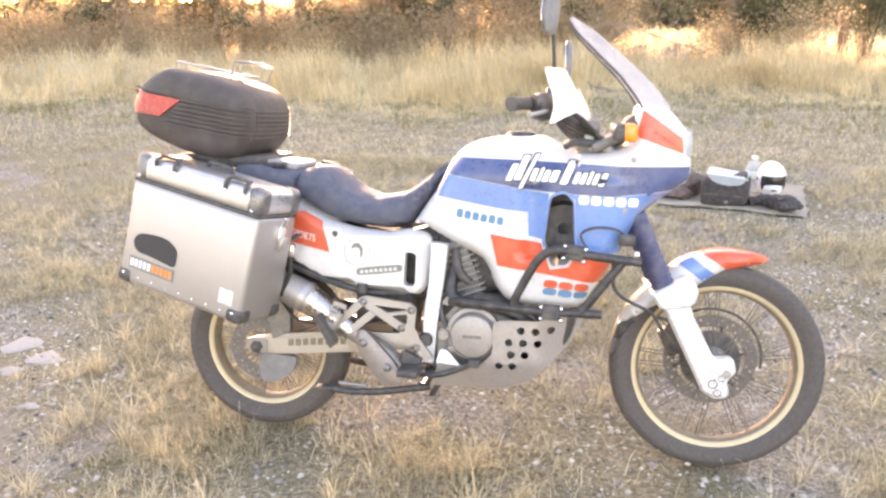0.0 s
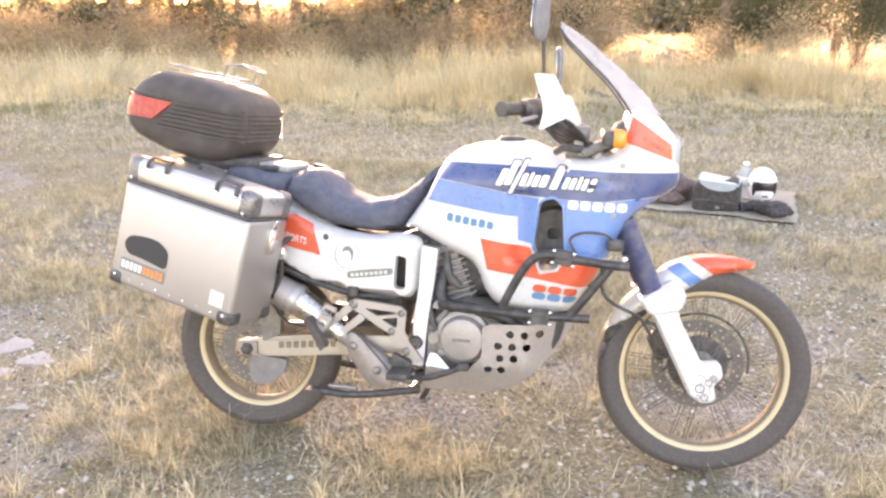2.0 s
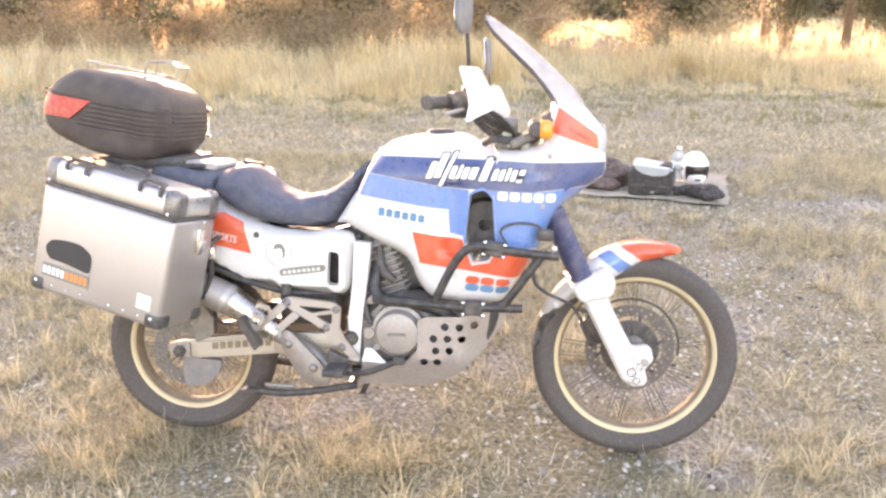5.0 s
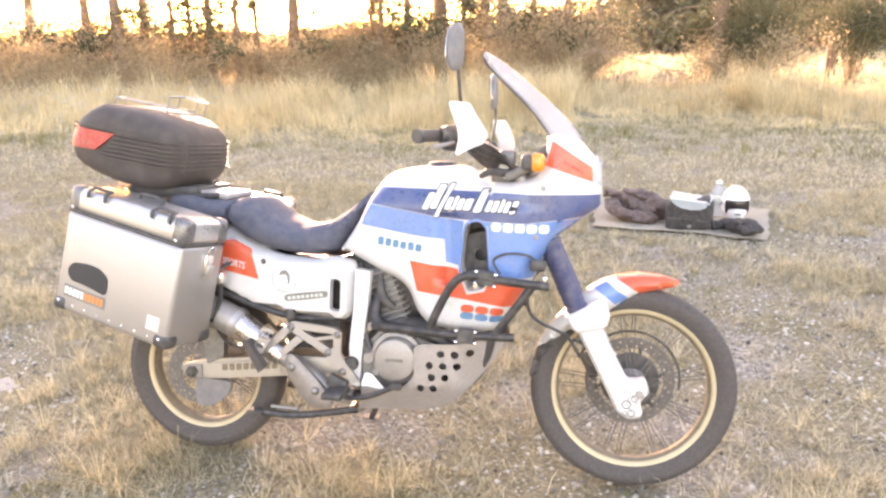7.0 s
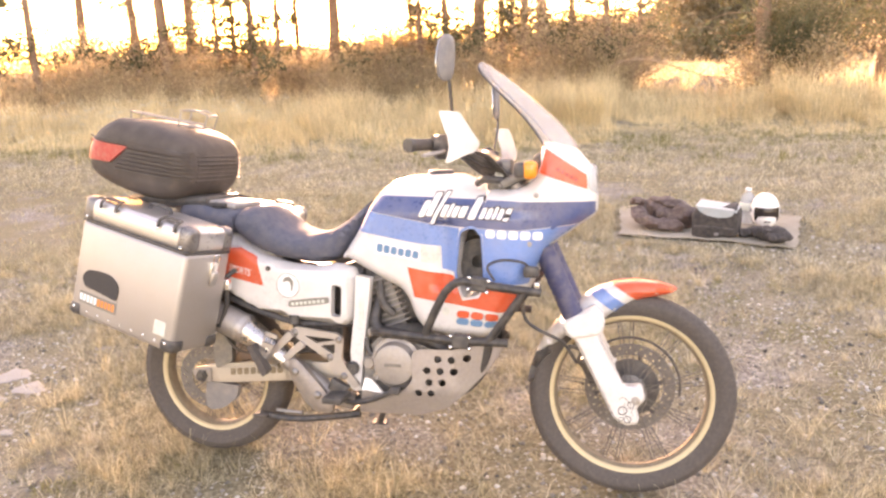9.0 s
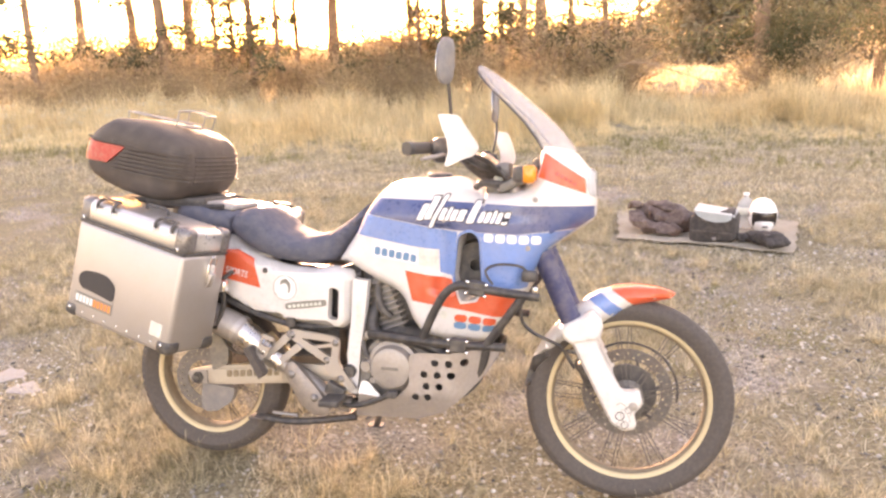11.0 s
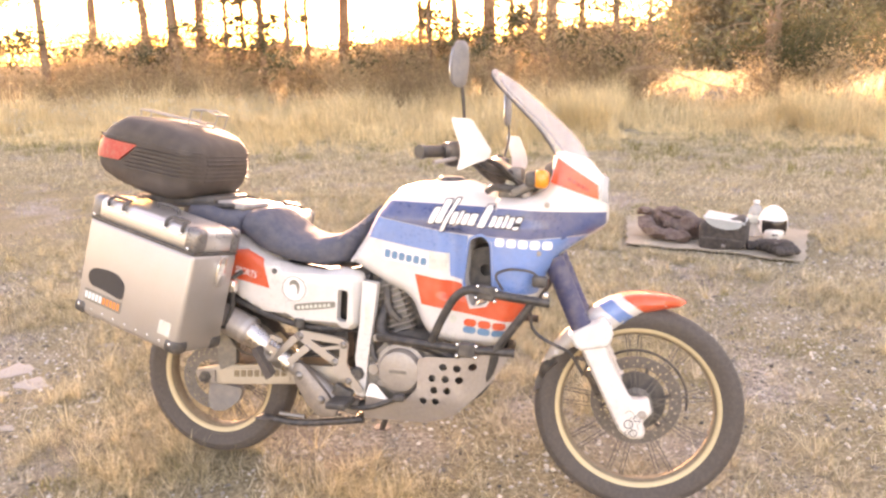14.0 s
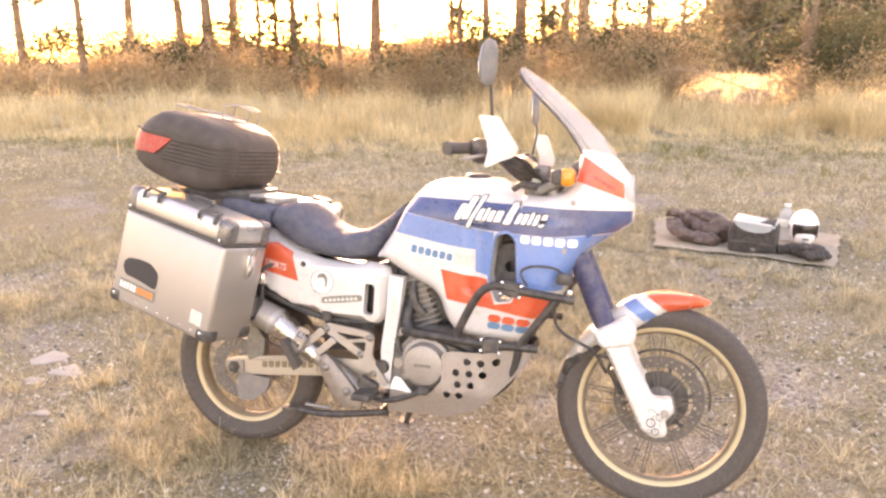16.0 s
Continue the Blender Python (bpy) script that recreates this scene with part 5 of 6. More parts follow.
case = thing("top_case", "black grained plastic top case with red reflector and a wire rack", "top case", BIKE)
part("lid", puff(half_of(CASE, True), case_width, M_CASE, 0.075, 0.66, h=0.015, outer=CASE), case)
part("base", puff(half_of(CASE, False), case_width, M_CASE, 0.075, 0.66, h=0.015, outer=CASE, shrink=0.005), case)
_lens = decal([(-0.378, 1.210), (-0.195, 1.176), (-0.272, 1.124), (-0.390, 1.142)], case_side, M_LENS, 0.004, 0.012, 0.010)
part("reflector", _lens, case, "red plastic corner reflector")
part("reflector", mirrored(_lens), case)
for _k in range(7):
    _t = 0.003 + _k * 0.0145
    _u0 = -0.19 - _k * 0.011
    _d = decal([(_u0, seam_w(_u0) - _t), (0.026, seam_w(0.026) - _t), (0.025, seam_w(0.025) - _t - 0.006), (_u0 - 0.006, seam_w(_u0) - _t - 0.008)], case_side, M_CASE, 0.006, 0.02, 0.012)
    part("rib", _d, case)
    part("rib", mirrored(_d), case)
    _wf = seam_w(0.03) - _t - 0.004
    _uf = 0.034 - 0.16 * max(0, _wf - 1.110) - 0.2286 * max(0, 1.110 - _wf)
    part("rib", block((0.016, 0.27, 0.007), M_CASE, 0.002, 1, Matrix.Translation((_uf - 0.0055, 0, _wf))), case)
for _mk in (lambda d: d, mirrored):
    part("lid_lip", _mk(decal([(-0.372, seam_w(-0.372) + 0.006), (0.030, seam_w(0.030) + 0.006), (0.030, seam_w(0.030) - 0.002), (-0.372, seam_w(-0.372) - 0.002)], case_side, M_CASE, 0.0075, 0.02, 0.012)), case)
part("case_plate", block((0.34, 0.24, 0.03), M_BLACK, 0.008, 2, Matrix.Translation((-0.12, 0, 0.982))), case)
for _s in (-1, 1):
    if _s < 0:
        rack = part("wire_rack", tube([(-0.312, -0.03, 1.262), (-0.306, -0.03, 1.310), (-0.20, -0.03, 1.288), (-0.034, -0.03, 1.257)], 0.0035, M_WIRE, 8, 1), case, "thin chrome wire luggage rack")
    else:
        part("wire", tube([(-0.312, 0.03, 1.262), (-0.306, 0.03, 1.310), (-0.20, 0.03, 1.288), (-0.034, 0.03, 1.257)], 0.0035, M_WIRE, 8, 1), rack)
    part("wire", tube([(-0.108, _s * 0.034, 1.245), (-0.090, _s * 0.034, 1.308), (-0.03, _s * 0.034, 1.308), (0.018, _s * 0.034, 1.286), (0.0, _s * 0.034, 1.240), (-0.108, _s * 0.034, 1.257)], 0.0035, M_WIRE, 8, 1), rack)
for _u, _w in ((-0.306, 1.310), (-0.090, 1.308), (0.018, 1.286)):
    part("wire", tube([(_u, -0.034, _w), (_u, 0.034, _w)], 0.0035, M_WIRE, 8, 1), rack)
part("carrier", tube([(0.12, -0.11, 0.965), (-0.10, -0.11, 0.965), (-0.22, -0.08, 0.97), (-0.22, 0.08, 0.97), (-0.10, 0.11, 0.965), (0.12, 0.11, 0.965)], 0.010, M_TUBE, 8), bike)

# ---- things laid out on the mat ----


def wavy_sheet(corners, thick, mat, n=28, wave=0.012, seed=3):
    """A cloth mat between four corners, with soft folds and a thickness."""
    rnd = random.Random(seed)
    ph = [rnd.random() * 6 for _ in range(6)]
    a, b, c, d = (Vector(q) for q in corners)
    vs = []
    for lay in (0, 1):
        for i in range(n + 1):
            for j in range(n + 1):
                p = a.lerp(b, i / n).lerp(d.lerp(c, i / n), j / n)
                rim = min(i, j, n - i, n - j) / n
                z = float(ground_height(p.x, p.y)) + 0.012 + wave * (0.5 + 0.5 * math.sin(i * 0.9 + ph[0]) * math.sin(j * 0.7 + ph[1])) * (1.2 - rim)
                e = (0.022 * math.sin(i * 0.33 + ph[2]) + 0.010 * math.sin(i * 0.9 + ph[4])) * (1 if j < n / 2 else -1) * max(0.0, 1 - min(j, n - j) / 6)
                vs.append((p.x + 0.01 * math.sin(j * 0.9 + ph[3]), p.y + e, z + (thick if lay else 0)))
    m, fs = n + 1, []
    for i in range(n):
        for j in range(n):
            k = i * m + j
            fs.append((k, k + 1, k + m + 1, k + m))
            k += m * m
            fs.append((k, k + m, k + m + 1, k + 1))
    o = m * m
    for i in range(n):
        for a0, a1 in ((i, i + 1), ((i + 1) * 1 + n * m, i + n * m), ((i + 1) * m, i * m), (i * m + n, (i + 1) * m + n)):
            fs.append((a0, a1, a1 + o, a0 + o))
    return vs, fs, mat


tagged(part("ground_mat", wavy_sheet([(1.42, 3.74), (2.68, 3.43), (2.88, 4.42), (1.38, 4.84)], 0.008, M_FELT)), "grey-beige felt mat spread on the grass", "mat")


def cloth_roll(pts, r, mat, seed, squash=0.75, lumps=0.31):
    """A rolled bundle of cloth: a soft tube with creases."""
    rnd = random.Random(seed)
    p = smoothed(pts, 6)
    vs, fs, seg = [], [], 20
    ph = [rnd.random() * 6 for _ in range(5)]
    for i, c in enumerate(p):
        d = (p[min(i + 1, len(p) - 1)] - p[max(i - 1, 0)]).normalized()
        s = d.cross(Vector((0, 0, 1))).normalized()
        u = s.cross(d)
        cap = math.sqrt(max(0.05, 1 - abs(2 * i / (len(p) - 1) - 1) ** 6))
        for j in range(seg):
            a = 2 * math.pi * j / seg
            k = 1 + lumps * (math.sin(3 * a + i * 0.7 + ph[0]) * 0.5 + math.sin(5 * a - i * 1.1 + ph[1]) * 0.3 + math.sin(i * 1.7 + ph[2]) * 0.35)
            vs.append(tuple(c + (s * math.cos(a) + u * math.sin(a) * squash) * r * k * cap))
    for i in range(len(p) - 1):
        for j in range(seg):
            a, b = i * seg + j, i * seg + (j + 1) % seg
            fs.append((a, b, b + seg, a + seg))
    fs += [tuple(range(seg))[::-1], tuple(range((len(p) - 1) * seg, len(p) * seg))]
    return vs, fs, mat


Z = float(ground_height(2.1, 4.0)) + 0.03
jacket = thing("riding_jacket", "crumpled dark riding jacket folded on the mat", "jacket", Matrix.Translation((1.53, 4.03, Z - 0.012)) @ Matrix.Diagonal((1.10, 1.05, 1.0, 1)) @ Matrix.Translation((-1.55, -3.60, 0)))
part("torso", cloth_roll([(1.56, 3.72, 0.10), (1.70, 3.70, 0.115), (1.86, 3.62, 0.11), (1.99, 3.56, 0.09)], 0.13, M_JACKET, 1), jacket)
part("sleeve", cloth_roll([(1.55, 3.62, 0.16), (1.62, 3.50, 0.09), (1.74, 3.44, 0.06), (1.90, 3.40, 0.055)], 0.062, M_JACKET, 2), jacket)
part("sleeve", cloth_roll([(1.66, 3.72, 0.20), (1.78, 3.64, 0.205), (1.92, 3.58, 0.17)], 0.055, M_JACKET, 5), jacket)
part("collar", cloth_roll([(1.53, 3.74, 0.17), (1.56, 3.68, 0.215), (1.60, 3.62, 0.20)], 0.035, M_JACKET, 7), jacket)

bag = thing("tank_bag", "black soft tank bag with a pale map pocket lid", "bag", Matrix.Translation((2.150, 3.755, Z - 0.016)) @ Matrix.Rotation(radians(-14), 4, "Z") @ Matrix.Diagonal((1.05, 1.05, 1.18, 1)))
_b = block((0.35, 0.24, 0.205), M_CLOTH, 0.045, 4, Matrix.Translation((0, 0, 0.103)))
_b = ([(v[0] * (0.90 + 0.75 * v[2] - 2.4 * max(0, v[2] - 0.13)), v[1], v[2] + 0.015 * math.sin(v[0] * 12)) for v in _b[0]], _b[1], _b[2])
part("body", _b, bag)
part("lid", block((0.29, 0.18, 0.018), M_MAP, 0.009, 2, Matrix.Translation((0.010, -0.022, 0.210)) @ Matrix.Rotation(radians(6), 4, "Y") @ Matrix.Rotation(radians(4), 4, "X")), bag, "pale clear map pocket")
part("flap", plate([(-0.125, 0.216), (-0.10, 0.185), (-0.05, 0.162), (0.02, 0.150), (0.09, 0.155), (0.130, 0.170), (0.142, 0.200)], -0.131, -0.123, M_MAP, cut=0.012), bag, "pale blue clear front flap")
part("pocket_edge", tube([(-0.130, -0.116, 0.222), (0.0, -0.118, 0.214), (0.135, -0.116, 0.205)], 0.0055, M_STICK_W, 6), bag, "white edge of the map pocket")
part("zip", tube([(-0.14, -0.117, 0.085), (0.0, -0.122, 0.085), (0.14, -0.117, 0.080)], 0.005, M_BLACK, 6), bag)
part("buckle", block((0.03, 0.012, 0.02), M_GREY, 0.003, 1, Matrix.Translation((0.02, -0.124, 0.04))), bag)

helmet = thing("helmet", "white full-face helmet with dark visor", "helmet", Matrix.Translation((2.545, 4.10, Z - 0.002)) @ Matrix.Rotation(radians(0), 4, "Z") @ Matrix.Diagonal((0.94, 0.97, 1.02, 1)))


def helmet_shell():
    vs, fs, nu, nv = [], [], 40, 26
    for i in range(nv + 1):
        ph = math.pi * i / nv
        for j in range(nu):
            th = 2 * math.pi * j / nu
            x, y, z = math.sin(ph) * math.cos(th), math.sin(ph) * math.sin(th), math.cos(ph)
            chin = max(0, -y) * max(0, -z) * 0.05
            low = 0.82 if z < -0.2 else 1
            vs.append((x * 0.122 * (low + (1 - low) * (1 + z) * 1.1), y * 0.152 - chin, max(z * 0.145, -0.118) + 0.122))
    for i in range(nv):
        for j in range(nu):
            a, b = i * nu + j, i * nu + (j + 1) % nu
            fs.append((a, b, b + nu, a + nu))
    return vs, fs, M_HELMET


part("shell", helmet_shell(), helmet)
_vs, _fs = [], []
for _i in range(9):
    for _j in range(17):
        _th, _el = radians(-90 + (_j - 8) * 6.6), radians(-28 + _i * 5.7)
        _vs.append((0.1265 * math.cos(_th) * math.cos(_el), 0.1585 * math.sin(_th) * math.cos(_el), 0.126 + 0.147 * math.sin(_el)))
for _i in range(8):
    for _j in range(16):
        _k = _i * 17 + _j
        _fs.append((_k, _k + 1, _k + 18, _k + 17))
part("visor", (_vs, _fs, M_VISOR), helmet, "dark tinted visor")
for _s in (-1, 1):
    part("visor_pivot", ball(0.02, M_GREY, (_s * 0.118, -0.04, 0.135), (0.4, 1, 1), 14), helmet)
part("chin_vent", block((0.05, 0.012, 0.014), M_BLACK, 0.004, 1, Matrix.Translation((0, -0.158, 0.062))), helmet)
part("brow_mark", block((0.05, 0.004, 0.010), M_STICK_P, 0.001, 1, Matrix.Translation((0.02, -0.115, 0.222)) @ Matrix.Rotation(radians(50), 4, "X")), helmet)

bottle = thing("water_bottle", "clear plastic water bottle standing beside the helmet", "bottle", Matrix.Translation((2.425, 4.20, Z)) @ Matrix.Diagonal((1.45, 1.45, 1.06, 1)))
part("flask", moved(lathe([(0.002, 0), (0.038, 0.002), (0.042, 0.02), (0.040, 0.09), (0.043, 0.10), (0.042, 0.19), (0.030, 0.225), (0.014, 0.245), (0.014, 0.262)], M_GLASS, 24), Matrix.Rotation(radians(90), 4, "X")), bottle)
part("cap", moved(lathe([(0.016, 0.255), (0.017, 0.258), (0.017, 0.275), (0.002, 0.277)], M_STICK_W, 20), Matrix.Rotation(radians(90), 4, "X")), bottle)
part("label", moved(lathe([(0.0435, 0.11), (0.0445, 0.112), (0.0445, 0.165), (0.0435, 0.167)], M_STICK_P, 24), Matrix.Rotation(radians(90), 4, "X")), bottle)


def glove(at, seed):
    g = thing("riding_glove", "crumpled black padded riding glove on the mat", "glove", at, "riding gloves")
    part("cuff", cloth_roll([(-0.15, 0.01, 0.040), (-0.10, 0, 0.045), (-0.05, 0, 0.045)], 0.060, M_CLOTH, seed + 3, 0.65, 0.2), g)
    part("palm", cloth_roll([(-0.07, 0, 0.045), (0, 0.01, 0.055), (0.07, 0, 0.045)], 0.062, M_CLOTH, seed, 0.75, 0.2), g)
    for i in range(4):
        y = -0.045 + i * 0.03
        part("finger_roll", cloth_roll([(0.03, y, 0.055), (0.07, y, 0.060), (0.105, y, 0.035)], 0.022, M_CLOTH, seed + i, 0.8, 0.2), g)
        part("knuckle_pad", ball(0.014, M_BLACK, (0.03, y, 0.088), (1.2, 0.8, 0.6), 10), g)


glove(Matrix.Translation((2.43, 3.72, Z - 0.008)) @ Matrix.Rotation(radians(10), 4, "Z") @ Matrix.Diagonal((0.80, 0.85, 0.85, 1)), 11)
glove(Matrix.Translation((2.535, 3.55, Z - 0.012)) @ Matrix.Rotation(radians(-66), 4, "Z") @ Matrix.Diagonal((1.1, 1.35, 1.25, 1)), 17)

# ---- stones, grass, trees ----


def from_arrays(name, verts, tris, mat, quads=None):
    """A mesh from numpy arrays of vertices, triangles and quads."""
    me = bpy.data.meshes.new(name)
    nt, nq = len(tris), 0 if quads is None else len(quads)
    me.vertices.add(len(verts))
    me.vertices.foreach_set("co", np.asarray(verts, np.float32).ravel())
    me.loops.add(nt * 3 + nq * 4)
    idx = np.concatenate([np.asarray(tris).ravel(), np.asarray(quads).ravel() if nq else np.zeros(0, int)]).astype(np.int32)
    me.loops.foreach_set("vertex_index", idx)
    me.polygons.add(nt + nq)
    me.polygons.foreach_set("loop_start", np.concatenate([np.arange(nt) * 3, nt * 3 + np.arange(nq) * 4]).astype(np.int32))
    me.update(calc_edges=True)
    me.validate()
    me.materials.append(mat)
    return me


RNG = np.random.default_rng(7)


def slab(at, size, seed):
    rnd = random.Random(seed)
    n = 14
    out = []
    for i in range(n):
        a = 2 * math.pi * i / n
        r = 1 + 0.35 * math.sin(3 * a + seed) * rnd.random() + 0.42 * (rnd.random() - 0.5)
        out.append((size[0] * r * math.cos(a), size[1] * r * math.sin(a)))
    vs = [(x, y, -0.03) for x, y in out] + [(x * 0.97, y * 0.97, 0.001 + 0.002 * rnd.random()) for x, y in out] + [(x * 0.8, y * 0.8, 0.004 + 0.002 * rnd.random()) for x, y in out] + [(0, 0, 0.005)]
    fs = []
    for i in range(n):
        j = (i + 1) % n
        fs += [(i, j, n + j, n + i), (n + i, n + j, 2 * n + j, 2 * n + i), (2 * n + i, 2 * n + j, 3 * n)]
    ob = part("flat_stone", (vs, fs, M_STONE), at=Matrix.Translation((*at, float(ground_height(*at)))))
    tagged(ob, "pale flat limestone slab sunk in the gravel", "stone", "pale flat stones")


slab((-1.485, 0.505), (0.085, 0.105), 1)
slab((-1.270, 0.385), (0.080, 0.075), 2)
slab((-1.33, 0.245), (0.055, 0.040), 6)
slab((-1.01, -0.04), (0.045, 0.03), 3)
slab((-1.26, 0.91), (0.05, 0.035), 5)


GRID = np.random.default_rng(5).random((64, 64))


def noise(x, y, size, k=0):
    """Smooth value noise, 0..1, with blobs about size metres wide."""
    x, y = np.asarray(x) / size + 17.3 * k + 640, np.asarray(y) / size + 9.1 * k + 640
    i, j = np.floor(x).astype(int), np.floor(y).astype(int)
    f, g = x - i, y - j
    f, g = f * f * (3 - 2 * f), g * g * (3 - 2 * g)
    a, b = GRID[i % 64, j % 64], GRID[(i + 1) % 64, j % 64]
    c, d = GRID[i % 64, (j + 1) % 64], GRID[(i + 1) % 64, (j + 1) % 64]
    return (a * (1 - f) + b * f) * (1 - g) + (c * (1 - f) + d * f) * g


SPOTS_BARE = [(-1.43, 0.55, 0.55, -0.22), (-0.87, 0.30, 0.35, -0.18), (0.15, -0.30, 0.16, -0.25), (0.35, 0.30, 0.28, -0.22), (0.75, 0.32, 0.25, -0.22), (1.15, -0.35, 0.22, -0.15), (0.69, -0.22, 0.20, 0.20), (-0.10, -0.12, 0.28, 0.15)]


def patch(x, y, k=0.0):
    """Where grass grows thick, 0..1: wide patches, clumps in them."""
    v = 0.40 * noise(x, y, 1.1, k) + 0.35 * noise(x, y, 0.38, k + 1) + 0.25 * noise(x, y, 0.15, k + 2)
    v = v + 0.05 * np.clip((y - 0.8) / 1.5, 0, 1)
    for cx, cy, r, amount in SPOTS_BARE:
        v = v + amount * np.exp(-((x - cx) ** 2 + (y - cy) ** 2) / (r * r))
    return v


def pebbles(n, box):
    x = RNG.uniform(box[0], box[1], n)
    y = RNG.uniform(box[2], box[3], n)
    keep = patch(x, y) < RNG.uniform(0.30, 0.75, n)
    x, y = x[keep], y[keep]
    n = len(x)
    base = np.array([(1, 0, 0), (-1, 0, 0), (0, 1, 0), (0, -1, 0), (0, 0, 0.8), (0, 0, -0.6)], float)
    tri = np.array([(0, 2, 4), (2, 1, 4), (1, 3, 4), (3, 0, 4), (2, 0, 5), (1, 2, 5), (3, 1, 5), (0, 3, 5)])
    size = 0.0044 + 0.012 * RNG.random(n) ** 4.5
    ang = RNG.uniform(0, 6.28, n)
    p = base[None] * size[:, None, None] * RNG.uniform(0.6, 1.3, (n, 6, 3))
    ca, sa = np.cos(ang)[:, None], np.sin(ang)[:, None]
    px, py = p[..., 0] * ca - p[..., 1] * sa, p[..., 0] * sa + p[..., 1] * ca
    v = np.stack([px + x[:, None], py + y[:, None], p[..., 2] + ground_height(x, y)[:, None] + 0.001], -1).reshape(-1, 3)
    f = (tri[None] + 6 * np.arange(n)[:, None, None]).reshape(-1, 3)
    return from_arrays("pebbles", v, f, M_PEBBLE)


tagged(new("gravel_pebbles", pebbles(62000, (-3.1, 4.4, -1.5, 5.4))), "loose grey gravel scattered between grass tufts", "gravel", kind="stuff")


def blades(x, y, az, lean, length, width, name, mat, curl=0.6):
    """Bent grass blades: root, knee, tip. lean is the angle from upright."""
    n = len(x)
    z = ground_height(x, y) - 0.004
    d = np.stack([np.cos(az), np.sin(az)], -1)
    s = np.stack([-d[:, 1], d[:, 0]], -1)
    pts = []
    l0, l1 = lean * 0.6, np.minimum(lean + curl, 1.75)
    k = length * 0.5
    mx, mz = k * np.sin(l0), k * np.cos(l0)
    tx, tz = mx + k * np.sin(l1), np.maximum(mz + k * np.cos(l1), 0.004)
    for w, r, h in ((0.5, 0 * mx, 0 * mz), (-0.5, 0 * mx, 0 * mz), (0.4, mx, mz), (-0.4, mx, mz), (0, tx, tz)):
        q = np.stack([x, y], -1) + d * r[:, None] + s * (w * width)[:, None]
        pts.append(np.concatenate([q, (z + h)[:, None]], -1))
    v = np.stack(pts, 1).reshape(-1, 3)
    o = 5 * np.arange(n)[:, None]
    return from_arrays(name, v, np.array([[2, 3, 4]]) + o, mat, np.array([[0, 1, 3, 2]]) + o)


def off_mat(x, y):
    return ~((x > 1.36) & (x < 2.9) & (y > 3.62 - 0.23 * (x - 1.4)) & (y < 4.6))


def rim_fade(x, y, box, wide=0.8):
    """Thins out towards a patch's rim."""
    d = np.minimum(np.minimum(x - box[0], box[1] - x), y - box[2])
    return d > RNG.random(len(x)) * wide


def tufts(count, per, box, height, name, mat, spread=0.035, lie=0.9, width=0.0022, thin=0.45, k=0.0, label="", hole=None):
    cx, cy = RNG.uniform(box[0], box[1], count), RNG.uniform(box[2], box[3], count)
    cover = patch(cx, cy, k)
    keep = (cover > RNG.normal(thin, 0.05, count)) & off_mat(cx, cy)
    keep &= rim_fade(cx, cy, box)
    if hole:
        keep &= ~((cx > hole[0]) & (cx < hole[1]) & (cy > hole[2]) & (cy < hole[3]))
    cx, cy, cover = cx[keep], cy[keep], cover[keep]
    n = len(cx)
    m = RNG.integers(max(2, per // 2), per + 1, n)
    i = np.repeat(np.arange(n), m)
    t = len(i)
    size = (RNG.uniform(0.55, 1.25, n) * (0.7 + 1.6 * np.clip(cover - thin, 0, 0.35)))[i]
    az = RNG.uniform(0, 6.283, t)
    off = np.abs(RNG.normal(0, spread, t)) * size
    x, y = cx[i] + off * np.cos(az), cy[i] + off * np.sin(az)
    lean = np.clip(RNG.normal(lie, 0.38, t), 0.05, 1.5)
    az = az + RNG.normal(0, 0.8, t)
    length = height * size * RNG.uniform(0.45, 1.35, t)
    me = blades(x, y, az, lean, length, width * RNG.uniform(0.5, 1.5, t), name, mat)
    tagged(new(name, me), label, "grass", kind="stuff")


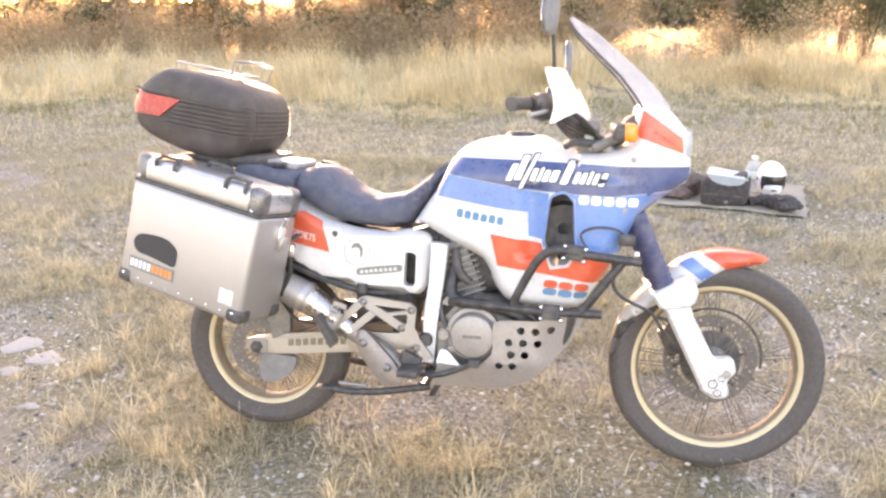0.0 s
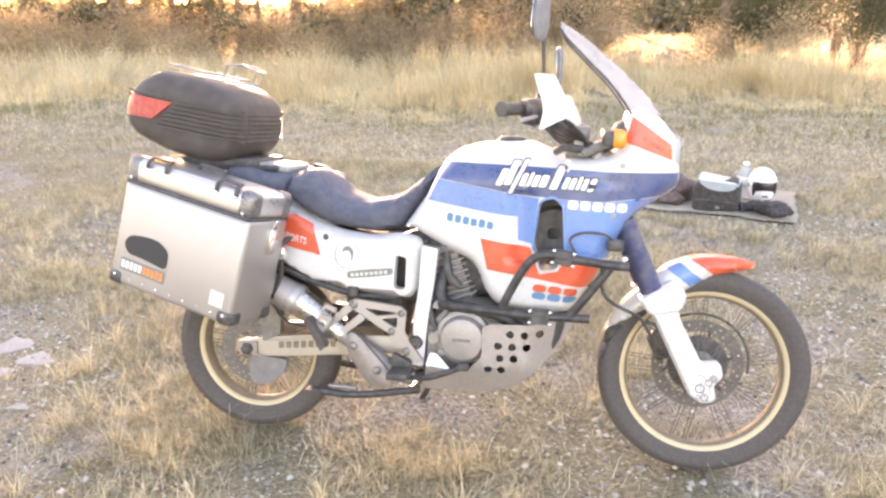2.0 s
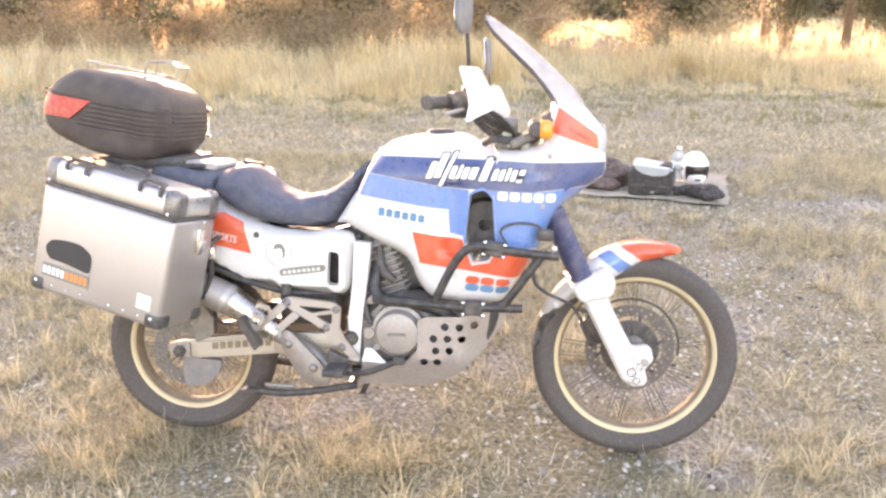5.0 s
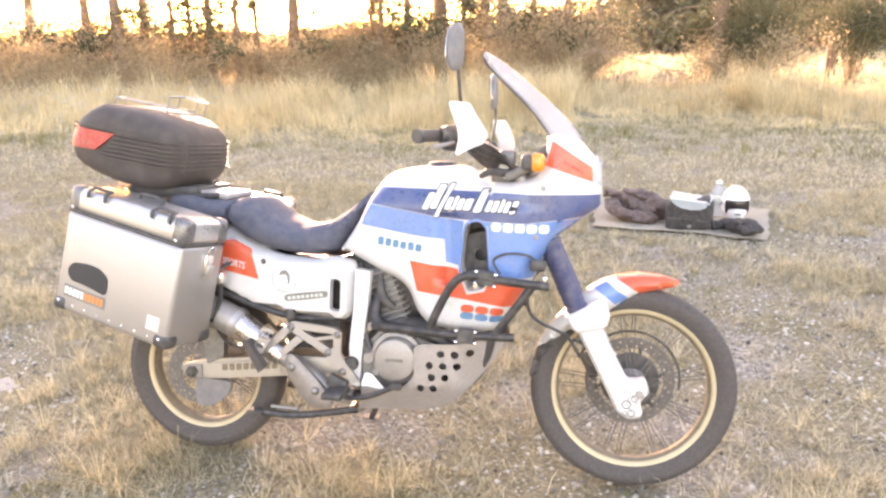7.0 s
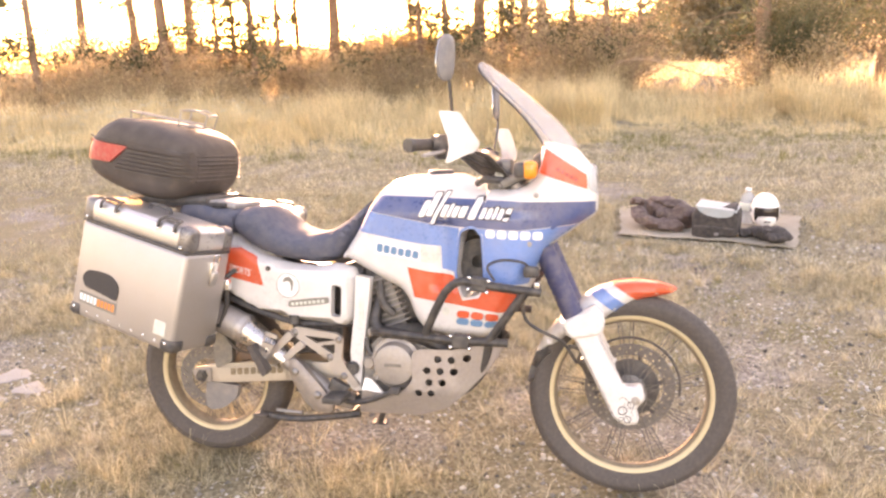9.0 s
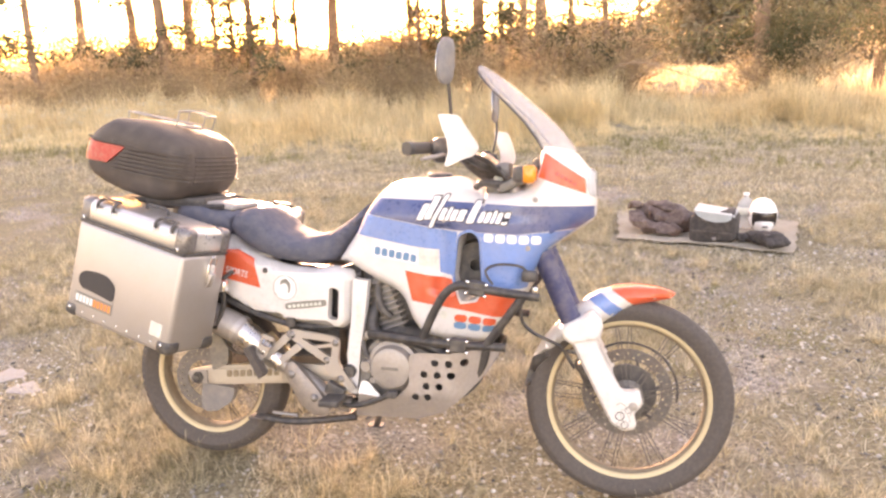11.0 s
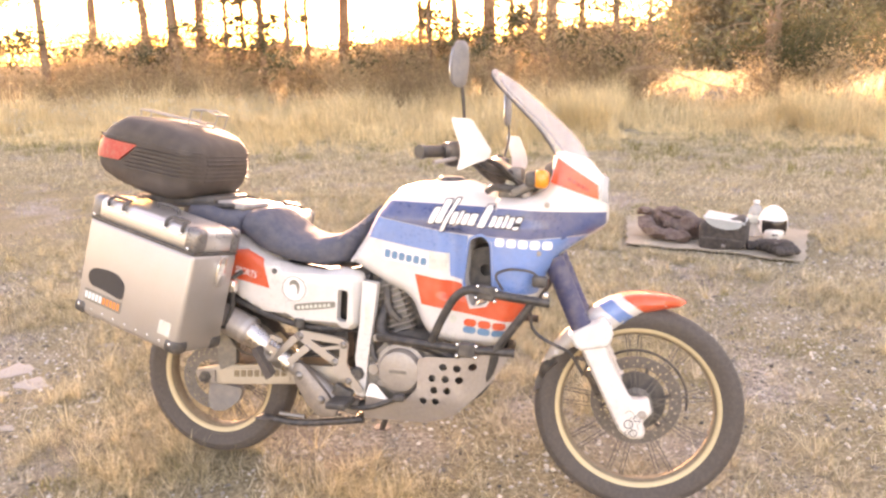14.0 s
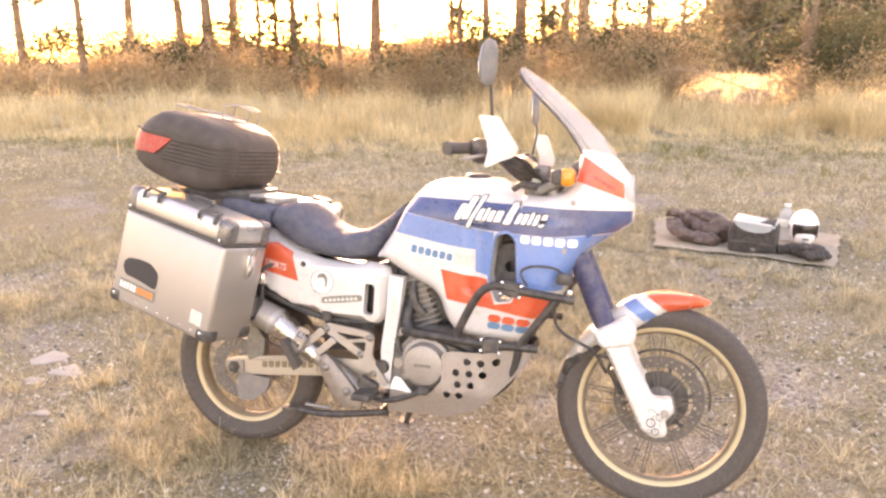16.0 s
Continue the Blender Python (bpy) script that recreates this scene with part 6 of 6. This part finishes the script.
def arching_tufts(count, per, box, height, name, mat, thin, k, label):
    """Single tufts of long thin blades that rise, arch over and hang at the tip."""
    cx, cy = RNG.uniform(box[0], box[1], count), RNG.uniform(box[2], box[3], count)
    keep = (patch(cx, cy, k) > RNG.normal(thin, 0.07, count)) & off_mat(cx, cy) & rim_fade(cx, cy, box)
    keep &= np.hypot(cx + 1.40, cy - 0.42) > 0.26
    cx, cy = cx[keep], cy[keep]
    n = len(cx)
    big = 0.55 + 0.9 * RNG.random(n) ** 2
    i = np.repeat(np.arange(n), RNG.integers(per // 2, per + 1, n))
    t = len(i)
    az = RNG.uniform(0, 6.283, t)
    off = np.abs(RNG.normal(0, 0.016, t)) * big[i]
    x, y = cx[i] + off * np.cos(az), cy[i] + off * np.sin(az)
    az = az + RNG.normal(0, 0.5, t)
    z = ground_height(x, y) - 0.004
    length = height * big[i] * RNG.uniform(0.35, 1.3, t)
    width = 0.0021 * RNG.uniform(0.6, 1.4, t)
    a0 = np.clip(np.abs(RNG.normal(0.55, 0.33, t)), 0.02, 1.3)
    bend = RNG.uniform(0.25, 0.75, t)
    d = np.stack([np.cos(az), np.sin(az)], -1)
    s = np.stack([-d[:, 1], d[:, 0]], -1)
    r, h, rows = np.zeros(t), np.zeros(t), []
    for j, w in enumerate((1.0, 0.85, 0.6, 0.0)):
        q = np.stack([x, y], -1) + d * r[:, None]
        for e in ((0.5, -0.5) if w else (0.0,)):
            rows.append(np.concatenate([q + s * (e * w * width)[:, None], (z + np.maximum(h, 0.0))[:, None]], -1))
        a = np.minimum(a0 + bend * j, 2.1)
        r, h = r + length / 3 * np.sin(a), np.maximum(h + length / 3 * np.cos(a), 0.004)
    v = np.stack(rows, 1).reshape(-1, 3)
    o = 7 * np.arange(t)[:, None]
    quads = np.concatenate([np.array([[0, 1, 3, 2]]) + o, np.array([[2, 3, 5, 4]]) + o])
    tagged(new(name, from_arrays(name, v, np.array([[4, 5, 6]]) + o, mat, quads)), label, "grass", kind="stuff")


def straw(count, box, length, width, name, label, k=0.0):
    """Single dry stems, lying or leaning."""
    x, y = RNG.uniform(box[0], box[1], count), RNG.uniform(box[2], box[3], count)
    keep = (patch(x, y, k) > RNG.normal(0.40, 0.09, count)) & off_mat(x, y)
    keep &= rim_fade(x, y, box)
    x, y = x[keep], y[keep]
    n = len(x)
    me = blades(x, y, RNG.uniform(0, 6.283, n), np.clip(RNG.normal(1.25, 0.25, n), 0.2, 1.52), length * RNG.uniform(0.4, 1.5, n), width * RNG.uniform(0.6, 1.4, n), name, M_STRAW, 0.25)
    tagged(new(name, me), label, "grass", kind="stuff")


NEAR = (-3.4, 4.7, -1.6, 5.5)
MEADOW = (-11.5, 11.0, 5.3, 13.2)
tufts(27000, 15, NEAR, 0.070, "short_dry_grass", M_BLADE, 0.030, 0.85, 0.0024, 0.49, label="short dry straw-coloured grass in patchy tufts")
tufts(12500, 12, NEAR, 0.05, "short_green_grass", M_GREEN, 0.028, 0.75, 0.0024, 0.57, 5, label="low green grass between the dry tufts")
tufts(7200, 20, NEAR, 0.14, "long_dry_tufts", M_BLADE, 0.026, 0.9, 0.0021, 0.60, 0, label="longer pale dry grass tufts near the wheels")
arching_tufts(3000, 60, NEAR, 0.16, "arching_grass_tufts", M_TUFT, 0.47, 0, "arching pale green-yellow grass tufts on gravel")
arching_tufts(1000, 40, NEAR, 0.15, "arching_straw_tufts", M_STRAW, 0.50, 3, "arching bleached grass tufts on gravel")
straw(60000, NEAR, 0.095, 0.0025, "straw_litter", "bleached dry stems lying over gravel")
tufts(15000, 13, MEADOW, 0.070, "meadow_dry_grass", M_TUFT, 0.09, 1.15, 0.0068, 0.34, 2, label="trampled dry meadow grass")
straw(38000, MEADOW, 0.15, 0.0056, "meadow_straw", "pale stems flattened over the meadow", 2)
tufts(5500, 12, (-11.5, 11.0, 7.6, 13.4), 0.16, "meadow_green_grass", M_GREEN, 0.07, 0.7, 0.0068, 0.55, 8, label="green meadow grass among dry stems")
tufts(19000, 10, (-6.9, 8.2, -6.0, 6.7), 0.085, "fringe_dry_grass", M_BLADE, 0.045, 0.95, 0.0042, 0.44, 0, label="short dry grass round the gravel patch", hole=(-2.9, 4.2, -1.0, 12))
tufts(8000, 8, (-17, 18, -12, 12.8), 0.10, "outlying_dry_grass", M_BLADE, 0.07, 0.95, 0.007, 0.46, 2, label="sparse dry grass round the clearing", hole=(-5.9, 7.2, -5.0, 12.8))


def tall_band(count, per, where, height, name, width=0.005, label="", ramp=None):
    x, y = where(count)
    clump = noise(x, y, 1.1, 3) * 0.6 + noise(x, y, 0.4, 4) * 0.4
    keep = clump > RNG.normal(0.30, 0.08, count)
    x, y, clump = x[keep], y[keep], clump[keep]
    n = len(x)
    i = np.repeat(np.arange(n), per)
    t = len(i)
    grow = np.ones(n) if ramp is None else np.clip((y - ramp(x) + 1.3) / 3.6, 0.16, 1)
    if ramp is not None:
        grow = grow * np.where(x > 1.0, 0.55 + 0.5 * np.exp(-((x - 4.9) / 1.1) ** 2), 1.0)
    size = (RNG.uniform(0.6, 1.2, n) * (0.2 + 1.25 * clump) * grow)[i]
    az = RNG.uniform(0, 6.283, t)
    wind = (6.283 * noise(x, y, 1.6, 6))[i]
    sway = np.where(RNG.random(t) < 0.65, wind + RNG.normal(0, 0.5, t), az)
    off = np.abs(RNG.normal(0, 0.09, t))
    flat = (0.15 + 0.75 * noise(x, y, 0.8, 9))[i]
    lean = np.clip(np.abs(RNG.normal(flat, 0.35, t)), 0.0, 1.45)
    me = blades(x[i] + off * np.cos(az), y[i] + off * np.sin(az), sway, lean, height * size * RNG.uniform(0.45, 1.3, t), width * RNG.uniform(0.6, 1.4, t), name, M_TALL, 0.75)
    tagged(new(name, me), label, "grass", kind="stuff")


def edge_line(x):
    return 11.1 + 0.8 * np.sin(0.6 * x + 0.5) + 0.5 * np.sin(1.6 * x) + np.where(x > 1.2, 1.5, 0) + np.where(x < -6.0, -0.28 * (-6.0 - x), 0)


def band_a(n):
    x = RNG.uniform(-18, 13, n)
    return x, edge_line(x) - 1.5 + 8.5 * RNG.random(n) ** 1.2


def band_b(n):
    return RNG.uniform(-34, 42, n), RNG.uniform(19, 60, n)


tall_band(8000, 19, band_a, 1.12, "tall_dry_grass", 0.0082, "tall golden dry grass along the wood's edge", edge_line)
tall_band(7500, 10, band_b, 0.75, "far_meadow_grass", 0.022, label="sunlit golden meadow grass beyond the trees")


# trees
def limb(pts, r, mat=M_BARK, seg=7):
    return tube(pts, r, mat, seg, 3)


def scatter_leaves(centres, per, spread, size, mat, name, long=2.2):
    c = np.repeat(np.asarray(centres, float), per, 0)
    n = len(c)
    c = c + RNG.normal(0, 1, (n, 3)) * np.array(spread)
    a = RNG.normal(0, 1, (n, 3))
    a /= np.linalg.norm(a, axis=1)[:, None]
    b = np.cross(a, RNG.normal(0, 1, (n, 3)))
    b /= np.linalg.norm(b, axis=1)[:, None] + 1e-9
    s = size * RNG.uniform(0.5, 1.4, n)[:, None]
    v = np.stack([c - a * s * long / 2, c + b * s * 0.5, c + a * s * long / 2, c - b * s * 0.5], 1).reshape(-1, 3)
    q = np.arange(4)[None] + 4 * np.arange(n)[:, None]
    return from_arrays(name, v, np.zeros((0, 3), int), mat, q)


def pine(seed, height=8.0, r=0.13, dead=12, live=26, low=3.0):
    rnd = random.Random(seed)
    tree = thing("pine_tree", "slender pine with rough brown trunk and bare lower branches", "tree", group="pines at the wood's edge")
    lx, ly = rnd.uniform(-0.25, 0.25), rnd.uniform(-0.25, 0.25)
    spine = [(lx * (f ** 1.5) + 0.06 * math.sin(5 * f + seed), ly * f + 0.05 * math.cos(4 * f + seed), height * f - 0.12) for f in (0, 0.12, 0.25, 0.4, 0.6, 0.8, 1.0)]
    part("trunk", tube(spine, (r, r * 0.25), M_BARK, 12, 4), tree)
    flare = tube([(spine[0][0], spine[0][1], -0.12), (spine[0][0], spine[0][1], 0.22)], (r * 1.5, r * 0.98), M_BARK, 12, 1)
    part("root_flare", flare, tree)

    def along(z):
        for a, b in zip(spine, spine[1:]):
            if a[2] <= z <= b[2]:
                return Vector(a).lerp(Vector(b), (z - a[2]) / (b[2] - a[2]))
        return Vector(spine[-1])

    sprays = []
    for i in range(dead):
        twigs = []
        z = rnd.uniform(0.5, low + 0.4) if i % 2 else rnd.uniform(1.2, min(low, 2.6) + 0.3)
        a = rnd.uniform(0, 6.28)
        ln = rnd.uniform(0.4, 1.5)
        p = along(z)
        d = Vector((math.cos(a), math.sin(a), rnd.uniform(-0.25, 0.3)))
        q = p + d * ln * 0.5 + Vector((0, 0, rnd.uniform(-0.10, 0.08)))
        e = p + d * ln + Vector((0, 0, rnd.uniform(-0.25, 0.2)))
        twigs.append(tube([p, q, e], (0.017, 0.004), M_TWIG, 5, 3))
        for _ in range(6):
            s = p.lerp(e, rnd.uniform(0.3, 1.0))
            w = s + Vector((rnd.uniform(-0.35, 0.35), rnd.uniform(-0.35, 0.35), rnd.uniform(-0.2, 0.25)))
            twigs.append(tube([s, w], (0.0065, 0.002), M_TWIG, 4, 1))
            if i % 7 == 0:
                sprays += [tuple(w), tuple(s.lerp(w, 0.6))]
        part("dead_branch", join(*twigs), tree)
    clumps = []
    for i in range(live):
        f = i / (live - 1)
        z = low + (height - low) * f * 0.98
        a = i * 2.4 + rnd.uniform(-0.5, 0.5)
        ln = (1.9 - 1.5 * f) * rnd.uniform(0.6, 1.15)
        p = along(z)
        e = p + Vector((math.cos(a) * ln, math.sin(a) * ln, rnd.uniform(-0.1, 0.35)))
        part("limb", tube([p, p.lerp(e, 0.5) + Vector((0, 0, -0.06)), e], (0.028 * (1.2 - f), 0.006), M_BARK, 5, 2), tree)
        for k in range(5):
            clumps.append(tuple(p.lerp(e, 0.35 + 0.17 * k) + Vector((rnd.uniform(-0.22, 0.22), rnd.uniform(-0.22, 0.22), rnd.uniform(-0.08, 0.2)))))
    part("crown", scatter_leaves(clumps + sprays, 16, (0.16, 0.16, 0.08), 0.040, M_NEEDLE, "crown", 4.0), tree, "dark green needle clumps with gaps")
    return tree


PINES = [pine(1, 8.5, 0.13, 22, 24, 3.1), pine(2, 7.5, 0.10, 24, 24, 2.8), pine(3, 9.0, 0.16, 20, 24, 3.3), pine(4, 6.5, 0.075, 26, 20, 2.9), pine(5, 6.8, 0.10, 12, 40, 0.75)]
SPOTS = [(-16.02, 17.2, 1), (-15.05, 20.8, 0), (-13.63, 20.2, 2), (-13.13, 21.1, 1), (-11.93, 20.7, 3), (-11.5, 21.2, 3), (-10.65, 20.6, 1), (-9.85, 20.8, 3), (-9.57, 21.5, 3), (-8.48, 22.2, 2), (-5.36, 21.0, 3), (-4.9, 20.4, 3), (-4.24, 20.6, 1), (-3.4, 21.1, 2), (-2.71, 21.3, 3), (-1.95, 21.1, 1),
         (-1.38, 21.4, 2), (-0.73, 23.0, 1), (0.49, 22.1, 4), (-3.15, 29.1, 0), (-19.94, 24.3, 2), (-20.66, 19.5, 0), (4.46, 19.4, 2), (8.94, 25.7, 0), (10.45, 22.6, 1), (13.15, 28.5, 4), (-18.39, 29.7, 1), (-6.68, 36.5, 3), (1.35, 35.4, 4)]
_used = set()
for _i, (_x, _y, _k) in enumerate(SPOTS):
    _m = pose(_x, _y, float(ground_height(_x, _y)), 0, 0, (_i * 67) % 360)
    if _k not in _used:
        _used.add(_k)
        PINES[_k].matrix_basis = _m @ Matrix.Diagonal((1.4, 1.4, 1.4, 1))
    else:
        copy_thing(PINES[_k], _m)


def shrub(seed, width, height, leafy=1.0, mat=M_LEAF, name="shrub", label="brownish dry shrub with thin twigs"):
    rnd = random.Random(seed)
    s = thing(name, label, "shrub", group="undergrowth shrubs")
    tips = []
    for i in range(22):
        stems = []
        a = rnd.uniform(0, 6.28)
        reach = width * rnd.uniform(0.15, 0.55)
        top = Vector((math.cos(a) * reach, math.sin(a) * reach, height * rnd.uniform(0.5, 1.05)))
        root = Vector((math.cos(a) * 0.08, math.sin(a) * 0.08, -0.05))
        kn = root.lerp(top, 0.5) + Vector((rnd.uniform(-0.1, 0.1), rnd.uniform(-0.1, 0.1), 0.08))
        stems.append(tube([root, kn, top], (0.012, 0.003), M_TWIG, 4, 2))
        for k in range(5):
            p = kn.lerp(top, rnd.uniform(0, 1))
            e = p + Vector((rnd.uniform(-0.3, 0.3), rnd.uniform(-0.3, 0.3), rnd.uniform(0.0, 0.3)))
            stems.append(tube([p, e], (0.005, 0.002), M_TWIG, 3, 1))
            tips += [tuple(p), tuple(e), tuple(p.lerp(e, 0.5))]
        part("stem", join(*stems), s)
    part("foliage", scatter_leaves(tips, max(3, int(13 * leafy)), (0.16, 0.16, 0.14), 0.022, mat, "foliage", 2.4), s)
    return s


SHRUBS = [shrub(1, 1.8, 0.95, 0.75), shrub(2, 1.5, 1.4, 0.5), shrub(3, 2.0, 0.75, 0.9), shrub(9, 1.5, 1.9, 3.0, M_NEEDLE, "green_bush", "dense green bush beside a pine trunk")]
BUSHES = [(-14.47, 15.9, 2), (-16.34, 16.1, 0), (-12.87, 17.0, 0), (-11.83, 18.4, 1), (-10.36, 17.8, 2), (-9.77, 19.9, 2), (-7.38, 20.0, 2), (-5.72, 18.0, 2), (-4.39, 18.5, 0), (-2.99, 18.3, 1), (-1.76, 18.8, 2), (-0.66, 19.4, 1), (0.46, 20.1, 0), (0.9, 21.3, 1),
          (-15.35, 23.8, 1), (-11.2, 25.5, 0), (-5.74, 26.0, 1), (-1.44, 27.0, 0), (5.40, 19.5, 3), (5.05, 18.8, 2), (8.44, 22.0, 3), (11.18, 21.2, 3), (-18.53, 17.1, 1), (-17.29, 14.9, 2), (-14.9, 29.9, 3), (-10.56, 33.1, 3), (-4.74, 32.5, 3), (-0.32, 32.1, 3)]
_rnd = random.Random(21)
BUSHES += [(_rnd.uniform(-22, -10), _rnd.uniform(18.5, 27), _rnd.choice((0, 1, 1, 2))) for _ in range(20)]
BUSHES += [(_rnd.uniform(-6.2, 0.9), _rnd.uniform(19.7, 30), _rnd.choice((0, 1, 1, 2))) for _ in range(20)]
BUSHES += [(_rnd.uniform(-9.8, -6.2), _rnd.uniform(19.2, 27), _rnd.choice((0, 2))) for _ in range(3)]
_used = set()
for _i, (_x, _y, _k) in enumerate(BUSHES):
    _m = pose(_x, _y, float(ground_height(_x, _y)), 0, 0, (_i * 101) % 360) @ Matrix.Diagonal((*[1.0 if _k == 3 or _y < 18.7 else 1.15 + (0.6 if _x < -10.5 else 0.4) * ((_i * 37) % 10) / 10] * 3, 1))
    if _k not in _used:
        _used.add(_k)
        SHRUBS[_k].matrix_basis = _m @ Matrix.Diagonal((1.4, 1.4, 1.4, 1))
    else:
        copy_thing(SHRUBS[_k], _m)


def dead_bough():
    """A long bare bough sagging to the grass, with side twigs."""
    rnd = random.Random(31)
    b = thing("dead_bough", "bare grey-brown bough sagging into tall grass", "branch", pose(0.9, 18.6, float(ground_height(0.9, 18.6))))
    spine = [Vector(p) for p in ((-0.75, 0.7, -0.1), (-0.55, 0.6, 0.55), (-0.05, 0.35, 1.02), (0.6, 0.1, 1.10), (1.3, -0.02, 0.92), (2.0, -0.1, 0.68), (2.7, -0.12, 0.50))]
    part("stem", tube(spine, (0.034, 0.005), M_TWIG, 8, 4), b)
    twigs = []
    for i in range(30):
        f = 1.5 + 4.4 * i / 29
        p = spine[int(f)].lerp(spine[int(f) + 1], f % 1)
        e = p + Vector((rnd.uniform(0.1, 0.7), rnd.uniform(-0.4, 0.4), rnd.uniform(-0.4, 0.35)))
        twigs.append(tube([p, p.lerp(e, 0.5) + Vector((0, 0, rnd.uniform(-0.05, 0.10))), e], (0.010, 0.003), M_TWIG, 5, 3))
        for _ in range(7):
            a = p.lerp(e, rnd.uniform(0.25, 1.0))
            twigs.append(tube([a, a + Vector((rnd.uniform(-0.05, 0.3), rnd.uniform(-0.2, 0.2), rnd.uniform(-0.22, 0.16)))], (0.006, 0.002), M_TWIG, 4, 1))
    tagged(part("brushwood", join(*twigs), b), kind="stuff")


dead_bough()


def seed_heads(count):
    """Dry umbels: thin stems with pale flat heads among the tall grass."""
    x, y = RNG.uniform(-13.5, -5.6, count), RNG.uniform(6.8, 14.5, count)
    keep = (y > 0.55 * -x + 3.0) & (noise(x, y, 1.3, 14) > 0.42)
    x, y = x[keep], y[keep]
    z = ground_height(x, y)
    h = RNG.uniform(0.35, 0.75, len(x))
    heads = np.stack([x, y, z + h], -1)
    leaf = scatter_leaves(heads, 22, (0.040, 0.040, 0.010), 0.011, M_STICK_P, "seed_heads", 1.3)
    stems = blades(x, y, RNG.uniform(0, 6.283, len(x)), np.full(len(x), 0.04), h * 1.02, np.full(len(x), 0.007), "umbel_stems", M_TALL, 0.02)
    tagged(new("seed_heads", leaf), "pale dry flower heads among tall grass", "flowers", kind="stuff")
    tagged(new("umbel_stems", stems), "thin dry flower stems", "flowers", kind="stuff")


seed_heads(420)


def far_woods():
    """Distant wood: many clumps of foliage on a ridge, thinning towards the sky. Distance haze is put into their
    colour.
    """
    c = []
    for x0, x1, y0, y1, top, n in ((3, 90, 62, 84, 12, 3600), (-115, -10, 130, 165, 3.9, 2400), (-10, 5, 95, 120, 6.0, 500), (90, 175, 40, 90, 12, 500), (-190, -110, 60, 130, 8, 320), (-130, 130, -70, -45, 6, 420), (-95, -70, -45, 45, 7, 220), (75, 100, -45, 35, 7, 220)):
        for _ in range(n):
            x, y = RNG.uniform(x0, x1), RNG.uniform(y0, y1)
            h = top * (0.72 + 0.28 * math.sin(x * 0.55) * math.sin(x * 0.21 + 1)) * RNG.uniform(0.75, 1.1)
            c.append((x, y, h * RNG.random() ** 0.75))
    near = [q for q in c if 0 < q[0] < 62 and 60 < q[1] < 90]
    rest = [q for q in c if not (0 < q[0] < 62 and 60 < q[1] < 90)]
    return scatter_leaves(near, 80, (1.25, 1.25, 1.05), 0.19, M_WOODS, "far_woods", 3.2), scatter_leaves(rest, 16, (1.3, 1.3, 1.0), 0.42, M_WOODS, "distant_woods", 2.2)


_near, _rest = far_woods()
tagged(new("far_woods", _near), "distant pine wood behind the meadow, needles painted paler for haze", "woods", kind="stuff")
tagged(new("distant_woods", _rest), "low line of trees on the horizon, painted paler for haze", "woods", kind="stuff")
